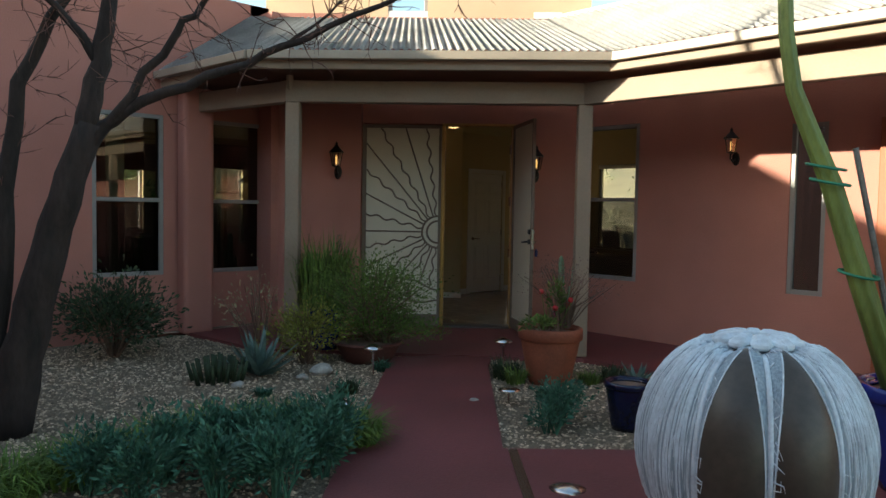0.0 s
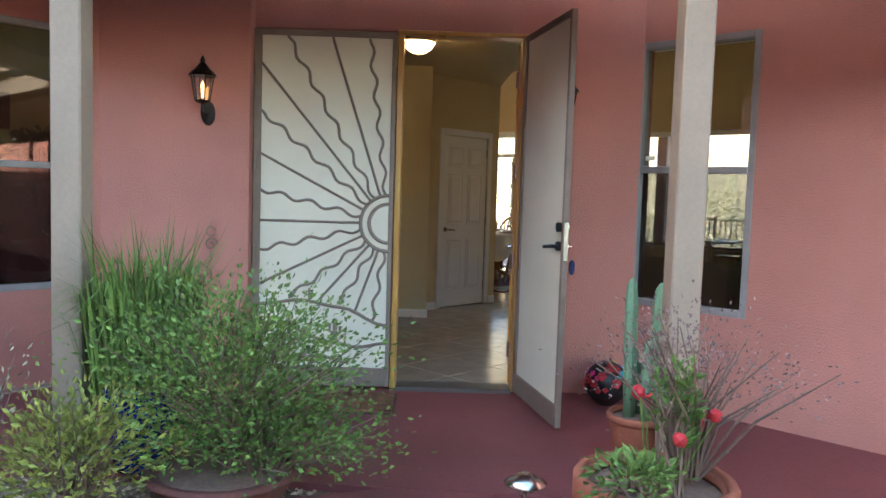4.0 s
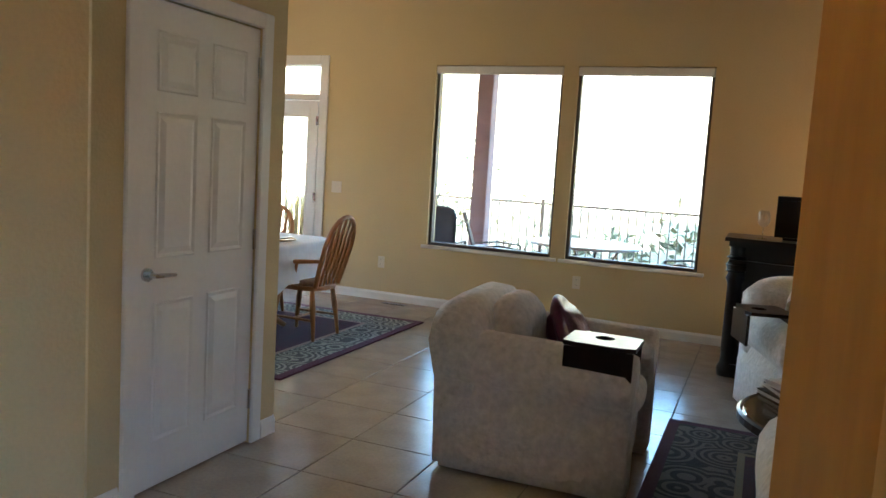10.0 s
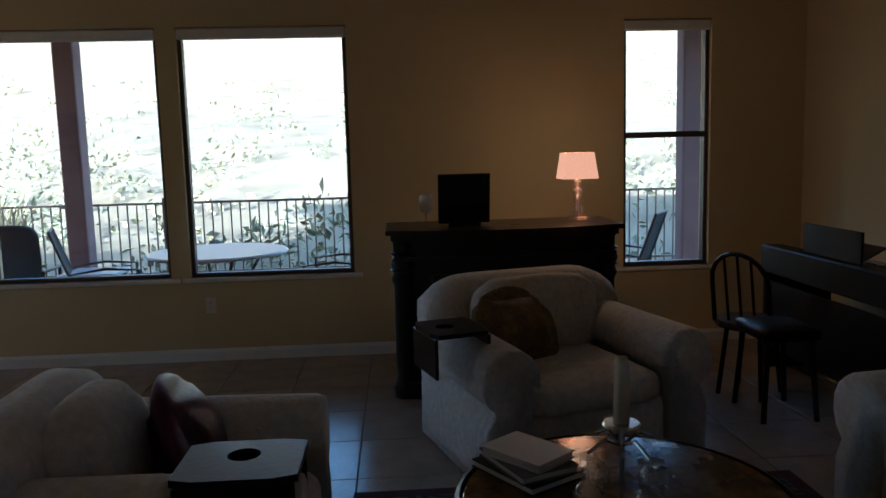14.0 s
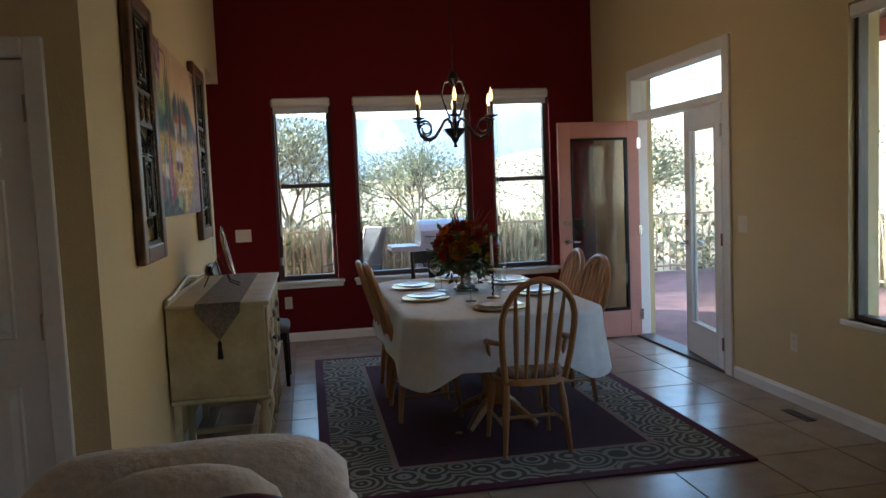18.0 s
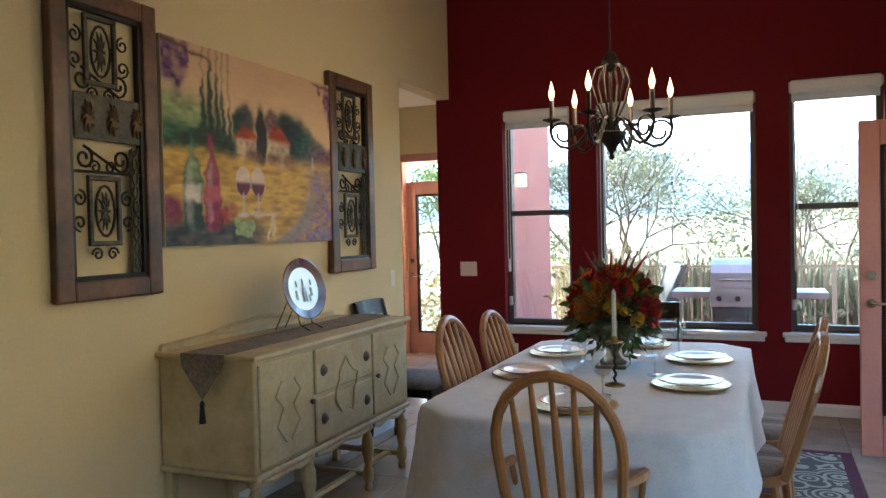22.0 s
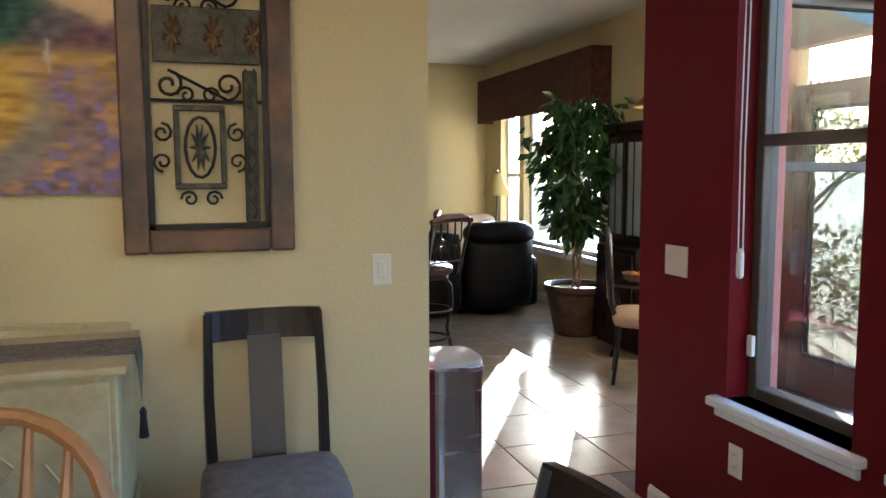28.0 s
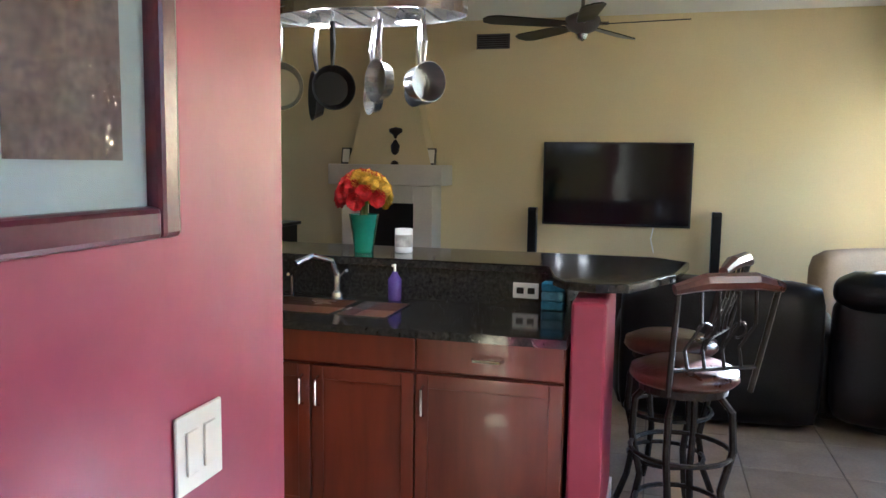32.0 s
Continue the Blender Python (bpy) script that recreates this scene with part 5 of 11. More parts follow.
s1 = put(sofa("armchair", 0.95, 0.93, "wide off-white damask armchair with rolled arms", 1, 0.83, 0.27, 0.67, 1), 12.62, 9.06, 0, 0)
s2 = put(sofa("armchair", 1.20, 0.95, "off-white damask armchair before the bar cabinet", 1, 0.86, 0.28, 0.66, 2), 14.07, 7.55, 0, -73)
s3 = put(sofa("loveseat", 1.45, 0.98, "off-white damask loveseat near the entry", 2, 0.84, 0.28, 0.66, 3), 11.36, 7.36, 0, 90)
s4 = put(sofa("armchair", 1.20, 0.95, "off-white damask armchair beside the keyboard", 1, 0.84, 0.28, 0.66, 4), 12.50, 6.18, 0, 180)


def arm_box(at, rz):
    """Dark wooden tray saddle with a round cup hole, hung over a sofa arm."""
    th = thing("arm_tray", "dark lacquered wooden arm tray with a cup hole", "arm tray", at, rz, group="sofa arm trays")
    n = 20
    bm = bmesh.new()
    hole = [(0.045 * math.cos(2 * math.pi * i / n) + 0.03, 0.045 * math.sin(2 * math.pi * i / n)) for i in range(n)]
    rim = []
    for i in range(n):
        a = 2 * math.pi * i / n
        k = min(0.135 / max(abs(math.cos(a)), 1e-6), 0.16 / max(abs(math.sin(a)), 1e-6))
        rim.append((k * math.cos(a), k * math.sin(a)))
    top = [[bm.verts.new((x, y, z)) for x, y in pts] for pts, z in ((rim, 0.0), (hole, 0.0), (hole, -0.02), (rim, -0.02))]
    for a, b in zip(top, top[1:] + top[:1]):
        for i in range(n):
            bm.faces.new((a[i], a[(i + 1) % n], b[(i + 1) % n], b[i]))
    bmesh.ops.recalc_face_normals(bm, faces=bm.faces)
    part("tray_top", bm, EBONY, th)
    for s in (-1, 1):
        part("side_panel", bx(s * 0.125 - 0.008, s * 0.125 + 0.008, -0.152, 0.152, -0.20, -0.02, 0.003), EBONY, th)
    return th


arm_box((12.29, 8.75, 0.715), 0)
arm_box((13.74, 8.09, 0.72), 107)
arm_box((13.0, 6.28, 0.71), 0)
pillow("pillow", 0.34, PURPLE, "plum satin pillow leaning on the armchair back", (12.78, 9.02, 0.60), (-22, 0, 8), 2)
pillow("pillow", 0.36, GOLDF, "gold brocade pillow with leaf pattern on the armchair", (14.05, 7.74, 0.61), (-32, 0, -66), 3)
pillow("pillow", 0.32, GOLDF, "gold brocade pillow on the loveseat near the entry", (11.36, 7.55, 0.59), (-20, 0, 90), 5)

# coffee table with its candelabra, glasses and books
ct = thing("coffee_table", "round stone-topped coffee table on curved dark legs", "coffee table", (12.50, 7.66, 0))
STONE = mat("inlaid_brown_stone", (0.20, 0.11, 0.045), 0.12, var=0.45, scale=9, grain=30, bump=0.01, col2=(0.03, 0.02, 0.015))
part("tabletop", turned([(0.0, 0.42), (0.46, 0.42), (0.50, 0.43), (0.50, 0.45), (0.485, 0.46), (0.0, 0.46)], 48), STONE, ct)
part("rim", turned([(0.501, 0.415), (0.515, 0.425), (0.515, 0.455), (0.501, 0.462)], 48, caps="ring"), EBONY, ct)
for k in range(4):
    a = math.pi / 4 + k * math.pi / 2
    c, s = math.cos(a), math.sin(a)
    part("leg", rod([(0.36 * c, 0.36 * s, 0.42), (0.40 * c, 0.40 * s, 0.28), (0.30 * c, 0.30 * s, 0.12), (0.40 * c, 0.40 * s, 0.0)], [0.03, 0.028, 0.02, 0.018], 8), EBONY, ct)
part("undershelf", turned([(0.0, 0.13), (0.30, 0.13), (0.30, 0.145), (0.0, 0.145)], 32), EBONY, ct)

ch = thing("candelabra", "chrome wine glass holder with a tall ivory candle", "candle holder", (12.39, 7.70, 0.46))
part("base", turned([(0.06, 0), (0.055, 0.012), (0.02, 0.02)], 20), CHROME, ch)
part("stem", rod([(0, 0, 0.02), (0, 0, 0.25)], 0.010), CHROME, ch)
part("candle_cup", turned([(0.02, 0.25), (0.055, 0.262), (0.05, 0.27)], 18), CHROME, ch)
part("candle", turned([(0.023, 0.27), (0.022, 0.44), (0.016, 0.46), (0.0, 0.455)], 14), CANDLE, ch, "ivory pillar candle with a molten top", smooth=True)
for k in range(4):
    a = k * math.pi / 2 + 0.4
    c, s = math.cos(a), math.sin(a)
    part("hook", rod([(0, 0, 0.20), (0.06 * c, 0.06 * s, 0.23), (0.12 * c, 0.12 * s, 0.20)], 0.006, 6), CHROME, ch)
for k in range(4):
    a = k * math.pi / 2 + 0.4
    g = wine_glass((12.39 + 0.12 * math.cos(a), 7.70 + 0.12 * math.sin(a), 0.655), 0.18, "hanging glasses", "clear stemmed glass hung upside down on the holder")
    g.matrix_basis = pose(12.39 + 0.12 * math.cos(a), 7.70 + 0.12 * math.sin(a), 0.655, 180, 0, 0)
for k, (sx, sy, m, lb, rz) in enumerate(((0.30, 0.23, BLACK, "large black coffee table book", 12), (0.28, 0.21, GREYF, "grey coffee table book", 2), (0.25, 0.18, CHINA, "white covered coffee table book", 20))):
    bk = thing("book", lb, "book", (12.70, 7.92, 0.46 + 0.028 * k), rz + 20, group="stacked coffee table books")
    part("cover", bx(-sx / 2, sx / 2, -sy / 2, sy / 2, 0, 0.004), m, bk)
    part("cover", bx(-sx / 2, sx / 2, -sy / 2, sy / 2, 0.023, 0.027), m, bk)
    part("page_block", bx(-sx / 2 + 0.006, sx / 2 - 0.006, -sy / 2 + 0.006, sy / 2 - 0.006, 0.004, 0.023), LINEN, bk)

lr = part("area_rug", bx(-1.15, 1.15, -1.0, 1.0, 0, 0.01), rug_mat("dark_patterned_rug", (0.05, 0.012, 0.02), (0.10, 0.08, 0.055), (0.16, 0.12, 0.06), 1.15, 1.0, 0.42))
lr.matrix_basis = pose(12.45, 7.55, 0.001)
tagged(lr, "dark burgundy patterned rug under the coffee table", "rug")

# bar cabinet, curved front, with goblet, tablet and lamp
bc = thing("bar_cabinet", "black bow-fronted bar cabinet with ribbed side columns", "bar cabinet", (15.05, 7.66, 0))


def bow_out(d, y):
    return d * (1 - (y / 0.68) ** 2)


def bow_plate(z0, z1, grow, x1=0.42):
    o = [(-bow_out(0.14, -0.68 + 1.36 * i / 16) - 0.10 - grow, (-0.68 + 1.36 * i / 16) * (1 + grow / 0.68)) for i in range(17)]
    return slab(o + [(x1, 0.68 + grow), (x1, -0.68 - grow)], z0, z1, 0.008)


part("body", bow_plate(0.08, 0.985, -0.03), BLACK, bc)
part("plinth", bow_plate(0.0, 0.10, 0.0), BLACK, bc)
part("top", bow_plate(1.02, 1.05, 0.05), EBONY, bc, "polished dark top")
part("cornice", bow_plate(0.985, 1.02, 0.02), BLACK, bc)
part("ledge", bow_plate(0.86, 0.885, 0.01), BLACK, bc)
for s in (-1, 1):
    part("column", turned([(0.075, 0.0), (0.08, 0.06), (0.06, 0.10), (0.055, 0.16), (0.06, 0.2), (0.058, 0.7), (0.075, 0.74), (0.06, 0.78), (0.08, 0.84), (0.06, 0.88), (0.06, 0.97), (0.075, 0.985)], 18, (-0.06, s * 0.63, 0)), BLACK, bc, smooth=True)
    for z in (0.80, 0.845, 0.90):
        part("ring", turned([(0.062, z - 0.012), (0.082, z), (0.062, z + 0.012)], 18, (-0.06, s * 0.63, 0)), BLACK, bc)
for i in range(3):
    y0 = -0.46 + i * 0.32
    part("front_panel", bx(-0.10 - bow_out(0.14, y0 + 0.14) - 0.01, -0.10 - bow_out(0.14, y0 + 0.14) + 0.03, y0, y0 + 0.28, 0.20, 0.78, 0.01), BLACK, bc)
wine_glass((14.99, 8.14, 1.05), 0.21, "bar goblet", "large clear goblet on the bar cabinet")
tb = thing("picture_frame", "black square framed picture on an easel on the bar cabinet", "picture frame", (15.08, 7.90, 1.05), -90)
part("frame", bx(-0.16, 0.16, -0.012, 0.012, 0.02, 0.33, 0.004), BLACK, tb).rotation_euler = (radians(12), 0, 0)
part("picture", bx(-0.13, 0.13, -0.015, -0.0125, 0.05, 0.30), EBONY, tb, "dark glossy picture").rotation_euler = (radians(12), 0, 0)
part("easel_leg", rod([(0, 0.0, 0.28), (0, 0.11, 0.0)], 0.006, 6), BLACK, tb)
part("easel_foot", bx(-0.10, 0.10, -0.05, 0.01, 0.0, 0.02, 0.003), BLACK, tb)
tl = thing("table_lamp", "crystal ball table lamp with a lit peach shade", "table lamp", (15.18, 7.16, 1.05))
part("foot", bx(-0.055, 0.055, -0.055, 0.055, 0, 0.03, 0.005), CRYSTAL, tl)
for z, r in ((0.065, 0.035), (0.13, 0.028), (0.185, 0.034), (0.245, 0.025)):
    part("crystal_ball", turned([(0.004, z - r), (r * 0.75, z - r * 0.66), (r, z), (r * 0.75, z + r * 0.66), (0.004, z + r)], 16), CRYSTAL, tl, smooth=True)
part("rod", rod([(0, 0, 0.02), (0, 0, 0.36)], 0.005, 6), CHROME, tl)
bm = bmesh.new()
ring = [[bm.verts.new((sx * w, sy * d, z)) for sx, sy in ((-1, -1), (1, -1), (1, 1), (-1, 1))] for w, d, z in ((0.112, 0.112, 0.27), (0.09, 0.09, 0.435))]
for i in range(4):
    bm.faces.new((ring[0][i], ring[0][(i + 1) % 4], ring[1][(i + 1) % 4], ring[1][i]))
part("shade", bm, SHADE, tl, "lit square peach shade").visible_shadow = False
point_lamp("table_lamp_light", (15.18, 7.16, 1.42), 0.7, (1.0, 0.55, 0.25), 0.05)

# keyboard on its stand, with a seat in front and things on top
kb = thing("digital_piano", "black upright digital piano against the end wall", "digital piano", (14.58, 5.62, 0), 180)
part("keybed", bx(-0.72, 0.72, -0.12, 0.28, 0.66, 0.74, 0.008), BLACK, kb)
part("upper_case", bx(-0.72, 0.72, -0.26, -0.12, 0.66, 0.84, 0.01), BLACK, kb)
part("lid_rail", bx(-0.72, 0.72, 0.26, 0.285, 0.74, 0.765, 0.004), GREYFR, kb, "grey metal lid rail")
part("keys", bx(-0.61, 0.61, 0.10, 0.255, 0.74, 0.755), CHINA, kb, "white piano keys")
for k in range(36):
    if k % 7 in (2, 6):
        continue
    x = -0.60 + 1.2 * (k + 0.75) / 36
    part("black_key", bx(x - 0.006, x + 0.006, 0.10, 0.195, 0.755, 0.768), BLACK, kb)
for s in (-1, 1):
    part("side_panel", bx(s * 0.70 - 0.02, s * 0.70 + 0.02, -0.24, 0.22, 0.0, 0.66, 0.005), BLACK, kb)
part("back_panel", bx(-0.68, 0.68, -0.22, -0.20, 0.15, 0.60), BLACK, kb)
part("pedal_rail", bx(-0.68, 0.68, -0.05, 0.02, 0.10, 0.16, 0.004), BLACK, kb)
part("music_stand", bx(-0.30, 0.30, -0.20, -0.185, 0.84, 1.02, 0.004), BLACK, kb)
tv_ = part("tablet", bx(-0.16, 0.16, -0.10, 0.10, 0, 0.012, 0.004), mat("blue_grey_screen", (0.08, 0.10, 0.16), 0.08, var=0.05, bump=0), )
tv_.matrix_basis = pose(14.50, 5.72, 0.87, 28, 0, 180)
tagged(tv_, "dark glossy tablet leaning on the piano", "tablet")
jar = thing("jar_candle", "amber glass jar candle on the piano", "candle", (14.83, 5.77, 0.84))
part("glass", turned([(0.04, 0), (0.045, 0.01), (0.045, 0.10), (0.038, 0.105)], 16), mat("amber_glass", (0.30, 0.10, 0.03), 0.1, var=0.1, bump=0), jar)
part("lid", turned([(0.04, 0.105), (0.042, 0.118), (0.0, 0.122)], 16), BRASS, jar)
st = thing("piano_stool", "black padded stool in front of the piano", "stool", (14.40, 6.22, 0))
part("seat", soft_box(-0.2, 0.2, -0.16, 0.16, 0.44, 0.52, 0.03, 0.012, 5), LEATHER, st, smooth=True)
for sx in (-1, 1):
    for sy in (-1, 1):
        part("leg", rod([(sx * 0.15, sy * 0.12, 0.45), (sx * 0.18, sy * 0.15, 0)], 0.016), EBONY, st)
fc = thing("side_chair", "black wooden chair with a round back beside the window", "chair", (14.75, 6.2, 0), 40)
part("seat", turned([(0.20, 0.42), (0.21, 0.44), (0.20, 0.46), (0, 0.465)], 20), EBONY, fc)
for k in range(4):
    a = math.pi / 4 + k * math.pi / 2
    part("leg", rod([(0.14 * math.cos(a), 0.14 * math.sin(a), 0.43), (0.19 * math.cos(a), 0.19 * math.sin(a), 0)], 0.015), EBONY, fc)
part("backrest_bow", rod([(-0.17, 0.12, 0.45)] + [(0.17 * math.cos(radians(a)), 0.16 + 0.06 * math.sin(radians(a)), 0.70 + 0.18 * math.sin(radians(a))) for a in range(180, -1, -20)] + [(0.17, 0.12, 0.45)], 0.014), EBONY, fc)
for x in (-0.08, 0, 0.08):
    part("spindle", rod([(x, 0.12, 0.45), (x, 0.20, 0.86)], 0.009, 6), EBONY, fc)


def canvas(name, w, h, label, m, at, rz):
    th = thing(name, label, "painting", at, rz)
    part("canvas", bx(0, w, -0.03, 0, 0, h, 0.003), m, th)
    return th


# abstract canvas: blue-grey field with vertical drips and red and ochre leaves
cv = canvas("painting", 1.5, 0.92, "blue-grey abstract canvas with red and gold leaves hanging down", mat("misty_blue_paint", (0.12, 0.16, 0.21), 0.6, var=0.35, scale=3, grain=40, bump=0.05, stretch=(3, 1, 0.5), col2=(0.05, 0.07, 0.11)), (14.72, YS + 0.006, 1.20), 180)
rnd = random.Random(5)
for m_, n_ in ((LEAFR, 60), (BRASS, 70), (GOLDF, 50)):
    bm = bmesh.new()
    for _ in range(n_):
        x = rnd.uniform(0.03, 1.47)
        z = 0.90 - abs(rnd.gauss(0, 0.17)) * (1 + 0.6 * math.sin(x * 7))
        if z < 0.35:
            continue
        w_, h_ = rnd.uniform(0.008, 0.02), rnd.uniform(0.012, 0.03)
        box(bm, x - w_, x + w_, -0.0345, -0.0305, z - h_, z + h_)
    part("painted_leaves", bm, m_, cv)
for x in (0.2, 0.31, 0.47, 0.7, 0.95, 1.2):
    part("painted_trunk", bx(x - 0.006, x + 0.006, -0.0325, -0.0302, 0.06, 0.85), EBONY, cv)

for y_, z_ in ((11.80, 0.40), (9.72, 0.42)):
    plate_switch("wall_outlet", (XE, y_, z_), -90, outlet=True, label="ivory double outlet low on the cream wall", cat="wall outlet")
plate_switch("light_switch", (XE, 12.38, 1.15), -90, rockers=2, w=0.12)
plate_switch("wall_outlet", (9.95, 10.79, 0.42), 18, outlet=True, label="ivory outlet on the dark red niche wall", cat="wall outlet")
fo = thing("floor_register", "small dark floor register by the window wall", "floor vent", (15.9, 11.55, 0.0), 90)
part("grille", bx(-0.13, 0.13, -0.035, 0.035, 0, 0.006, 0.002), BRONZE, fo)
for k in range(7):
    part("slat", bx(-0.11 + 0.034 * k, -0.102 + 0.034 * k, -0.028, 0.028, 0.006, 0.009), BLACK, fo)
# entry ceiling bowl lamp
bl = thing("ceiling_lamp", "lit alabaster bowl ceiling lamp in the entry", "ceiling lamp", (9.35, 8.95, ZE))
part("bowl", turned([(0.0, -0.17), (0.06, -0.16), (0.11, -0.125), (0.135, -0.08), (0.14, -0.075), (0.10, -0.115), (0.0, -0.145)], 28), BOWL, bl, "glowing alabaster bowl", smooth=True)
part("canopy", turned([(0.0, -0.02), (0.06, -0.02), (0.065, 0)], 18), BRONZE, bl)
part("stem", rod([(0, 0, -0.01), (0, 0, -0.18)], 0.008), BRONZE, bl)
part("finial", turned([(0.0, -0.195), (0.014, -0.185), (0.01, -0.17)], 10), BRONZE, bl)
point_lamp("entry_lamp_light", (9.35, 8.95, ZE - 0.07), 1.6, (1.0, 0.68, 0.38), 0.08)

# ---- dining room ----
dr = part("dining_rug", bx(-1.13, 1.13, -1.65, 1.65, 0, 0.012), rug_mat("crimson_floral_rug", (0.060, 0.003, 0.020), (0.30, 0.28, 0.22), (0.30, 0.20, 0.16), 1.13, 1.65, 0.40))
dr.matrix_basis = pose(14.10, 12.57, 0.001)
tagged(dr, "crimson rug with a scrolled grey border under the dining table", "rug")

TX, TY, TZ = 14.08, 12.55, 0.762
dt = thing("dining_table", "wooden dining table under a white cloth", "dining table", (TX, TY, 0))
tt = bmesh.new()
ring = [[tt.verts.new((x, y, z)) for x, y in ((-0.38, -1.0), (0.38, -1.0), (0.55, -0.83), (0.55, 0.83), (0.38, 1.0), (-0.38, 1.0), (-0.55, 0.83), (-0.55, -0.83))] for z in (0.72, 0.755)]
tt.faces.new(ring[1])
tt.faces.new(ring[0][::-1])
for i in range(8):
    tt.faces.new((ring[0][i], ring[0][(i + 1) % 8], ring[1][(i + 1) % 8], ring[1][i]))
part("tabletop", tt, OAK, dt)
for s in (-1, 1):
    part("pedestal", turned([(0.10, 0.14), (0.07, 0.22), (0.09, 0.36), (0.06, 0.50), (0.11, 0.66), (0.16, 0.72)], 18, (0, s * 0.55, 0)), OAK, dt, smooth=True)
    for a in (0, 90, 180, 270):
        c, q = math.cos(radians(a + 45)), math.sin(radians(a + 45))
        part("foot", rod([(0.05 * c, s * 0.55 + 0.05 * q, 0.16), (0.2 * c, s * 0.55 + 0.2 * q, 0.09), (0.3 * c, s * 0.55 + 0.3 * q, 0.025)], [0.035, 0.03, 0.022], 8), OAK, dt)

# tablecloth: clipped corners, draped skirt with folds and hanging points
bm = bmesh.new()
core = []
HX, HY, CH = 0.59, 1.04, 0.16
corners = [(-HX + CH, -HY), (HX - CH, -HY), (HX, -HY + CH), (HX, HY - CH), (HX - CH, HY), (-HX + CH, HY), (-HX, HY - CH), (-HX, -HY + CH)]
for i, a in enumerate(corners):
    b = corners[(i + 1) % 8]
    n = 22 if i % 4 == 2 else (12 if i % 2 == 0 else 6)
    if i % 4 == 0:
        n = 12
    for k in range(n):
        core.append(Vector((a[0] + (b[0] - a[0]) * k / n, a[1] + (b[1] - a[1]) * k / n)))
rows = []
for lev, (grow, dz) in enumerate(((-0.04, 0.0), (0.0, -0.001), (0.012, -0.008), (0.018, -0.03), (0.03, -0.12), (0.05, -0.21), (0.07, -0.30))):
    row = []
    for i, p in enumerate(core):
        d = p.normalized()
        corner = max(0.0, 1 - min((p - Vector(c)).length for c in ((-HX, -HY), (HX, -HY), (HX, HY), (-HX, HY))) / 0.30)
        wave = math.sin(i * 0.9) * 0.5 + math.sin(i * 0.37 + 1) * 0.5
        g = grow + (0.014 * wave * max(0, lev - 2) / 2 if lev > 2 else 0)
        z = TZ + dz * (1 + 0.55 * corner) + (0.012 * wave * (lev == 6))
        q = p + d * g
        row.append(bm.verts.new((q.x, q.y, z)))
    rows.append(row)
n = len(core)
bm.faces.new(rows[0])
for a, b in zip(rows, rows[1:]):
    for i in range(n):
        bm.faces.new((a[i], b[i], b[(i + 1) % n], a[(i + 1) % n]))
bmesh.ops.recalc_face_normals(bm, faces=bm.faces)
tc = part("tablecloth", bm, LINEN, None, smooth=True)
tc.matrix_basis = pose(TX, TY, 0)
tagged(tc, "white damask tablecloth draped over the dining table", "tablecloth")

# chairs
base = bow_chair(True)
base["label"] = "honey oak bow-back armchair at the table's end"
base.matrix_basis = pose(14.15, 11.50, 0.013, 0, 0, 180)
side = bow_chair(False)
side.matrix_basis = pose(13.68, 12.33, 0.013, 0, 0, 92)
SQ = Matrix.Diagonal((1, 1, 0.96, 1))
base.matrix_basis = base.matrix_basis @ Matrix.Diagonal((0.89, 1, 0.94, 1))
side.matrix_basis = side.matrix_basis @ SQ
copy_thing(side, pose(13.67, 12.96, 0.013, 0, 0, 90) @ SQ)
copy_thing(side, pose(14.62, 12.38, 0.013, 0, 0, -88) @ SQ)
copy_thing(side, pose(14.66, 12.97, 0.013, 0, 0, -92) @ SQ)
ebs = black_chair()
EZ = Matrix.Diagonal((1, 1, 0.967, 1))
ebs.matrix_basis = pose(12.55, 13.59, 0, 0, 0, 90) @ EZ
copy_thing(ebs, pose(14.06, 13.64, 0.013, 0, 0, 2) @ EZ)

# place settings and glasses
for dx, dy in ((-0.36, -0.21), (-0.36, 0.40), (0.375, -0.27), (0.36, 0.38), (0.0, -0.79), (0.02, 0.80)):
    place_setting((TX + dx, TY + dy, TZ))
for dx, dy in ((-0.10, -0.42), (0.06, -0.55), (0.20, -0.05), (-0.18, 0.22), (0.24, 0.62), (0.12, 0.48), (-0.16, 0.62)):
    wine_glass((TX + dx, TY + dy, TZ))


def candlestick(at):
    th = thing("candlestick", "twisted iron candlestick with a white taper candle", "candlestick", at, group="candlesticks beside the flowers")
    part("base", turned([(0.045, 0), (0.043, 0.008), (0.012, 0.016)], 18), BRASS, th)
    pts = [(0.004 * math.cos(i * 1.2), 0.004 * math.sin(i * 1.2), 0.012 + 0.17 * i / 24) for i in range(25)]
    part("stem", rod(pts, 0.006, 6), IRON, th)
    part("drip_pan", turned([(0.008, 0.18), (0.038, 0.187), (0.036, 0.192), (0.014, 0.196), (0.014, 0.215)], 16), BRASS, th)
    part("candle", turned([(0.0105, 0.20), (0.0095, 0.40), (0.003, 0.415), (0.0, 0.42)], 12), CHINA, th, "white taper candle")
    return th


candlestick((TX + 0.07, TY - 0.33, TZ))
candlestick((TX + 0.02, TY + 0.45, TZ))

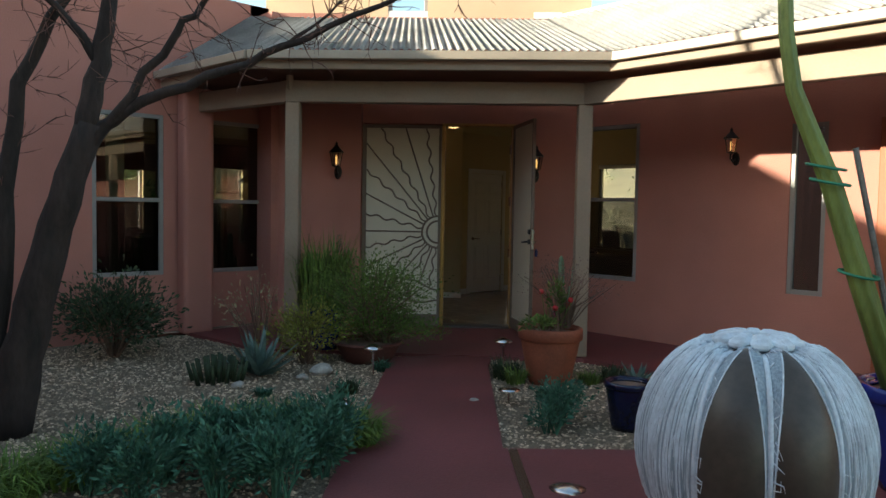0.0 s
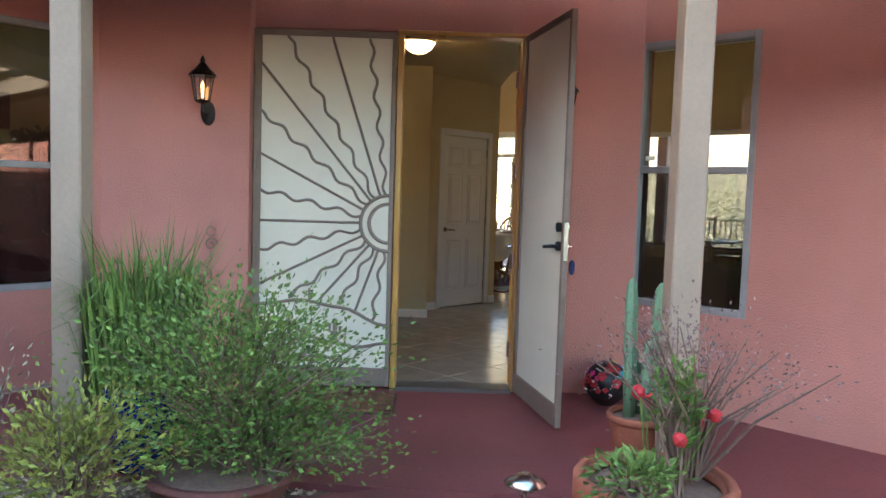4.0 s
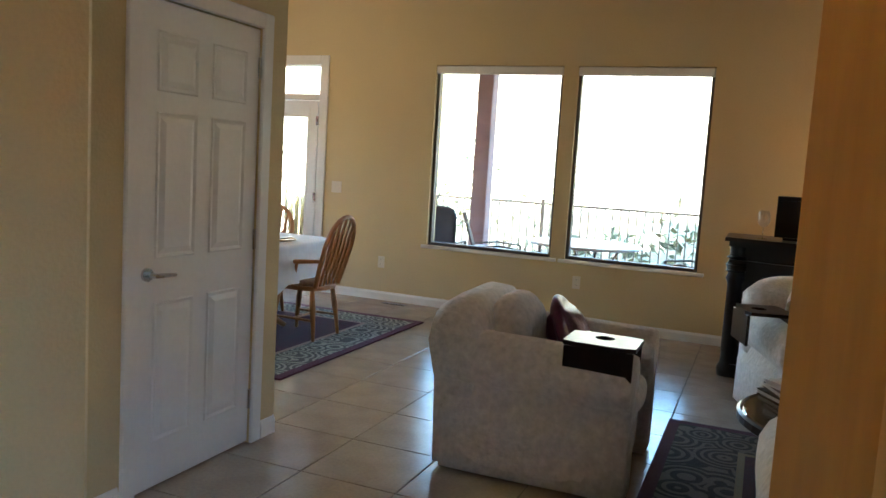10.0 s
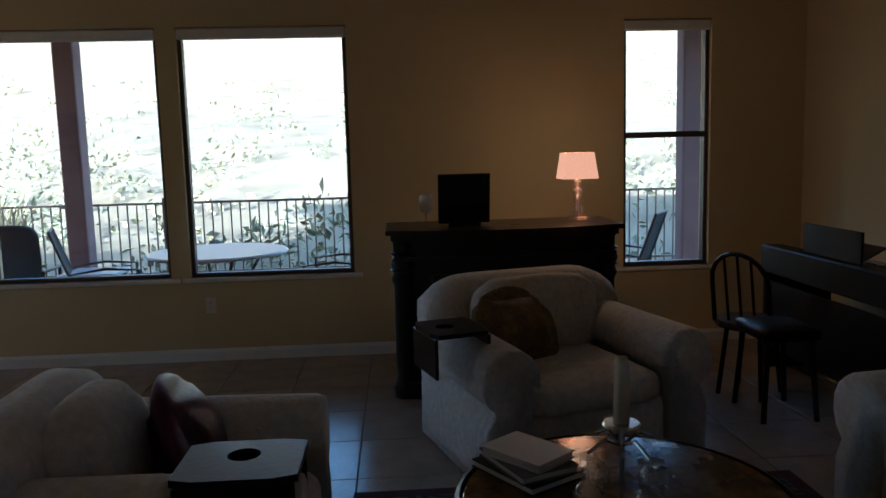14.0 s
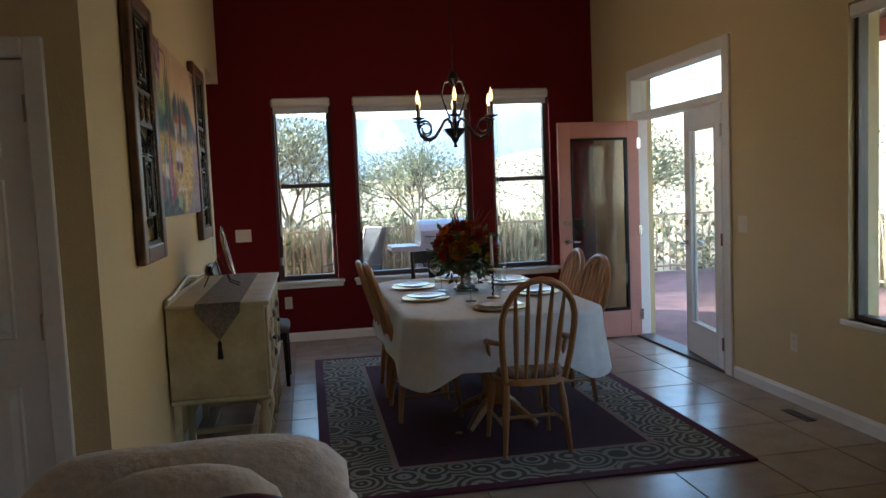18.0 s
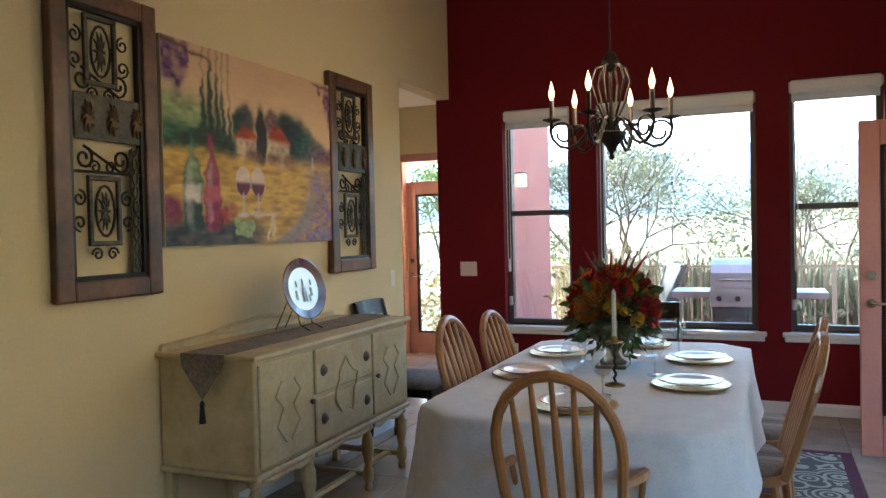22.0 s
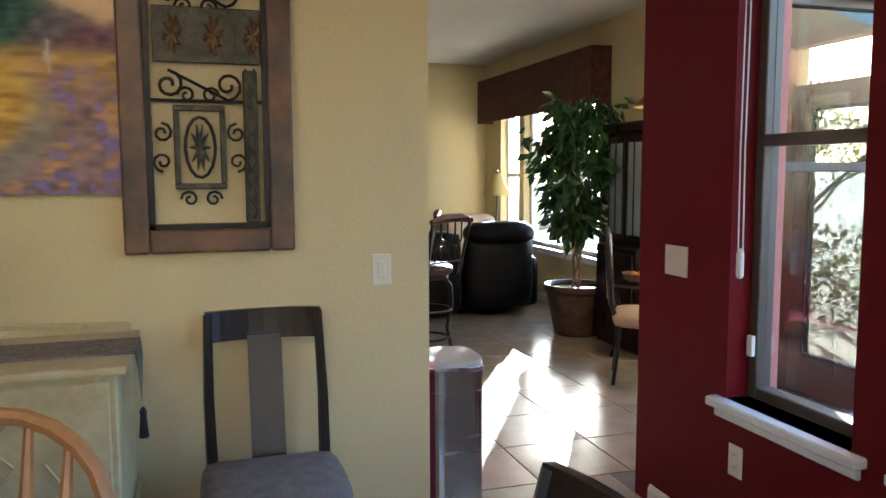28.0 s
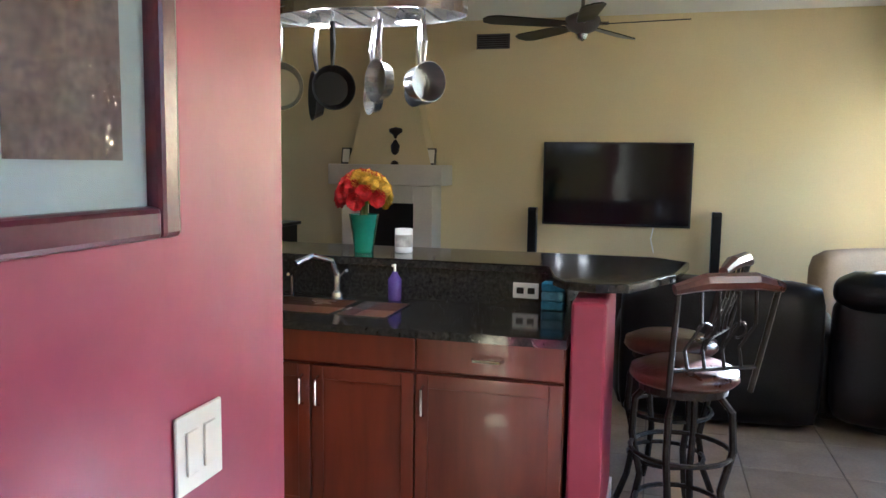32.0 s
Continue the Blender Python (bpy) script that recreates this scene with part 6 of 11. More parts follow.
# centrepiece
vx, vy = TX - 0.02, TY + 0.12
fv = thing("flower_vase", "footed ribbed urn filled with autumn silk flowers", "flower arrangement", (vx, vy, TZ))
URN = mat("antique_green_urn", (0.16, 0.14, 0.08), 0.5, metal=0.2, var=0.25, scale=12, grain=50, bump=0.06)
part("base", bx(-0.075, 0.075, -0.075, 0.075, 0, 0.018, 0.004), URN, fv)
part("foot", turned([(0.062, 0.018), (0.066, 0.03), (0.045, 0.045), (0.030, 0.07), (0.034, 0.10), (0.05, 0.112)], 24), URN, fv, smooth=True)
bm = bmesh.new()
lathe(bm, [(0.045, 0.11), (0.085, 0.13), (0.112, 0.165), (0.112, 0.195), (0.10, 0.21), (0.122, 0.222), (0.126, 0.232), (0.11, 0.235), (0.09, 0.20)], 64, caps="bottom")
for v in bm.verts:
    if 0.12 < v.co.z < 0.205:
        k = 1 + 0.045 * abs(math.sin(8 * math.atan2(v.co.y, v.co.x)))
        v.co.x, v.co.y = v.co.x * k, v.co.y * k
part("urn", bm, URN, fv, "ribbed bowl with a flared rim", smooth=True)
rnd = random.Random(11)


def petal(bm, c, d, side, up, L, w, curl):
    """A cupped petal from c along d, folded up towards the flower's axis by curl."""
    rows = []
    for i in range(4):
        f = i / 3
        p = c + d * L * math.sin(f * (1.2 + 0.3 * curl)) + up * L * curl * (1 - math.cos(f * 1.5))
        ww = w * (0.45, 1.0, 1.05, 0.55)[i]
        rows.append([bm.verts.new(p - side * ww + up * ww * 0.25), bm.verts.new(p), bm.verts.new(p + side * ww + up * ww * 0.25)])
    for a, b in zip(rows, rows[1:]):
        bm.faces.new((a[0], a[1], b[1], b[0]))
        bm.faces.new((a[1], a[2], b[2], b[1]))


def bloom(parent, c, r, m, nm, out=(0, 0, 1), rings=((5, 0.35, 1.5), (6, 0.65, 1.0), (8, 0.9, 0.5)), wide=0.5):
    """A flower that faces along out: rings of (petals, reach, cup)."""
    bm = bmesh.new()
    ax = Vector(out).normalized()
    u = ax.orthogonal().normalized()
    v = ax.cross(u)
    c = Vector(c)
    for j, (n, reach, cup) in enumerate(rings):
        for k in range(n):
            a = 2 * math.pi * (k + 0.5 * (j % 2) + rnd.uniform(-0.12, 0.12)) / n
            d = u * math.cos(a) + v * math.sin(a)
            petal(bm, c - ax * r * (0.15 + 0.2 * j / len(rings)), d, ax.cross(d), ax, r * reach * rnd.uniform(0.9, 1.1), r * reach * wide * rnd.uniform(0.85, 1.1), cup)
    return part(nm, bm, m, parent, smooth=True)


ROSE, PEONY = ((3, 0.25, 2.2), (5, 0.45, 1.6), (6, 0.75, 1.1), (7, 1.0, 0.6)), ((5, 0.30, 2.0), (8, 0.5, 1.5), (9, 0.75, 1.1), (10, 1.0, 0.7), (9, 1.05, 0.3))
MUM = ((8, 0.25, 1.8), (12, 0.45, 1.2), (15, 0.68, 0.8), (18, 0.88, 0.45), (18, 1.0, 0.15))
for k in range(46):
    a, u = k * 2.39996 + 0.5, 1 - 1.32 * (k + 0.5) / 46
    w = math.sqrt(1 - u * u)
    d = Vector((w * math.cos(a), w * math.sin(a), u))
    c = Vector((0, 0, 0.295)) + Vector((d.x * 0.185, d.y * 0.185, d.z * 0.165)) * rnd.uniform(0.88, 1.08)
    q = (k * 7 + k // 5) % 10
    if q in (0, 3, 8):
        bloom(fv, c, rnd.uniform(0.058, 0.075), LEAFR, "red_rose", d, ROSE)
    elif q in (1, 2, 6):
        bloom(fv, c, rnd.uniform(0.042, 0.056), LEAFY, "yellow_mum", d, MUM, 0.20)
    elif q in (4, 7):
        bloom(fv, c, rnd.uniform(0.060, 0.072), LEAFO, "orange_peony", d, PEONY, 0.42)
    elif q == 9:
        bloom(fv, c, 0.026, LEAFY, "yellow_bud", d)
bm = bmesh.new()
leaf_cloud(bm, 520, lambda q: ((lambda d: (Vector((0, 0, 0.27)) + d * q.uniform(0.10, 0.22), d))(Vector((q.gauss(0, 1), q.gauss(0, 1), q.gauss(0.15, 0.75))).normalized())), 0.032, rnd)
tagged(part("greenery", bm, mat("silk_leaf_green", (0.07, 0.13, 0.03), 0.6, var=0.25, scale=6, grain=40, bump=0.03, island=0.5), fv), "dark green silk leaves", "", kind="stuff")
for k in range(11):
    a, l = rnd.uniform(0, 6.28), rnd.uniform(0.10, 0.22)
    tip = Vector((l * math.cos(a), l * math.sin(a), rnd.uniform(0.50, 0.60)))
    part("feather", rod([(0, 0, 0.30), tip * 0.6 + Vector((0, 0, 0.12)), tip], [0.003, 0.010, 0.001], 5), LEAFR if k % 3 else DRYT, fv, "dark red pheasant feather")

# chandelier
chx, chy, chz = 14.05, 12.79, 1.80
cl = thing("chandelier", "wrought iron chandelier with candle bulbs over the table", "chandelier", (chx, chy, chz))
part("bowl_finial", turned([(0.0, -0.02), (0.016, -0.008), (0.008, 0.012), (0.022, 0.03), (0.030, 0.05), (0.062, 0.085), (0.078, 0.115), (0.074, 0.12), (0.02, 0.115)], 18), IRON, cl, smooth=True)
part("column", rod([(0, 0, 0.11), (0, 0, 0.50)], 0.009, 8), IRON, cl)
part("crown", turned([(0.012, 0.42), (0.034, 0.45), (0.045, 0.47), (0.02, 0.52)], 14), IRON, cl)
part("ceiling_canopy", turned([(0.0, ZC - chz - 0.05), (0.06, ZC - chz - 0.04), (0.065, ZC - chz)], 16), IRON, cl)
part("chain", rod([(0, 0, 0.50), (0, 0, ZC - chz - 0.02)], 0.005, 6), IRON, cl)
for k in range(6):
    a = math.pi / 3 * k + 0.35
    c, s = math.cos(a), math.sin(a)

    def rp(r, z):
        return (r * c, r * s, z)

    part("arm", rod([rp(0.022, 0.11), rp(0.030, 0.165), rp(0.055, 0.19), rp(0.085, 0.175), rp(0.125, 0.115), rp(0.165, 0.065), rp(0.21, 0.045), rp(0.255, 0.055), rp(0.29, 0.09), rp(0.303, 0.135), rp(0.295, 0.18)], 0.0085, 7), IRON, cl)
    part("scroll", rod([rp(0.240 + (0.062 - 0.0022 * i) * math.cos(radians(20 + 22 * i)), 0.118 + (0.062 - 0.0022 * i) * math.sin(radians(20 + 22 * i))) for i in range(17)], 0.0065, 6), IRON, cl)
    part("brace", rod([rp(0.02, 0.46), rp(0.075, 0.44), rp(0.10, 0.37), rp(0.07, 0.27), rp(0.035, 0.19)], 0.006, 6), IRON, cl)
    part("drip_pan", turned([(0.01, 0.175), (0.048, 0.187), (0.046, 0.192), (0.014, 0.194)], 14, rp(0.295, 0)), IRON, cl)
    part("candle_sleeve", turned([(0.0115, 0.19), (0.0115, 0.285)], 10, rp(0.295, 0)), BRONZE, cl)
    part("bulb", turned([(0.006, 0.285), (0.014, 0.31), (0.015, 0.325), (0.007, 0.358), (0.0, 0.385)], 10, rp(0.295, 0)), FLAME, cl, "lit flame-shaped bulb", smooth=True)
point_lamp("chandelier_light", (chx, chy, chz + 0.45), 2.0, (1.0, 0.66, 0.36), 0.25)

# sideboard
SB = thing("sideboard", "distressed cream antique sideboard on turned legs", "sideboard", (XW + 0.012, 12.38, 0), 90)
# local: x along the wall, y out from wall is negative
w, d0, d1_ = 0.76, 0.0, -0.52
part("body", bx(-w, w, d1_, d0, 0.40, 0.90, 0.006), ANTIQ, SB)
part("top", bx(-w - 0.03, w + 0.03, d1_ - 0.03, d0, 0.90, 0.925, 0.008, 2), ANTIQ, SB)
part("lower_moulding", bx(-w - 0.015, w + 0.015, d1_ - 0.015, d0, 0.375, 0.40, 0.006), ANTIQ, SB)
part("gallery_rail", slab([(-w, 0.0), (-w, -0.02), (w, -0.02), (w, 0.0)], 0.925, 0.95, 0.004), ANTIQ, SB)
part("gallery_crest", rod([(-0.75, -0.012, 0.945), (-0.45, -0.012, 0.955), (-0.20, -0.012, 0.985), (0, -0.012, 1.0), (0.20, -0.012, 0.985), (0.45, -0.012, 0.955), (0.75, -0.012, 0.945)], 0.014, 6), ANTIQ, SB)
for x0, x1 in ((-0.74, -0.31), (0.31, 0.74)):
    dd = part("cupboard_door", bx(x0, x1, d1_ - 0.015, d1_ - 0.001, 0.42, 0.88, 0.005), ANTIQ, SB)
    part("knob", turned([(0.006, 0), (0.014, 0.012), (0.012, 0.022), (0, 0.024)], 10), BRONZE, dd).matrix_basis = pose(x1 - 0.03 if x0 < 0 else x0 + 0.03, d1_ - 0.015, 0.64, 90, 0, 0)
    mx = (x0 + x1) / 2
    part("applied_moulding", rod([(mx - 0.05, d1_ - 0.017, 0.78), (mx - 0.10, d1_ - 0.017, 0.72), (mx - 0.04, d1_ - 0.017, 0.66), (mx - 0.09, d1_ - 0.017, 0.58), (mx - 0.02, d1_ - 0.017, 0.50)], 0.006, 6), ANTIQ, dd)
    part("applied_moulding", rod([(mx + 0.05, d1_ - 0.017, 0.78), (mx + 0.10, d1_ - 0.017, 0.72), (mx + 0.04, d1_ - 0.017, 0.66), (mx + 0.09, d1_ - 0.017, 0.58), (mx + 0.02, d1_ - 0.017, 0.50)], 0.006, 6), ANTIQ, dd)
for z0, z1_ in ((0.66, 0.88), (0.42, 0.64)):
    dd = part("drawer", bx(-0.29, 0.29, d1_ - 0.018, d1_ - 0.001, z0, z1_, 0.006), ANTIQ, SB)
    for x in (-0.22, 0.22):
        part("rosette_pull", turned([(0.004, 0.018), (0.014, 0.016), (0.028, 0.004), (0.03, 0.0)], 14), BRONZE, dd).matrix_basis = pose(x, d1_ - 0.018, (z0 + z1_) / 2, 90, 0, 0)
part("applied_wreath", rod([(0.10 * math.cos(t * 0.4) * (1 + 0.25 * math.sin(t * 1.6)), d1_ - 0.021, 0.65 + 0.13 * math.sin(t * 0.4) * (1 + 0.2 * math.sin(t * 2))) for t in range(16)], 0.006, 6, True), ANTIQ, SB)
for x in (-0.73, -0.30, 0.30, 0.73):
    part("leg", turned([(0.030, 0.375), (0.034, 0.35), (0.018, 0.33), (0.032, 0.29), (0.034, 0.22), (0.018, 0.14), (0.030, 0.11), (0.030, 0.06), (0.016, 0.04), (0.026, 0.02), (0.02, 0)], 12, (x, d1_ + 0.03, 0)), ANTIQ, SB, smooth=True)
    part("back_leg", bx(x - 0.022, x + 0.022, -0.05, -0.01, 0, 0.375, 0.003), ANTIQ, SB)
    part("cross_stretcher", bx(x - 0.016, x + 0.016, d1_ + 0.04, -0.05, 0.075, 0.105, 0.003), ANTIQ, SB)
part("front_stretcher", bx(-0.72, 0.72, d1_ + 0.10, d1_ + 0.14, 0.08, 0.10, 0.003), ANTIQ, SB)
for x0, x1 in ((-0.70, -0.33), (-0.27, 0.27), (0.33, 0.70)):
    part("apron", rod([(x0, d1_ + 0.01, 0.36), (x0 + (x1 - x0) * 0.2, d1_ + 0.01, 0.345), (x0 + (x1 - x0) * 0.5, d1_ + 0.01, 0.365), (x0 + (x1 - x0) * 0.8, d1_ + 0.01, 0.345), (x1, d1_ + 0.01, 0.36)], 0.016, 6), ANTIQ, SB)
RUNM = mat("tapestry_runner", (0.16, 0.16, 0.11), 0.9, var=0.45, scale=14, grain=60, bump=0.08, col2=(0.30, 0.22, 0.20))
rn = thing("table_runner", "grey green tapestry runner with tasselled ends on the sideboard", "table runner", (XW + 0.012, 12.38, 0.926), 90)
part("cloth", bx(-0.80, 0.80, -0.40, -0.16, 0.0, 0.004), RUNM, rn)
for s in (-1, 1):
    bm = bmesh.new()
    xs = s * 0.80
    v = [bm.verts.new(p) for p in ((xs, -0.40, 0.004), (xs, -0.16, 0.004), (s * 0.806, -0.165, -0.05), (s * 0.806, -0.28, -0.20), (s * 0.806, -0.395, -0.05))]
    bm.faces.new(v)
    bmesh.ops.solidify(bm, geom=bm.faces[:], thickness=0.004)
    part("hanging_point", bm, RUNM, rn)
    part("tassel", turned([(0.004, 0.0), (0.012, -0.015), (0.010, -0.03), (0.016, -0.10), (0.0, -0.10)][::-1], 10, (s * 0.808, -0.28, -0.20)), BLACK, rn, "black tassel")
# display plate on its stand
pt = thing("display_plate", "oval painted platter with a maroon rim on a wire stand", "decorative plate", (XW + 0.21, 12.43, 0.931), 94)
disc = [((0.0, 0.004), (0.115, 0.004), (0.12, 0.012)), ((0.12, 0.012), (0.165, 0.022), (0.168, 0.026), (0.163, 0.028), (0.12, 0.018))]
tilt = pose(0, -0.045, 0.215, 78, 0, 0)
part("well", turned([(0.0, 0.0), (0.12, 0.006), (0.12, 0.014), (0.0, 0.010)], 32, squash=(1.34, 1.0)), CHINA, pt).matrix_basis = tilt
part("rim", turned([(0.118, 0.004), (0.166, 0.020), (0.168, 0.026), (0.163, 0.027), (0.118, 0.0155)], 32, squash=(1.34, 1.0), caps="ring"), mat("maroon_glaze", (0.10, 0.012, 0.014), 0.15, var=0.15, bump=0.01), pt, "maroon glazed rim").matrix_basis = tilt
bm = bmesh.new()
lathe(bm, [(0.022, -0.07), (0.026, -0.02), (0.010, 0.01), (0.008, 0.055)], 10, (0, 0, 0), (1, 0.15))
for x, z, s in ((-0.08, -0.03, 1), (0.075, -0.02, 1), (-0.07, 0.03, 0.7), (0.085, 0.03, 0.7), (0.05, -0.055, 0.8)):
    box(bm, x - 0.012 * s, x + 0.012 * s, -0.002, 0.002, z - 0.025 * s, z + 0.025 * s, 0.002)
o = part("painted_bottle", bm, mat("dark_glaze_painting", (0.03, 0.035, 0.03), 0.2, var=0.3, bump=0), pt, "painted wine bottle and olive sprigs")
o.matrix_basis = tilt @ pose(0, 0, 0.0145, -90, 0, 0)
for s in (-1, 1):
    part("stand_wire", rod([(s * 0.07, -0.13, 0.0), (s * 0.065, -0.07, 0.03), (s * 0.05, -0.01, 0.20), (s * 0.05, 0.09, 0.0)], 0.0035, 6), IRON, pt)
part("stand_wire", rod([(-0.068, -0.075, 0.025), (0.068, -0.075, 0.025)], 0.0035, 6), IRON, pt)


def iron_panel(y0, y1):
    """Burnished wood frame round an iron scroll grille; hangs on the gallery wall."""
    W, H = y1 - y0, 1.29
    th = thing("wall_panel", "brown wooden framed panel of iron scrollwork", "wall decoration", (XW + 0.004, y0, 1.19), 90, group="iron scroll panels")
    f = 0.085
    for nm, a in (("frame_side", (0, f, 0, H)), ("frame_side", (W - f, W, 0, H)), ("frame_rail", (f, W - f, H - f, H)), ("frame_rail", (f, W - f, 0, f))):
        part(nm, bx(a[0], a[1], -0.045, 0, a[2], a[3], 0.010, 2), FRAMEW, th)
    for nm, a in (("inner_lip", (f, f + 0.018, f, H - f)), ("inner_lip", (W - f - 0.018, W - f, f, H - f)), ("inner_lip", (f, W - f, f, f + 0.018)), ("inner_lip", (f, W - f, H - f - 0.018, H - f))):
        part(nm, bx(a[0], a[1], -0.032, -0.002, a[2], a[3]), BLACK, th)
    y = -0.026
    PEW = bpy.data.materials.get("verdigris_pewter") or mat("verdigris_pewter", (0.09, 0.085, 0.06), 0.5, metal=0.5, var=0.3, scale=20, grain=60, bump=0.1)
    part("rosette_plate", bx(f + 0.03, W - f - 0.02, y - 0.004, y + 0.004, 0.66, 0.85, 0.003), PEW, th, "pewter band with three rosettes")
    for k in range(3):
        cx_ = f + 0.095 + k * (W - 2 * f - 0.14) / 2
        bm = bmesh.new()
        for j in range(8):
            a = j * math.pi / 4
            tube(bm, [(cx_, y - 0.008, 0.755), (cx_ + 0.022 * math.cos(a), y - 0.012, 0.755 + 0.045 * math.sin(a)), (cx_ + 0.034 * math.cos(a + 0.3), y - 0.006, 0.755 + 0.072 * math.sin(a + 0.3))], [0.012, 0.009, 0.002], 5)
        part("rosette", bm, bpy.data.materials.get("dull_old_gold") or mat("dull_old_gold", (0.17, 0.095, 0.03), 0.55, metal=0.3, var=0.25, scale=20, grain=60, bump=0.06), th)
    for zc in (0.37, 1.03):
        a0, a1 = W * 0.30, W * 0.60
        for q in ((a0, a1, zc - 0.145, zc - 0.125), (a0, a1, zc + 0.125, zc + 0.145), (a0, a0 + 0.02, zc - 0.125, zc + 0.125), (a1 - 0.02, a1, zc - 0.125, zc + 0.125)):
            part("small_frame", bx(q[0], q[1], y - 0.012, y + 0.006, q[2], q[3], 0.003), PEW, th)
        mx = (a0 + a1) / 2
        part("oval", rod([(mx + 0.05 * math.cos(t * 0.4), y - 0.006, zc + 0.105 * math.sin(t * 0.4)) for t in range(16)], 0.006, 6, True), IRON, th)
        bm = bmesh.new()
        for j in range(10):
            a = j * math.pi / 5
            tube(bm, [(mx, y, zc), (mx + 0.02 * math.cos(a), y - 0.006, zc + 0.05 * math.sin(a)), (mx + 0.036 * math.cos(a), y, zc + 0.085 * math.sin(a))], [0.010, 0.007, 0.002], 5)
        part("palmette", bm, PEW, th)
        for sx in (-1, 1):
            for sz in (-1, 1):
                part("scroll", rod(scroll(mx + sx * 0.125, zc + sz * 0.05, 0.035, 1.3, 90 * sz, sx, 12, y), 0.005, 5), IRON, th)
                part("scroll", rod(scroll(mx + sx * 0.04, zc + sz * 0.18, 0.03, 1.3, 0, sx * 1, 12, y), 0.005, 5), IRON, th)
    for zc in (0.585, 0.905):
        part("s_scroll", rod(scroll(W * 0.28, zc, 0.05, 1.3, 90, -1, 14, y)[::-1] + scroll(W * 0.62, zc, 0.05, 1.3, -90, 1, 14, y), 0.006, 6), IRON, th)
    part("cross_bar", rod([(f, y, 0.53), (W - f, y, 0.53)], 0.006, 6), IRON, th)
    part("braid_strip", bx(W - f - 0.085, W - f - 0.035, y - 0.006, y + 0.004, f + 0.02, 0.64, 0.004), PEW, th, "braided pewter strip")
    bm = bmesh.new()
    for s in (-1, 1):
        tube(bm, [(W - f - 0.06 + s * 0.016 * math.sin(k * 0.8), y - 0.010, f + 0.03 + 0.53 * k / 34) for k in range(35)], 0.005, 5)
    part("braid", bm, PEW, th)
    return th


iron_panel(11.06, 11.63)
iron_panel(13.13, 13.71)

# vineyard painting, built of flat painted shapes
VW, VH, VZ = 13.16 - 11.66, 0.98, 1.40


def lattice_noise(u, v, seed, cells=8.0):
    """Smooth noise from -1 to 1 over arrays of u and v."""
    g = np.random.default_rng(seed).uniform(-1, 1, (64, 64))
    x, y = u * cells + 64, v * cells + 64
    i, j = np.floor(x).astype(int), np.floor(y).astype(int)
    fx, fy = x - i, y - j
    fx, fy = fx * fx * (3 - 2 * fx), fy * fy * (3 - 2 * fy)
    a, b = g[i % 64, j % 64], g[(i + 1) % 64, j % 64]
    c, d = g[i % 64, (j + 1) % 64], g[(i + 1) % 64, (j + 1) % 64]
    return (a * (1 - fx) + b * fx) * (1 - fy) + (c * (1 - fx) + d * fx) * fy


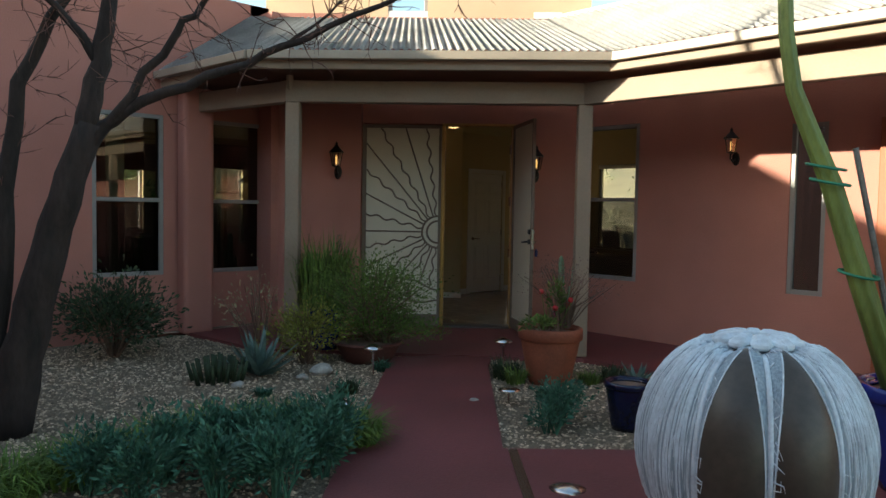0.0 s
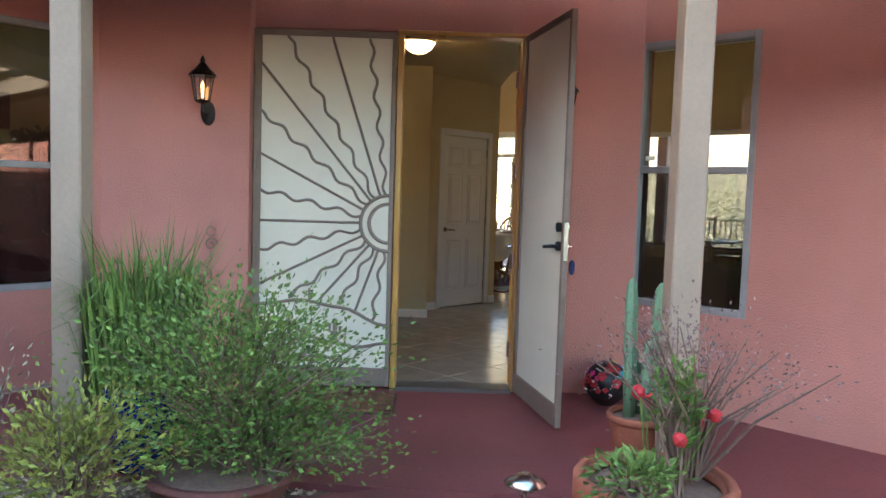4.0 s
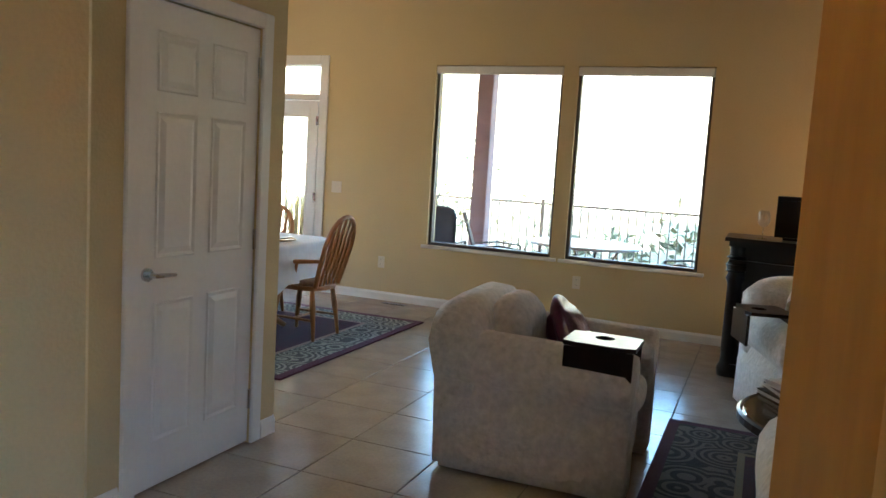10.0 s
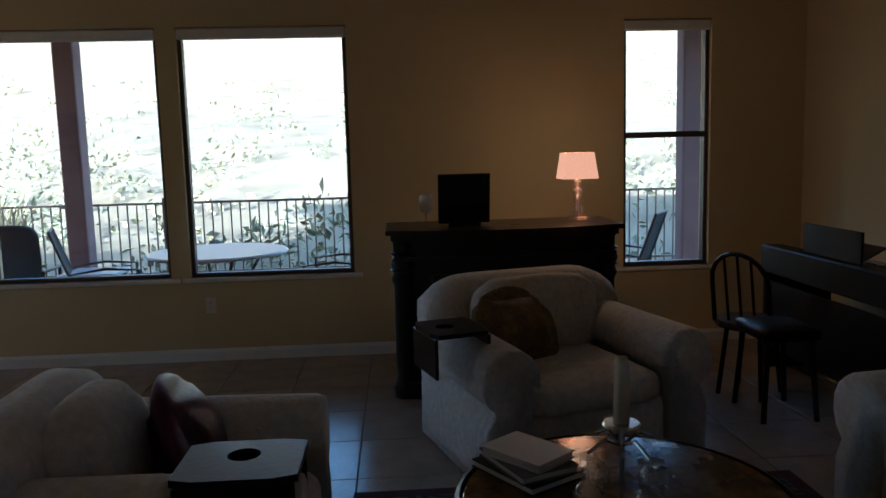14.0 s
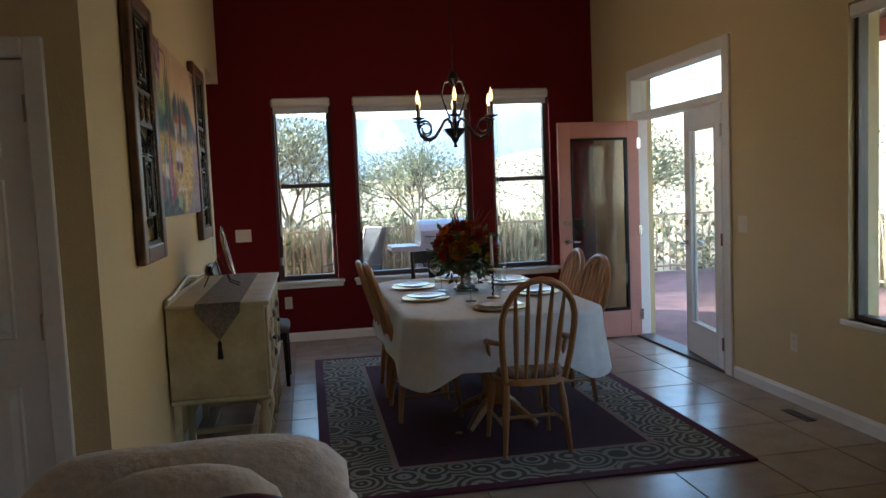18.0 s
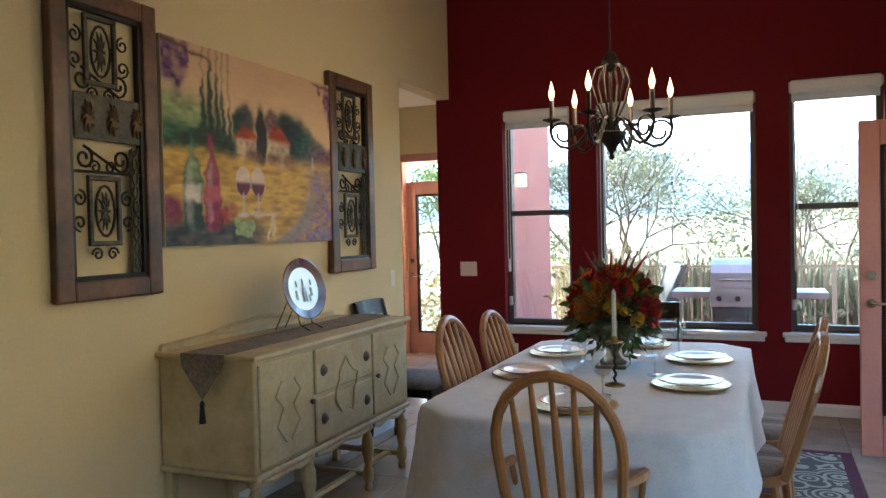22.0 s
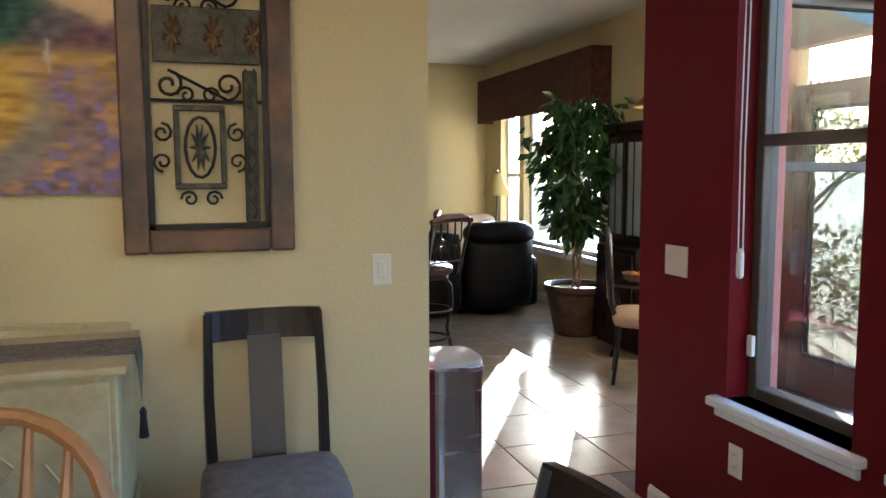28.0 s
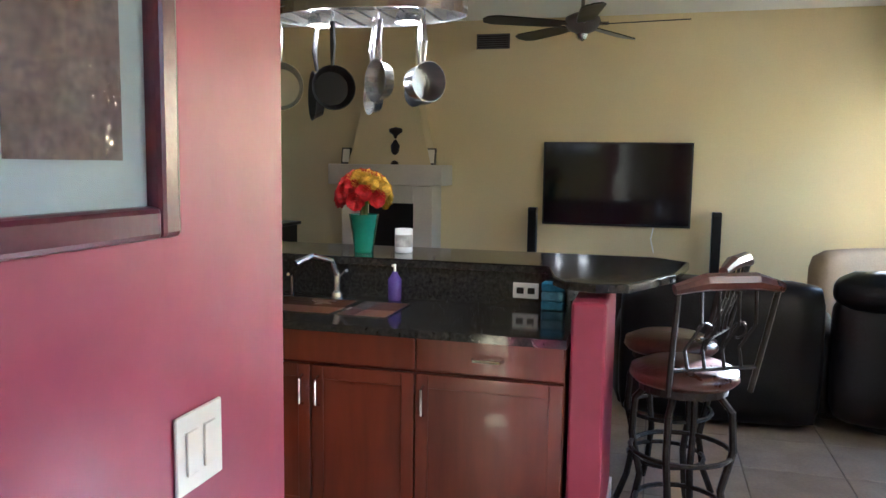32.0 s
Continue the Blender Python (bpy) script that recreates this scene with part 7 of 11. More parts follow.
def vineyard_colours(u, v):
    """Oil landscape in loose strokes: peach sky, cypresses, two farmhouses, gold field, track, lavender, bottles and glasses."""
    wu = u + 0.008 * lattice_noise(u, v, 1, 22) + 0.004 * lattice_noise(u, v, 2, 55)
    wv = v + 0.010 * lattice_noise(u, v, 3, 22) + 0.005 * lattice_noise(u, v, 4, 55)
    hair = lattice_noise(u * 0.35 + v * 0.1, v, 5, 90)
    col = np.zeros(u.shape + (3,))

    def lay(mask, c, vary=0.12, seed=7, grain=40):
        k = np.clip(mask, 0, 1)[..., None]
        tone = (1 + vary * lattice_noise(u, v, seed, grain) + 0.6 * vary * hair)[..., None]
        col[:] = col * (1 - k) + np.array(c) * tone * k

    def step(x, soft=0.02):
        return 1 / (1 + np.exp(-np.clip(x / soft, -30, 30)))

    def oval(cu, cv, ru, rv, soft=0.16, warp=True):
        a, b = (wu, wv) if warp else (u, v)
        return step(1 - np.sqrt(((a - cu) / ru) ** 2 + ((b - cv) / rv) ** 2), soft * 0.5)

    def slab_(u0, u1, v0, v1, soft=0.004, warp=False):
        a, b = (wu, wv) if warp else (u, v)
        return step(a - u0, soft) * step(u1 - a, soft) * step(b - v0, soft) * step(v1 - b, soft)

    lay(np.ones(u.shape), (0.56, 0.36, 0.19), 0.05, 8, 6)
    lay(step(0.80 - wv, 0.10), (0.66, 0.46, 0.25), 0.06, 9, 7)
    lay(step(wv - 0.86, 0.07) * 0.7, (0.46, 0.29, 0.17), 0.06, 10, 9)
    # far hill at the left, then the wood behind the houses
    lay(oval(0.06, 0.60, 0.17, 0.15, 0.2), (0.27, 0.29, 0.12), 0.25, 11)
    lay(oval(0.02, 0.47, 0.16, 0.13, 0.2), (0.08, 0.11, 0.05), 0.35, 12)
    lay(oval(0.22, 0.50, 0.16, 0.10, 0.2), (0.035, 0.055, 0.03), 0.35, 13)
    for cu, cv, ru, rv, c in ((0.41, 0.66, 0.055, 0.09, (0.10, 0.075, 0.055)), (0.365, 0.63, 0.03, 0.08, (0.06, 0.075, 0.04)), (0.565, 0.68, 0.04, 0.08, (0.20, 0.12, 0.09)), (0.66, 0.65, 0.07, 0.11, (0.035, 0.055, 0.035)), (0.73, 0.61, 0.08, 0.13, (0.05, 0.07, 0.05)), (0.80, 0.56, 0.07, 0.12, (0.085, 0.105, 0.07)), (0.88, 0.53, 0.08, 0.09, (0.16, 0.12, 0.11)), (0.96, 0.50, 0.08, 0.09, (0.20, 0.10, 0.10))):
        lay(oval(cu, cv, ru, rv, 0.2), c, 0.30, int(cu * 100), 45)
    for cu, top, r in ((0.186, 0.84, 0.020), (0.222, 0.95, 0.021), (0.258, 0.88, 0.018), (0.287, 0.80, 0.016), (0.322, 0.72, 0.013)):
        taper = r * np.clip((top - wv) / (top - 0.5), 0.0, 1.0) ** 0.45
        lay(step(taper - np.abs(wu - cu), 0.003) * step(wv - 0.52, 0.02), (0.055, 0.07, 0.03), 0.35, int(cu * 200), 60)
    # houses with red roofs
    for u0, u1, v0, v1, rt in ((0.355, 0.470, 0.475, 0.575, 0.64), (0.540, 0.675, 0.470, 0.590, 0.68)):
        lay(slab_(u0, u1, v0, v1, 0.004, True), (0.56, 0.42, 0.24), 0.12, 31, 50)
        lay(slab_(u0 + 0.06, u1, v0, v1, 0.006, True) * 0.5, (0.36, 0.25, 0.17), 0.12, 32, 50)
        slope = (wv - v1 + 0.012) / (rt - v1)
        lay(step(slope, 0.08) * step(1 - slope, 0.08) * step(wu - (u0 - 0.012 + 0.045 * np.clip(slope, 0, 1)), 0.004) * step(u1 + 0.012 - 0.055 * np.clip(slope, 0, 1) - wu, 0.004), (0.36, 0.085, 0.03), 0.25, 33, 50)
        for k in range(3):
            lay(slab_(u0 + 0.022 + 0.034 * k, u0 + 0.030 + 0.034 * k, v0 + 0.055, v0 + 0.080), (0.12, 0.07, 0.05), 0.1, 34)
    lay(oval(0.500, 0.585, 0.034, 0.17, 0.15), (0.03, 0.042, 0.024), 0.3, 35, 60)
    for cu, cv, ru, rv in ((0.46, 0.475, 0.05, 0.05), (0.58, 0.47, 0.05, 0.045), (0.69, 0.47, 0.05, 0.05)):
        lay(oval(cu, cv, ru, rv, 0.25) * 0.85, (0.17, 0.085, 0.05), 0.35, int(cu * 90), 60)
    # field, track and lavender
    field = step(0.455 + 0.02 * np.sin(u * 9) - wv, 0.012)
    lay(field, (0.50, 0.30, 0.055), 0.22, 41, 28)
    lay(field * step(lattice_noise(u, v * 2.2, 42, 13) - 0.15, 0.12) * 0.7, (0.62, 0.40, 0.07), 0.15, 43, 40)
    lay(field * step(lattice_noise(u, v * 2.5, 44, 17) - 0.35, 0.12) * 0.7, (0.30, 0.155, 0.04), 0.2, 45, 40)
    edge = 0.60 + 0.30 * np.sqrt(np.clip(v / 0.30, 0, 1)) * (1 - 0.22 * v) - 0.30 * np.clip(v - 0.2, 0, 1)
    lav = step(wu - edge, 0.012) * step(0.40 - wv, 0.03)
    lay(lav, (0.27, 0.165, 0.135), 0.3, 46, 38)
    lay(lav * step(lattice_noise(u * 1.4, v * 0.8, 47, 38) - 0.30, 0.1), (0.25, 0.17, 0.31), 0.2, 48, 60)
    lay(lav * step(lattice_noise(u, v, 49, 30) - 0.45, 0.1), (0.42, 0.24, 0.10), 0.2, 50, 60)
    lay(step(0.055 * (1.15 - 2.6 * v) - np.abs(wu - edge + 0.02), 0.012) * step(0.36 - wv, 0.04), (0.27, 0.22, 0.17), 0.15, 51, 40)
    lay(slab_(0.843, 0.850, 0.40, 0.52, 0.002, True), (0.50, 0.42, 0.33), 0.1, 52)
    # still life: ledge, fruit, bottles, glasses, small table
    lay(step(0.135 - wv - 0.10 * np.clip(u - 0.30, 0, 1), 0.012) * step(0.50 - wu, 0.02), (0.11, 0.085, 0.055), 0.35, 53, 30)
    lay(oval(0.03, 0.18, 0.055, 0.07, 0.2), (0.22, 0.06, 0.06), 0.3, 54)
    for cu, cv, r, c in ((0.285, 0.155, 0.030, (0.30, 0.07, 0.04)), (0.325, 0.175, 0.030, (0.38, 0.15, 0.05)), (0.255, 0.125, 0.022, (0.17, 0.04, 0.05))):
        lay(oval(cu, cv, r, r * 1.55, 0.12), c, 0.2, int(cu * 300))
    for k in range(16):
        lay(oval(0.345 + 0.021 * (k % 5) + 0.01 * (k // 5 % 2), 0.055 + 0.026 * (k // 5), 0.013, 0.019, 0.15), (0.34 - 0.05 * (k % 3), 0.36 - 0.04 * (k % 3), 0.13), 0.15, 60 + k)
    for cu, hw, top, body, neck in ((0.130, 0.043, 0.58, (0.06, 0.075, 0.04), (0.26, 0.31, 0.13)), (0.222, 0.040, 0.565, (0.24, 0.03, 0.055), (0.30, 0.10, 0.09))):
        shoulder = np.clip((0.44 - v) / 0.10, 0, 1) ** 0.6
        half = 0.011 + (hw - 0.011) * shoulder
        lay(step(half - np.abs(wu - cu), 0.003) * step(wv - 0.075, 0.006) * step(top - wv, 0.006), body, 0.25, int(cu * 99), 30)
        lay(step(half * 0.85 - np.abs(wu - cu), 0.004) * step(wv - 0.32, 0.02) * step(top - 0.08 - wv, 0.02) * 0.8, neck, 0.2, 70)
        lay(step(half * 0.30 - np.abs(wu - cu + 0.4 * half), 0.003) * step(wv - 0.10, 0.02) * step(0.42 - wv, 0.03) * 0.35, (0.62, 0.48, 0.42), 0.2, 71)
        lay(slab_(cu - hw * 0.85, cu + hw * 0.85, 0.215, 0.300, 0.004, True), (0.55, 0.47, 0.34) if cu < 0.2 else (0.42, 0.12, 0.10), 0.15, 72)
    for cu in (0.388, 0.474):
        lay(oval(cu, 0.338, 0.041, 0.080, 0.06, False) * 0.72, (0.60, 0.50, 0.42), 0.08, 80)
        lay(oval(cu, 0.328, 0.039, 0.070, 0.05, False) * step(0.330 - v, 0.004), (0.15, 0.025, 0.045), 0.15, 81)
        lay(slab_(cu - 0.004, cu + 0.004, 0.155, 0.275, 0.002), (0.48, 0.42, 0.36), 0.1, 82)
        lay(oval(cu, 0.155, 0.030, 0.012, 0.2, False), (0.50, 0.43, 0.36), 0.1, 83)
    top_ = slab_(0.42, 0.585, 0.150, 0.172, 0.003, True)
    lay(np.maximum(top_, np.maximum(step(0.011 - np.abs(wu - 0.525 - (wv - 0.02) * 0.33), 0.003), step(0.009 - np.abs(wu - 0.57), 0.003)) * step(0.16 - wv, 0.004) * step(wv - 0.02, 0.006)), (0.60, 0.46, 0.22), 0.15, 84)
    # vine and grapes along the top corners
    for cu, cv, ru, rv in ((0.020, 0.90, 0.030, 0.12), (0.065, 0.86, 0.034, 0.13), (0.105, 0.92, 0.022, 0.09), (0.955, 0.90, 0.022, 0.10), (0.985, 0.84, 0.020, 0.12), (0.905, 0.955, 0.014, 0.04)):
        spots = 0.55 + 0.45 * step(lattice_noise(u, v * 0.7, int(cu * 999), 42), 0.15)
        lay(oval(cu, cv, ru, rv, 0.22) * spots, (0.15, 0.065, 0.12), 0.4, int(cu * 77), 60)
    lay((step(0.008 - np.abs(wv - 0.985 + 0.18 * wu), 0.003) * step(0.22 - wu, 0.01)) + step(0.008 - np.abs(wv - 0.985 + 0.10 * (wu - 0.85)), 0.003) * step(wu - 0.86, 0.01), (0.14, 0.08, 0.05), 0.2, 90)
    mid = col.mean(axis=(0, 1))
    return np.clip(mid + 1.28 * (col - mid), 0.006, 0.9)


def oil_mat(name):
    m = mat(name, (0.5, 0.4, 0.3), 0.55, var=0.05, scale=6, grain=160, bump=0.10)
    t = m.node_tree
    b = t.nodes["Principled BSDF"]
    ca = t.nodes.new("ShaderNodeVertexColor")
    ca.layer_name = "paint"
    t.links.new(ca.outputs[0], b.inputs["Base Color"])
    return m


vp = canvas("painting", VW, VH, "vineyard landscape canvas with wine bottles, glasses and a farmhouse", mat("raw_canvas_edge", (0.50, 0.42, 0.30), 0.8, var=0.1, scale=4, grain=150, bump=0.06), (XW + 0.004, 11.66, VZ), 90)
NU_, NV_ = 264, 172
gu, gv = np.meshgrid(np.linspace(0, 1, NU_ + 1), np.linspace(0, 1, NV_ + 1), indexing="ij")
tone = vineyard_colours(gu, gv)
co_ = np.stack((0.002 + gu * (VW - 0.004), np.full(gu.shape, -0.0335), 0.002 + gv * (VH - 0.004)), -1).reshape(-1, 3)
ij = (np.arange(NU_)[:, None] * (NV_ + 1) + np.arange(NV_)[None, :]).reshape(-1)
me = bpy.data.meshes.new("painted_surface")
me.from_pydata(co_.tolist(), [], np.stack((ij, ij + NV_ + 1, ij + NV_ + 2, ij + 1), 1).tolist())
at_ = me.color_attributes.new("paint", "FLOAT_COLOR", "POINT")
at_.data.foreach_set("color", np.concatenate((tone.reshape(-1, 3), np.ones((len(co_), 1))), 1).astype(np.float32).ravel())
me.materials.append(oil_mat("oil_paint_landscape"))
ps = new("painted_surface", me)
ps.parent = vp

plate_switch("light_switch", (XW, 14.04, 1.10), 90, h=0.12, w=0.075)
plate_switch("light_switch", (12.335, YR, 1.105), 0, w=0.155, h=0.125, rockers=0, label="ivory blank wall plate on the red wall", cat="wall plate")
plate_switch("wall_outlet", (12.74, YR, 0.40), 0, outlet=True, label="ivory double outlet low on the red wall", cat="wall outlet")

# camera tripod by the open patio door
tp = thing("tripod", "black tripod with a small camera head beside the open door", "tripod", (15.70, 14.90, 0))
for k in range(3):
    a = k * 2.094 + 0.4
    part("leg", rod([(0.03 * math.cos(a), 0.03 * math.sin(a), 0.80), (0.24 * math.cos(a), 0.24 * math.sin(a), 0)], [0.016, 0.010], 8), BLACK, tp)
part("column", rod([(0, 0, 0.5), (0, 0, 0.98)], 0.014), BLACK, tp)
part("head", bx(-0.03, 0.03, -0.05, 0.05, 0.96, 1.03, 0.01), BLACK, tp)
part("camera_body", soft_box(-0.075, 0.075, -0.05, 0.05, 1.03, 1.14, 0.02, 0.005, 4), BLACK, tp)
part("lens", rod([(-0.07, 0, 1.08), (-0.17, 0, 1.08)], 0.036, 14), BLACK, tp)

# ---- kitchen and family room ----
FX = 9.72


def cab_front(parent, nm, y0, y1, z0, z1, shaker=True):
    o = part(nm, bx(FX - 0.02, FX, y0 + 0.003, y1 - 0.003, z0, z1, 0.003), MAHOG, parent)
    if shaker:
        f = 0.055
        for a in ((y0 + 0.003, y0 + f, z0, z1), (y1 - f, y1 - 0.003, z0, z1), (y0 + f, y1 - f, z1 - f, z1), (y0 + f, y1 - f, z0, z0 + f)):
            part("door_rail", bx(FX, FX + 0.008, a[0], a[1], a[2], a[3], 0.002), MAHOG, o)
    return o


def bar_pull(parent, y, z, upright):
    d = (0, 0, 0.06) if upright else (0, 0.06, 0)
    p = Vector((FX + 0.008, y, z))
    v = Vector(d)
    o = Vector((0.03, 0, 0))
    part("pull", rod([p - v, p - v * 0.85 + o, p + v * 0.85 + o, p + v], 0.006, 6), CHROME, parent, "brushed chrome pull")


units = ((14.01, 14.587, 1), (13.13, 14.01, 2), (12.2, 13.13, 2))
for y0, y1, n in units:
    cb = thing("base_cabinet", "cherry wood kitchen base cabinet with drawer and doors", "kitchen cabinet", group="peninsula cabinets")
    part("body", bx(9.12, FX - 0.02, y0 + 0.001, y1 - 0.001, 0.10, 0.87), MAHOG, cb)
    part("toe_kick", bx(9.18, FX - 0.08, y0 + 0.001, y1 - 0.001, 0.0, 0.10), EBONY, cb)
    dr_ = cab_front(cb, "drawer", y0, y1, 0.735, 0.865, False)
    if n == 1:
        bar_pull(dr_, (y0 + y1) / 2, 0.80, False)
    w_ = (y1 - y0) / n
    for k in range(n):
        d_ = cab_front(cb, "door", y0 + k * w_, y0 + (k + 1) * w_, 0.105, 0.725)
        bar_pull(d_, y0 + (k + 1) * w_ - 0.035 if (k == 0 and n == 2) else y0 + k * w_ + 0.035, 0.62, True)
kw = thing("worktop", "polished black granite worktop with a steel sink", "worktop")
SK = (9.25, 9.60, 13.15, 13.85)
for a in ((9.12, SK[0], 12.2, 14.595), (SK[1], 9.765, 12.2, 14.595), (SK[0], SK[1], SK[3], 14.595), (SK[0], SK[1], 12.2, SK[2])):
    part("slab", bx(a[0], a[1], a[2], a[3], 0.872, 0.905, 0.0), GRANITE, kw)
part("backsplash", bx(9.095, 9.118, 12.2, 14.595, 0.872, 1.055), GRANITE, kw)
sk = thing("sink", "stainless steel double sink set in the black worktop", "sink")
for y0, y1 in ((SK[2] + 0.004, 13.60), (13.62, SK[3] - 0.004)):
    for a in ((SK[0] + 0.004, SK[0] + 0.012, y0, y1, 0.74, 0.908), (SK[1] - 0.012, SK[1] - 0.004, y0, y1, 0.74, 0.908), (SK[0] + 0.012, SK[1] - 0.012, y0, y0 + 0.008, 0.74, 0.908), (SK[0] + 0.012, SK[1] - 0.012, y1 - 0.008, y1, 0.74, 0.908), (SK[0] + 0.004, SK[1] - 0.004, y0, y1, 0.732, 0.74)):
        part("basin_wall", bx(*a), STEEL, sk)
fa = thing("faucet", "chrome kitchen faucet behind the sink", "faucet", (9.17, 13.45, 0.905))
part("base", turned([(0.03, 0), (0.028, 0.02), (0.018, 0.03), (0.018, 0.10)], 14), CHROME, fa)
part("spout", rod([(0, 0, 0.10), (0.02, -0.02, 0.17), (0.10, -0.08, 0.20), (0.17, -0.13, 0.17)], [0.016, 0.015, 0.014, 0.016], 10), CHROME, fa)
part("lever", rod([(0, 0.02, 0.10), (0.03, 0.06, 0.13)], 0.008), CHROME, fa)
sb_ = thing("soap_bottle", "violet plastic hand soap bottle by the sink", "soap bottle", (9.18, 13.74, 0.905))
part("bottle", turned([(0.03, 0), (0.032, 0.01), (0.032, 0.10), (0.014, 0.125), (0.012, 0.135)], 14), mat("violet_plastic", (0.10, 0.06, 0.30), 0.2, var=0.1, bump=0), sb_, smooth=True)
part("pump", rod([(0, 0, 0.135), (0, 0, 0.165), (0.03, 0, 0.165)], 0.006), CHINA, sb_)
sd = thing("soap_dispenser", "small chrome built-in soap dispenser", "soap dispenser", (9.18, 13.22, 0.905))
part("spout", rod([(0, 0, 0), (0, 0, 0.09), (0.04, 0, 0.10)], 0.008), CHROME, sd)
po = thing("wall_outlet", "outlet with stacked blue sponges on the granite backsplash", "wall outlet", (9.119, 14.34, 0.975), 90)
part("plate", bx(-0.058, 0.058, -0.006, 0, -0.035, 0.035, 0.002), CHINA, po)
for x in (-0.025, 0.025):
    part("socket", bx(x - 0.016, x + 0.016, -0.009, -0.006, -0.014, 0.014, 0.002), BLACK, po)
for k, c in enumerate(((0.10, 0.35, 0.55), (0.20, 0.45, 0.62), (0.06, 0.28, 0.5))):
    o = part("sponge", bx(-0.03, 0.03, -0.05, 0.05, 0, 0.04, 0.006), mat("blue_sponge", c, 0.9, var=0.2, scale=30, grain=90, bump=0.2))
    o.matrix_basis = pose(9.17, 14.47, 0.906 + 0.041 * k)
    tagged(o, "pale blue kitchen sponge stacked on the worktop", "sponge", "stacked sponges")

pw = part("wall_pony", bx(8.95, 9.69, 14.60, 14.73, 0.0, 1.035, 0.012, 2), BERRY)
tagged(pw, "raspberry red half wall ending the peninsula", "half wall", kind="structure")
pw2 = part("wall_pony_long", bx(8.95, 9.09, 12.2, 14.598, 0.0, 1.055), BERRY)
tagged(pw2, "raspberry red half wall behind the worktop", "half wall", kind="structure")
pb = part("baseboard_pony", bx(8.94, 9.703, 14.588, 14.742, 0.0, 0.085, 0.004), BASER)
tagged(pb, "white baseboard round the half wall", "baseboard", kind="structure")
bt = part("bar_counter", slab([(8.60, 12.1), (9.13, 12.1), (9.13, 14.45), (9.45, 14.50), (9.56, 14.56), (9.60, 14.68), (9.56, 14.80), (9.2, 14.98), (8.75, 15.05), (8.60, 14.9)], 1.058, 1.093, 0.008), GRANITE)
tagged(bt, "raised black granite breakfast bar top", "bar top")
gl = thing("flower_vase", "clear vase of red and yellow silk flowers on the bar", "flower arrangement", (8.93, 13.49, 1.093))
part("vase", turned([(0.05, 0), (0.048, 0.01), (0.06, 0.10), (0.075, 0.19)], 20, caps="bottom"), mat("green_tinted_glass", (0.06, 0.40, 0.26), 0.1, var=0.1, bump=0, trans=0.5), gl, smooth=True)
rnd = random.Random(3)
for k in range(34):
    a, el = k * 2.399, -0.15 + 1.6 * ((k + 0.5) / 34)
    R = 0.125
    bloom(gl, (R * math.cos(a) * math.cos(el), R * math.sin(a) * math.cos(el), 0.27 + R * math.sin(el)), rnd.uniform(0.045, 0.06), (mat("scarlet_petal", (0.55, 0.012, 0.012), 0.7, var=0.2, bump=0.02, island=0.3) if k == 0 else bpy.data.materials["scarlet_petal"]) if k % 5 not in (1, 4) else LEAFY, "bloom", (math.cos(a) * math.cos(el), math.sin(a) * math.cos(el), math.sin(el)), MUM, 0.24)
part("stem", rod([(0, 0, 0.02), (0, 0, 0.26)], 0.02, 6), GREEN, gl)
mg = thing("mug", "printed ceramic mug on the bar", "mug", (8.87, 13.68, 1.093))
part("body", turned([(0.042, 0), (0.045, 0.005), (0.045, 0.12), (0.041, 0.12), (0.04, 0.01)], 20, caps="bottom"), CHINA, mg, smooth=True)
part("print", turned([(0.0455, 0.03), (0.0455, 0.09)], 20, caps="none"), mat("mug_print", (0.25, 0.22, 0.20), 0.4, var=0.5, scale=30, bump=0, col2=(0.7, 0.68, 0.65)), mg)

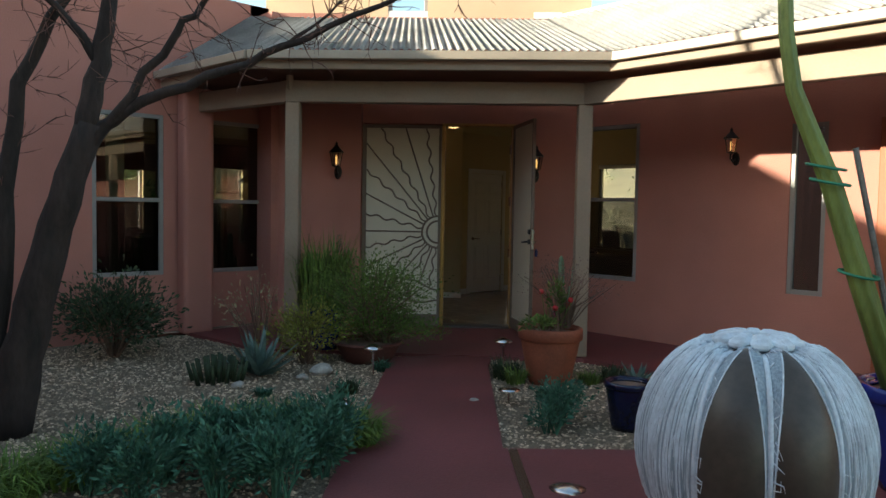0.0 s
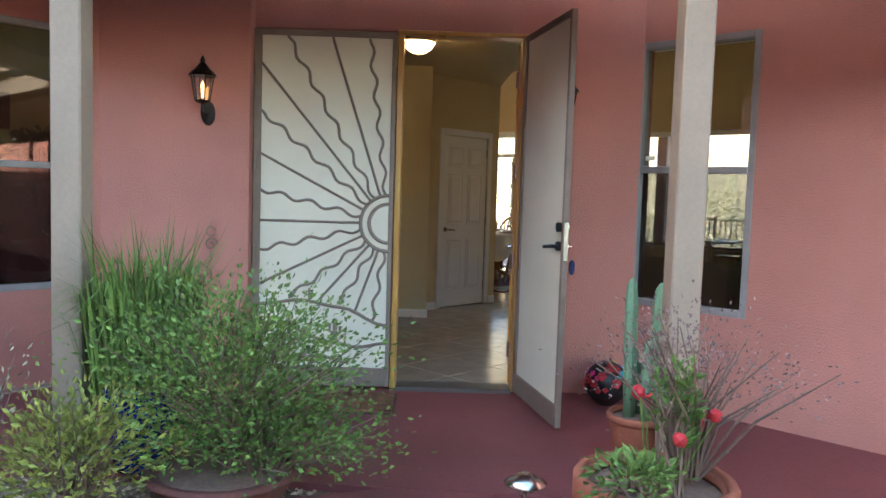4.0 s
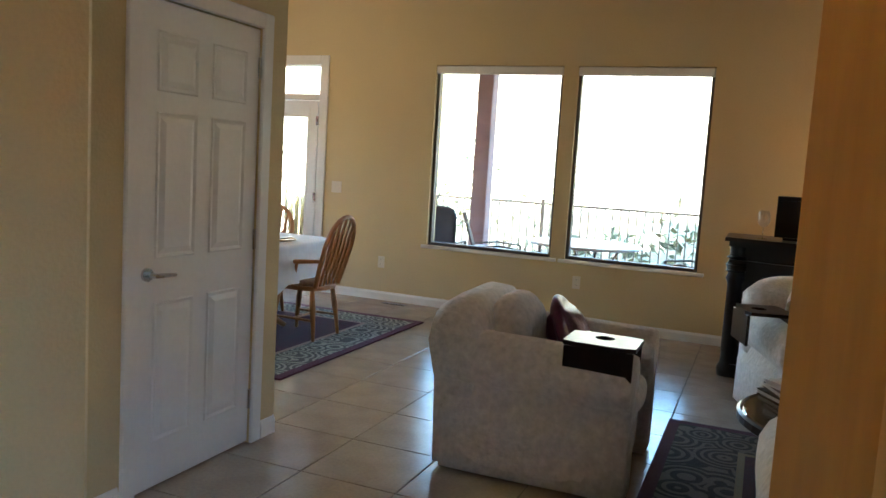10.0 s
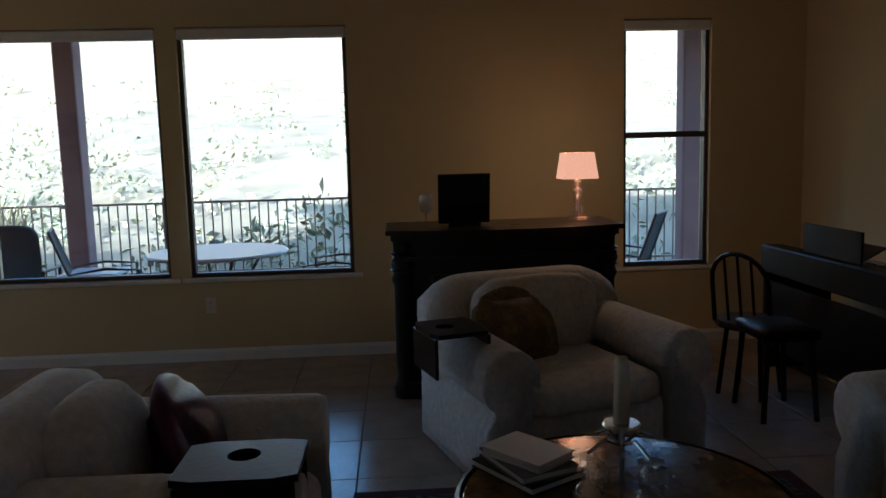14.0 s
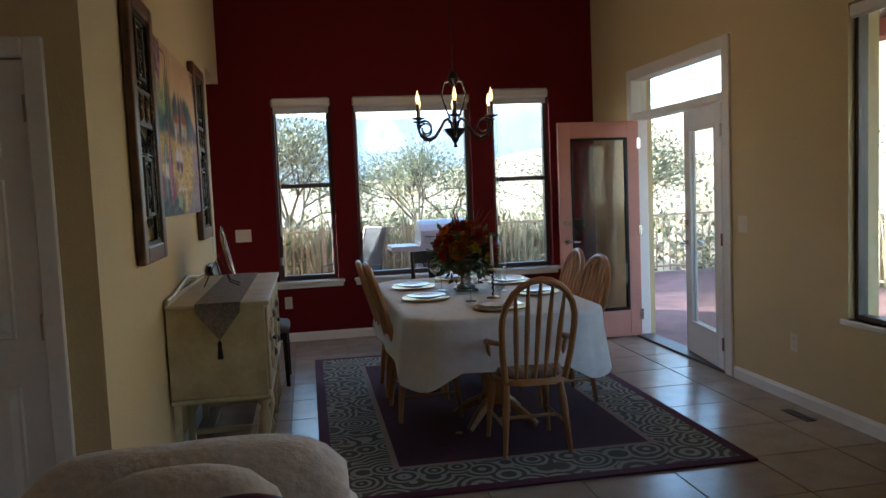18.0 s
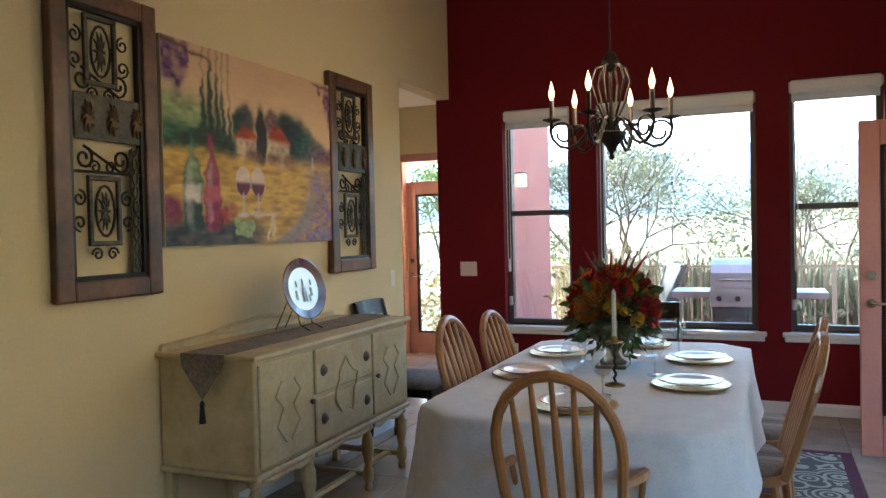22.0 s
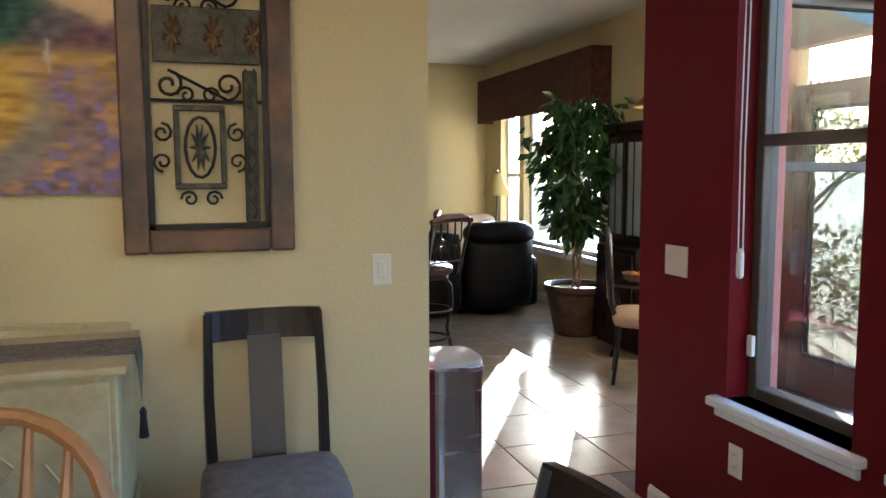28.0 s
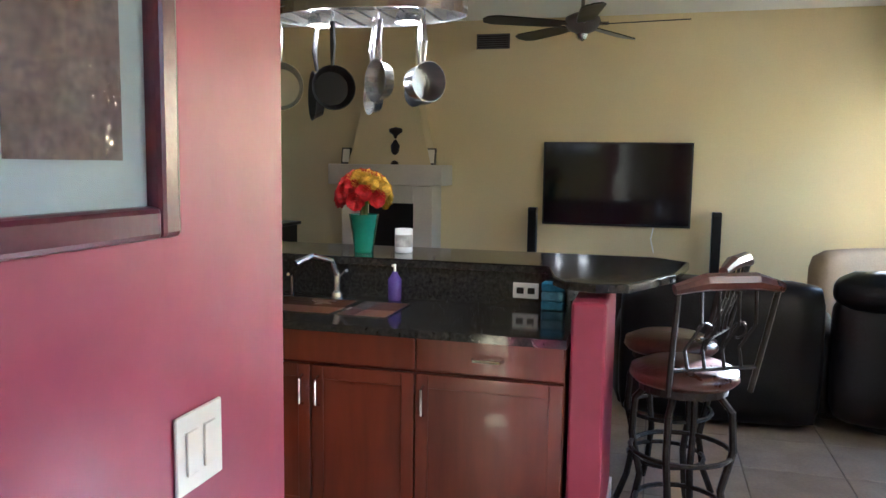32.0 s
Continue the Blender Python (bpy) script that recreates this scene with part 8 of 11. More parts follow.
# bar stools
def bar_stool():
    th = thing("bar_stool", "dark iron swivel bar stool with scrolled back and leather seat", "bar stool", group="bar stools")
    SEATL = bpy.data.materials.get("brown_leather") or mat("brown_leather", (0.07, 0.022, 0.014), 0.3, var=0.2, scale=8, grain=60, bump=0.04)
    part("seat", turned([(0.0, 0.70), (0.19, 0.70), (0.21, 0.72), (0.205, 0.75), (0.15, 0.775), (0.0, 0.78)], 28), SEATL, th, "brown leather padded seat", smooth=True)
    part("swivel_ring", turned([(0.15, 0.66), (0.17, 0.665), (0.17, 0.70), (0.15, 0.70)], 24), IRON, th)
    for k in range(4):
        a = math.pi / 4 + k * math.pi / 2
        c, s = math.cos(a), math.sin(a)
        part("leg", rod([(0.13 * c, 0.13 * s, 0.67), (0.19 * c, 0.19 * s, 0.60), (0.20 * c, 0.20 * s, 0.45), (0.16 * c, 0.16 * s, 0.28), (0.19 * c, 0.19 * s, 0.12), (0.24 * c, 0.24 * s, 0.0)], 0.015, 8), IRON, th)
    for z, r in ((0.20, 0.17), (0.42, 0.195)):
        part("foot_ring", rod([(r * math.cos(t * 0.2618), r * math.sin(t * 0.2618), z) for t in range(24)], 0.010, 6, True), IRON, th)

    def bk(x, z):
        return (x, 0.19 + 0.10 * (z - 0.72) / 0.45, z)

    for s in (-1, 1):
        part("back_post", rod([bk(s * 0.17, 0.70), bk(s * 0.185, 0.9), bk(s * 0.20, 1.12)], 0.012, 7), IRON, th)
    bm = bmesh.new()
    tube(bm, [bk(-0.215, 1.11), bk(-0.1, 1.135), bk(0.1, 1.135), bk(0.215, 1.11)], [0.02, 0.032, 0.032, 0.02], 8)
    part("top_rail", bm, SEATL, th)
    part("lower_rail", rod([bk(-0.175, 0.80), bk(0.175, 0.80)], 0.008, 6), IRON, th)
    for x in (-0.11, -0.04, 0.04, 0.11):
        part("scroll_bar", rod([bk(x, 0.80), bk(x + 0.025, 0.88), bk(x - 0.025, 0.97), bk(x, 1.10)], 0.007, 6), IRON, th)
    for s in (-1, 1):
        part("curl", rod([bk(s * 0.07 + 0.03 * math.cos(t * 0.5), 0.95 + 0.03 * math.sin(t * 0.5)) for t in range(11)], 0.005, 5), IRON, th)
    return th


bs = bar_stool()
bs.matrix_basis = pose(9.40, 15.02, 0, 0, 0, -62)
copy_thing(bs, pose(8.88, 14.98, 0, 0, 0, -20))

# trash can
tr = thing("trash_can", "stainless steel step trash can with a pale lid", "trash can", (11.87, 14.41, 0))
o_ = [(0.15 * math.copysign(abs(math.cos(a)) ** 0.4, math.cos(a)), 0.125 * math.copysign(abs(math.sin(a)) ** 0.4, math.sin(a))) for a in [2 * math.pi * i / 28 for i in range(28)]]
part("body", slab(o_, 0.03, 0.60, 0.002), STEEL, tr)
part("base_ring", slab([(x * 1.02, y * 1.02) for x, y in o_], 0.0, 0.03), BLACK, tr)
part("lid_band", slab([(x * 1.03, y * 1.03) for x, y in o_], 0.60, 0.645, 0.004), STEEL, tr)
part("lid", slab([(x * 0.99, y * 0.99) for x, y in o_], 0.645, 0.672, 0.012, 3), mat("pale_grey_lid", (0.55, 0.54, 0.52), 0.4, var=0.04, bump=0.01), tr, "pale plastic lid")
part("pedal", bx(0.14, 0.19, -0.05, 0.05, 0.012, 0.028, 0.004), STEEL, tr)

# pot rack with pans
prk = thing("pot_rack", "oval steel ceiling pot rack with two small lamps", "pot rack", (9.50, 13.72, 2.12))
oval = [(0.22 * math.cos(2 * math.pi * i / 32), 0.42 * math.sin(2 * math.pi * i / 32)) for i in range(32)]
bm = bmesh.new()
for i in range(32):
    a, b = oval[i], oval[(i + 1) % 32]
    v = [bm.verts.new(p) for p in ((*a, 0.0), (*b, 0.0), (*b, 0.075), (*a, 0.075))]
    bm.faces.new(v)
bmesh.ops.remove_doubles(bm, verts=bm.verts, dist=1e-5)
bmesh.ops.solidify(bm, geom=bm.faces[:], thickness=0.004)
part("band", bm, STEEL, prk)
for k in range(9):
    y = -0.36 + 0.09 * k
    hx = 0.21 * math.sqrt(1 - (y / 0.42) ** 2)
    part("grid_bar", rod([(-hx, y, 0.01), (hx, y, 0.01)], 0.004, 5), STEEL, prk)
for s in (-1, 1):
    part("hanging_chain", rod([(0, s * 0.28, 0.07), (0, s * 0.2, ZK - 2.12)], 0.005, 6), STEEL, prk)
    part("lamp_housing", turned([(0.055, -0.03), (0.05, 0.0), (0.02, 0.05)], 14, (0.03, s * 0.19, 0), caps="none"), STEEL, prk)
    part("lamp_bulb", turned([(0.0, -0.035), (0.035, -0.025), (0.03, 0.0), (0.0, 0.02)], 12, (0.03, s * 0.19, 0)), FLAME, prk, "lit spot bulb")
point_lamp("pot_rack_light", (9.53, 13.53, 2.06), 0.8, (1, 0.85, 0.65), 0.04)
point_lamp("pot_rack_light", (9.53, 13.91, 2.06), 0.8, (1, 0.85, 0.65), 0.04)


def pan(at, r, d, hl, m, label, rz=0, nm="frying_pan"):
    """Hung by its handle from a hook at `at`; flat of the pan faces local +x."""
    th = thing(nm, label, "cooking pan", at, rz, group="pans on the rack")
    part("hook", rod([(0, 0, 0.0), (0.012, 0, -0.02), (0, 0, -0.05), (-0.01, 0, -0.035)], 0.003, 5), STEEL, th)
    part("handle", rod([(0, 0, -0.04), (0.01, 0, -0.04 - hl * 0.5), (0, 0, -0.04 - hl)], [0.010, 0.012, 0.007], 8), BLACK if m is not STEEL else STEEL, th)
    b = part("bowl", turned([(r * 0.8, 0), (r, d), (r * 1.03, d), (r * 1.0, d - 0.003), (r * 0.78, 0.004), (0, 0.004)], 24), m, th, smooth=False)
    b.matrix_basis = pose(-d / 2, 0, -0.04 - hl - r, 0, 90, 0)
    return th


for dx, dy, r, d, hl, m, rz in ((0.15, -0.30, 0.095, 0.06, 0.15, STEEL, 20), (0.0, -0.20, 0.10, 0.04, 0.17, BLACK, -55), (0.18, -0.06, 0.085, 0.05, 0.17, BLACK, 35), (0.02, 0.06, 0.075, 0.04, 0.20, STEEL, -50), (0.18, 0.14, 0.08, 0.05, 0.15, STEEL, -40), (0.14, 0.30, 0.075, 0.09, 0.16, STEEL, 50), (0.02, 0.26, 0.06, 0.07, 0.20, STEEL, -30)):
    pan((9.50 + dx * 0.9, 13.70 + dy, 2.12), r, d, hl, m, "steel cooking pan hung by its handle" if m is STEEL else "black non-stick pan hung by its handle", rz)

# ceiling fan
cf = thing("ceiling_fan", "dark bronze ceiling fan with walnut blades at rest", "ceiling fan", (6.78, 14.33, ZK))
cf.matrix_basis = pose(6.78, 14.33, ZK) @ Matrix.Diagonal((1.1, 1.1, 1, 1))
part("downrod", rod([(0, 0, 0), (0, 0, -0.28)], 0.012), BRONZE, cf)
part("canopy", turned([(0.0, -0.06), (0.05, -0.05), (0.065, 0)], 18), BRONZE, cf)
part("motor", turned([(0.03, -0.42), (0.09, -0.39), (0.12, -0.34), (0.11, -0.30), (0.05, -0.27)], 24), BRONZE, cf, smooth=True)
part("light_cap", turned([(0.0, -0.47), (0.03, -0.455), (0.045, -0.42)], 16), CHROME, cf)
for k in range(5):
    a = k * 2 * math.pi / 5 + 1.45
    o = part("blade", slab([(0.14, -0.05), (0.30, -0.065), (0.60, -0.075), (0.66, -0.05), (0.68, 0.0), (0.66, 0.05), (0.60, 0.075), (0.30, 0.065), (0.14, 0.05)], -0.004, 0.004), EBONY, cf, "dark walnut fan blade")
    o.matrix_basis = pose(0, 0, -0.355, 0, 0, math.degrees(a)) @ pose(0, 0, 0, 11, 0, 0)
    o2 = part("blade_iron", rod([(0.09, 0, -0.35), (0.17, 0, -0.352)], 0.012), BRONZE, cf)
    o2.matrix_basis = pose(0, 0, 0, 0, 0, math.degrees(a))

# television wall
tv = thing("television", "large black flat screen television on the wall", "television", (XT + 0.006, 14.535, 1.375), 90)
part("bezel", bx(-0.67, 0.67, -0.045, -0.02, -0.385, 0.385, 0.004), BLACK, tv)
part("screen", bx(-0.655, 0.655, -0.0475, -0.0452, -0.365, 0.372), mat("glossy_screen", (0.006, 0.006, 0.007), 0.06, var=0.0, bump=0), tv, "glossy black screen")
part("wall_mount", bx(-0.2, 0.2, -0.02, 0, -0.2, 0.2), BLACK, tv)
part("cable", rod([(0.35, -0.012, -0.385), (0.33, -0.012, -0.50), (0.36, -0.012, -0.62)], 0.006, 6), WHITE, tv, "white cable below the screen")
for y in (13.79, 15.42):
    sp = thing("loudspeaker", "slim black tower loudspeaker beside the television", "loudspeaker", (5.34, y, 0), group="tower loudspeakers")
    part("cabinet", bx(-0.05, 0.05, -0.04, 0.04, 0.03, 1.15, 0.006), BLACK, sp)
    part("foot", bx(-0.10, 0.10, -0.09, 0.09, 0, 0.03, 0.004), BLACK, sp)
    part("grille", bx(0.05, 0.056, -0.034, 0.034, 0.40, 1.12, 0.002), LEATHER, sp)
ts = thing("tv_console", "low dark wooden media console under the television", "tv console", (5.42, 14.55, 0))
part("body", bx(-0.2, 0.2, -0.7, 0.7, 0.04, 0.5, 0.006), EBONY, ts)
part("plinth", bx(-0.18, 0.18, -0.66, 0.66, 0, 0.04), BLACK, ts)
vt = thing("air_vent", "dark air return grille high on the cream wall", "air vent", (XT + 0.004, 13.35, 2.70), 90)
part("frame", bx(-0.16, 0.16, -0.008, 0, -0.07, 0.07, 0.002), BRONZE, vt)
for k in range(6):
    part("slat", bx(-0.145, 0.145, -0.012, -0.008, -0.058 + 0.02 * k, -0.048 + 0.02 * k), BLACK, vt)

# fireplace
fp = thing("fireplace", "cream plaster corner fireplace with a mantel shelf", "fireplace", (XT + 0.002, 12.40, 0))
PLA = mat("white_plaster", (0.62, 0.55, 0.45), 0.85, var=0.05, scale=3, grain=60, bump=0.08)
for y0, y1, z0, z1_ in ((-0.46, -0.27, 0, 1.33), (0.27, 0.46, 0, 1.33), (-0.27, 0.27, 1.16, 1.33)):
    part("surround", bx(0, 0.32, y0, y1, z0, z1_, 0.006), PLA, fp)
part("firebox", bx(0.0, 0.08, -0.27, 0.27, 0.0, 1.16), BLACK, fp, "dark firebox")
part("mantel", bx(0, 0.40, -0.57, 0.57, 1.335, 1.53, 0.01, 2), PLA, fp)
part("hearth", bx(0.32, 0.55, -0.55, 0.55, 0, 0.08, 0.01), PLA, fp)
bm = bmesh.new()
rows_ = []
for i in range(11):
    f = i / 10
    hw = 0.42 - 0.20 * (1 - (1 - f) ** 2)
    rows_.append([bm.verts.new(p) for p in ((0, -hw, 1.53 + f * (ZK - 1.53)), (0.26 - 0.12 * f, -hw, 1.53 + f * (ZK - 1.53)), (0.26 - 0.12 * f, hw, 1.53 + f * (ZK - 1.53)), (0, hw, 1.53 + f * (ZK - 1.53)))])
for a, b in zip(rows_, rows_[1:]):
    for j in range(3):
        bm.faces.new((a[j], a[j + 1], b[j + 1], b[j]))
part("chimney_breast", bm, CREAM, fp, "cream curved chimney breast")
for k, (y, w_, h_, m) in enumerate(((11.95, 0.10, 0.16, BLACK), (12.12, 0.10, 0.15, CHINA), (12.28, 0.13, 0.15, CHROME), (12.62, 0.10, 0.13, CHROME), (12.80, 0.13, 0.16, BRONZE))):
    pf_ = thing("photo_frame", "small standing photo frame on the mantel", "photo frame", (XT + 0.24, y, 1.53), 90, group="photo frames on the mantel")
    part("frame", bx(-w_ / 2, w_ / 2, -0.01, 0.01, 0, h_, 0.003), m, pf_).rotation_euler = (radians(-10), 0, 0)
    part("photo", bx(-w_ / 2 + 0.015, w_ / 2 - 0.015, -0.0125, -0.0105, 0.015, h_ - 0.015), PLASTW, pf_).rotation_euler = (radians(-10), 0, 0)
    part("strut", rod([(0, 0.02, h_ * 0.7), (0, 0.06, 0.0)], 0.004, 5), BLACK, pf_)
ur = part("candle_urn", turned([(0.06, 0), (0.055, 0.02), (0.02, 0.06), (0.05, 0.12), (0.055, 0.18), (0.02, 0.24), (0.03, 0.28), (0.07, 0.31), (0.07, 0.34), (0.0, 0.36)], 20), EBONY, smooth=True)
ur.matrix_basis = pose(XT + 0.22, 12.46, 1.53)
tagged(ur, "tall dark turned candle urn on the mantel", "ornament")

# black sofa, recliner, tan chair
bsf = thing("leather_sofa", "black leather sofa seen from behind", "sofa", (7.35, 15.38, 0), 90)
part("base", soft_box(-0.62, 0.46, -0.42, 0.42, 0.03, 0.42, 0.06, 0.01, 5), LEATHER, bsf, smooth=True)
part("backrest", soft_box(-0.66, 0.46, -0.50, -0.24, 0.05, 0.88, 0.07, 0.015, 6, 0.01, 3), LEATHER, bsf, smooth=True)
part("armrest", soft_box(-0.70, -0.50, -0.40, 0.45, 0.05, 0.62, 0.08, 0.015, 5), LEATHER, bsf, smooth=True)
rec = thing("recliner", "black leather recliner with a padded headrest, seen from behind", "recliner", (7.40, 16.30, 0), 82)
rec.matrix_basis = rec.matrix_basis @ Matrix.Diagonal((0.86, 1, 1, 1))
part("base", soft_box(-0.42, 0.42, -0.34, 0.45, 0.06, 0.42, 0.06, 0.01, 5), LEATHER, rec, smooth=True)
part("backrest", soft_box(-0.40, 0.40, -0.50, -0.26, 0.10, 0.84, 0.09, 0.02, 7, 0.012, 5), LEATHER, rec, smooth=True)
part("headrest", soft_box(-0.40, 0.40, -0.56, -0.28, 0.76, 0.96, 0.09, 0.02, 7, 0.012, 6), LEATHER, rec, smooth=True)
for s in (-1, 1):
    part("armrest", soft_box(s * 0.44 - 0.09, s * 0.44 + 0.09, -0.34, 0.48, 0.08, 0.60, 0.07, 0.015, 5), LEATHER, rec, smooth=True)
part("swivel_base", turned([(0.26, 0), (0.26, 0.02), (0.06, 0.05), (0.06, 0.08)], 20), BLACK, rec)
tn = thing("armchair", "tan suede armchair against the family room wall", "armchair", (6.1, 16.2, 0), -60)
part("base", soft_box(-0.42, 0.42, -0.42, 0.42, 0.03, 0.42, 0.06, 0.01, 5), TANF, tn, smooth=True)
part("backrest", soft_box(-0.45, 0.45, 0.24, 0.50, 0.05, 0.96, 0.10, 0.02, 7), TANF, tn, smooth=True)
for s in (-1, 1):
    part("armrest", soft_box(s * 0.44 - 0.09, s * 0.44 + 0.09, -0.42, 0.42, 0.05, 0.60, 0.08, 0.015, 5), TANF, tn, smooth=True)

# ficus in its planter
fpot = pot("planter", (8.79, 16.62, 0), 0.30, 0.46, mat("mottled_bronze_planter", (0.11, 0.06, 0.035), 0.5, var=0.35, scale=8, grain=40, bump=0.08), "mottled bronze planter holding a ficus tree")
fic = thing("ficus_tree", "tall ficus tree with glossy dark leaves and twisted trunks", "potted tree", (8.79, 16.62, 0.42))
rnd = random.Random(8)
for s in (0, 2.1, 4.2):
    part("trunk", rod([(0.04 * math.cos(s), 0.04 * math.sin(s), 0)] + [(0.035 * math.cos(s + k * 1.3), 0.035 * math.sin(s + k * 1.3), 0.14 * k) for k in range(1, 8)], 0.013, 7), mat("pale_ficus_bark", (0.24, 0.17, 0.10), 0.8, var=0.2, bump=0.06) if s == 0 else bpy.data.materials["pale_ficus_bark"], fic)
br = []
bm = bmesh.new()
for k in range(46):
    a, z = k * 2.399, 0.55 + 1.15 * (k / 46)
    R = 0.42 * math.sin(math.pi * min(1, (z - 0.40) / 1.45)) ** 0.6 * rnd.uniform(0.7, 1.15)
    p0 = Vector((0, 0, z - 0.12))
    p1 = Vector((R * math.cos(a), R * math.sin(a), z + rnd.uniform(-0.05, 0.12)))
    tube(bm, [p0, p0.lerp(p1, 0.5) + Vector((0, 0, 0.04)), p1], [0.006, 0.005, 0.002], 5)
    br.append((p0, p1))
part("branch_work", bm, bpy.data.materials["pale_ficus_bark"], fic)


def fic_place(q):
    a, b = br[q.randrange(len(br))]
    p = a.lerp(b, q.uniform(0.35, 1.05)) + Vector((q.gauss(0, 0.04), q.gauss(0, 0.04), q.gauss(0, 0.05)))
    return p, Vector((p.x, p.y, -0.15 - 0.5 * q.random())).normalized()


bm = bmesh.new()
leaf_cloud(bm, 2100, fic_place, 0.060, rnd, long=2.0)
part("foliage", bm, GREEND, fic)

# floor lamp, side table, hutch, pendant, valance
flm = thing("floor_lamp", "slender floor lamp with a gold bell shade", "floor lamp", (6.55, 16.72, 0))
part("base", turned([(0.13, 0), (0.12, 0.02), (0.015, 0.035)], 20), BRONZE, flm)
part("pole", rod([(0, 0, 0.03), (0, 0, 1.25)], 0.011), BRONZE, flm)
part("shade", turned([(0.16, 1.20), (0.09, 1.36), (0.06, 1.46)], 20, caps="none"), mat("gold_fabric_shade", (0.50, 0.36, 0.12), 0.8, var=0.1, bump=0.04), flm, "gold fabric bell shade", smooth=True)
part("finial", turned([(0.012, 1.46), (0.016, 1.48), (0.0, 1.51)], 10), BRASS, flm)
va = thing("valance", "russet patterned fabric window valance", "valance")
VAL = mat("russet_brocade", (0.13, 0.035, 0.022), 0.85, var=0.35, scale=14, grain=70, bump=0.1)
part("face_board", bx(5.47, 8.55, 16.86, 16.885, 2.10, 2.64, 0.006), VAL, va)
part("return_board", bx(5.47, 5.495, 16.885, YN - 0.004, 2.10, 2.64), VAL, va)
part("return_board", bx(8.525, 8.55, 16.885, YN - 0.004, 2.10, 2.64), VAL, va)
part("top_board", bx(5.495, 8.525, 16.885, YN - 0.004, 2.62, 2.64), VAL, va)
for k, (a, b, c, d) in enumerate(NW[:3]):
    th = window_unit("window_%d" % (13 + k), b - a, d - c, TRIMW, GLASS, 0.5 if k != 1 else False, (-0.16, 0.0), label="tall white framed family room window")
    place(th, (a, YN + 0.12, c), 0)
th = window_unit("window_16", 16.65 - 15.85, 2.0, BRONZE, DIMGLASS, 0.62, label="bronze framed nook window seen from the dining room")
place(th, (12.15, 16.65, 0.25), -90)
th = window_unit("window_17", 0.65, 1.28, BRONZE, GLASS, 0.55, (-0.14, 0.0), label="bronze framed sash window over a white sill in the nook", fw=0.035)
place(th, (9.95, YN + 0.12, 1.0), 0)
va2 = thing("valance", "dark russet patterned valance over the nook window", "valance")
part("face_board", bx(9.77, 10.74, 16.90, 16.92, 2.22, 2.75, 0.006), VAL, va2)
for x in (9.77, 10.72):
    part("return_board", bx(x, x + 0.02, 16.921, YN - 0.004, 2.22, 2.75), VAL, va2)
part("top_board", bx(9.792, 10.718, 16.921, YN - 0.004, 2.73, 2.75), VAL, va2)
gd = glazed_leaf("garden_door", 0.82, PINK, "salmon pink glazed garden door, shut")
gd.matrix_basis = pose(11.66, YN + 0.125, 0.0, 0, 0, 180)
gdf = thing("garden_door_frame", "salmon pink painted door casing in the nook", "door frame", kind="structure")
for a in ((10.745, 10.835, 0, 2.26), (11.665, 11.755, 0, 2.26), (10.745, 11.755, 2.26, 2.35)):
    part("casing", bx(a[0], a[1], YN - 0.02, YN + 0.10, a[2], a[3], 0.006), PINK, gdf)
hu = thing("hutch", "dark wooden hutch with glazed cathedral doors", "hutch", (9.38, YN - 0.01, 0), 0)
part("lower_case", bx(-0.32, 0.32, -0.40, 0, 0.05, 0.85, 0.006), EBONY, hu)
part("upper_case", bx(-0.30, 0.30, -0.30, 0, 0.85, 1.80, 0.006), EBONY, hu)
part("cornice", bx(-0.35, 0.35, -0.35, 0, 1.80, 1.88, 0.015, 2), EBONY, hu)
part("plinth", bx(-0.32, 0.32, -0.38, -0.02, 0, 0.05), EBONY, hu)
for s in (-1, 1):
    d_ = part("door", bx(s * 0.145 - 0.135, s * 0.145 + 0.135, -0.318, -0.30, 0.90, 1.76, 0.004), EBONY, hu)
    part("pane", bx(s * 0.145 - 0.095, s * 0.145 + 0.095, -0.323, -0.319, 0.95, 1.71), mat("hutch_glass", (0.20, 0.24, 0.27), 0.08, var=0.1, bump=0) if s < 0 else bpy.data.materials["hutch_glass"], d_)
    part("glazing_bar", bx(s * 0.145 - 0.006, s * 0.145 + 0.006, -0.330, -0.324, 0.95, 1.71), EBONY, d_)
    part("lower_door", bx(s * 0.15 - 0.14, s * 0.15 + 0.14, -0.415, -0.40, 0.10, 0.80, 0.006), EBONY, hu)
sdt = thing("side_table", "small dark side table with a wicker tray", "side table", (9.80, 16.66, 0))
part("top", turned([(0.0, 0.58), (0.24, 0.58), (0.25, 0.59), (0.24, 0.60), (0.0, 0.60)], 24), EBONY, sdt)
for k in range(3):
    a = k * 2.094
    part("leg", rod([(0.20 * math.cos(a), 0.20 * math.sin(a), 0.58), (0.13 * math.cos(a), 0.13 * math.sin(a), 0.3), (0.22 * math.cos(a), 0.22 * math.sin(a), 0)], 0.014), EBONY, sdt)
part("shelf", turned([(0.0, 0.30), (0.15, 0.30), (0.15, 0.315), (0.0, 0.315)], 20), EBONY, sdt)
bk_ = thing("basket", "small dark basket with oranges on the side table", "basket", (9.80, 16.66, 0.60))
part("bowl", turned([(0.09, 0), (0.13, 0.03), (0.15, 0.08), (0.14, 0.08), (0.12, 0.035), (0.0, 0.015)], 20), DRYT, bk_)
for k in range(5):
    part("orange", turned([(0.004, 0.0), (0.025, 0.01), (0.034, 0.034), (0.025, 0.058), (0.004, 0.068)], 12, (0.06 * math.cos(k * 1.257), 0.06 * math.sin(k * 1.257), 0.025)), LEAFO, bk_)
oc = thing("oval_back_chair", "carved wooden chair with a tan oval back", "chair", (10.36, 16.36, 0), 150)
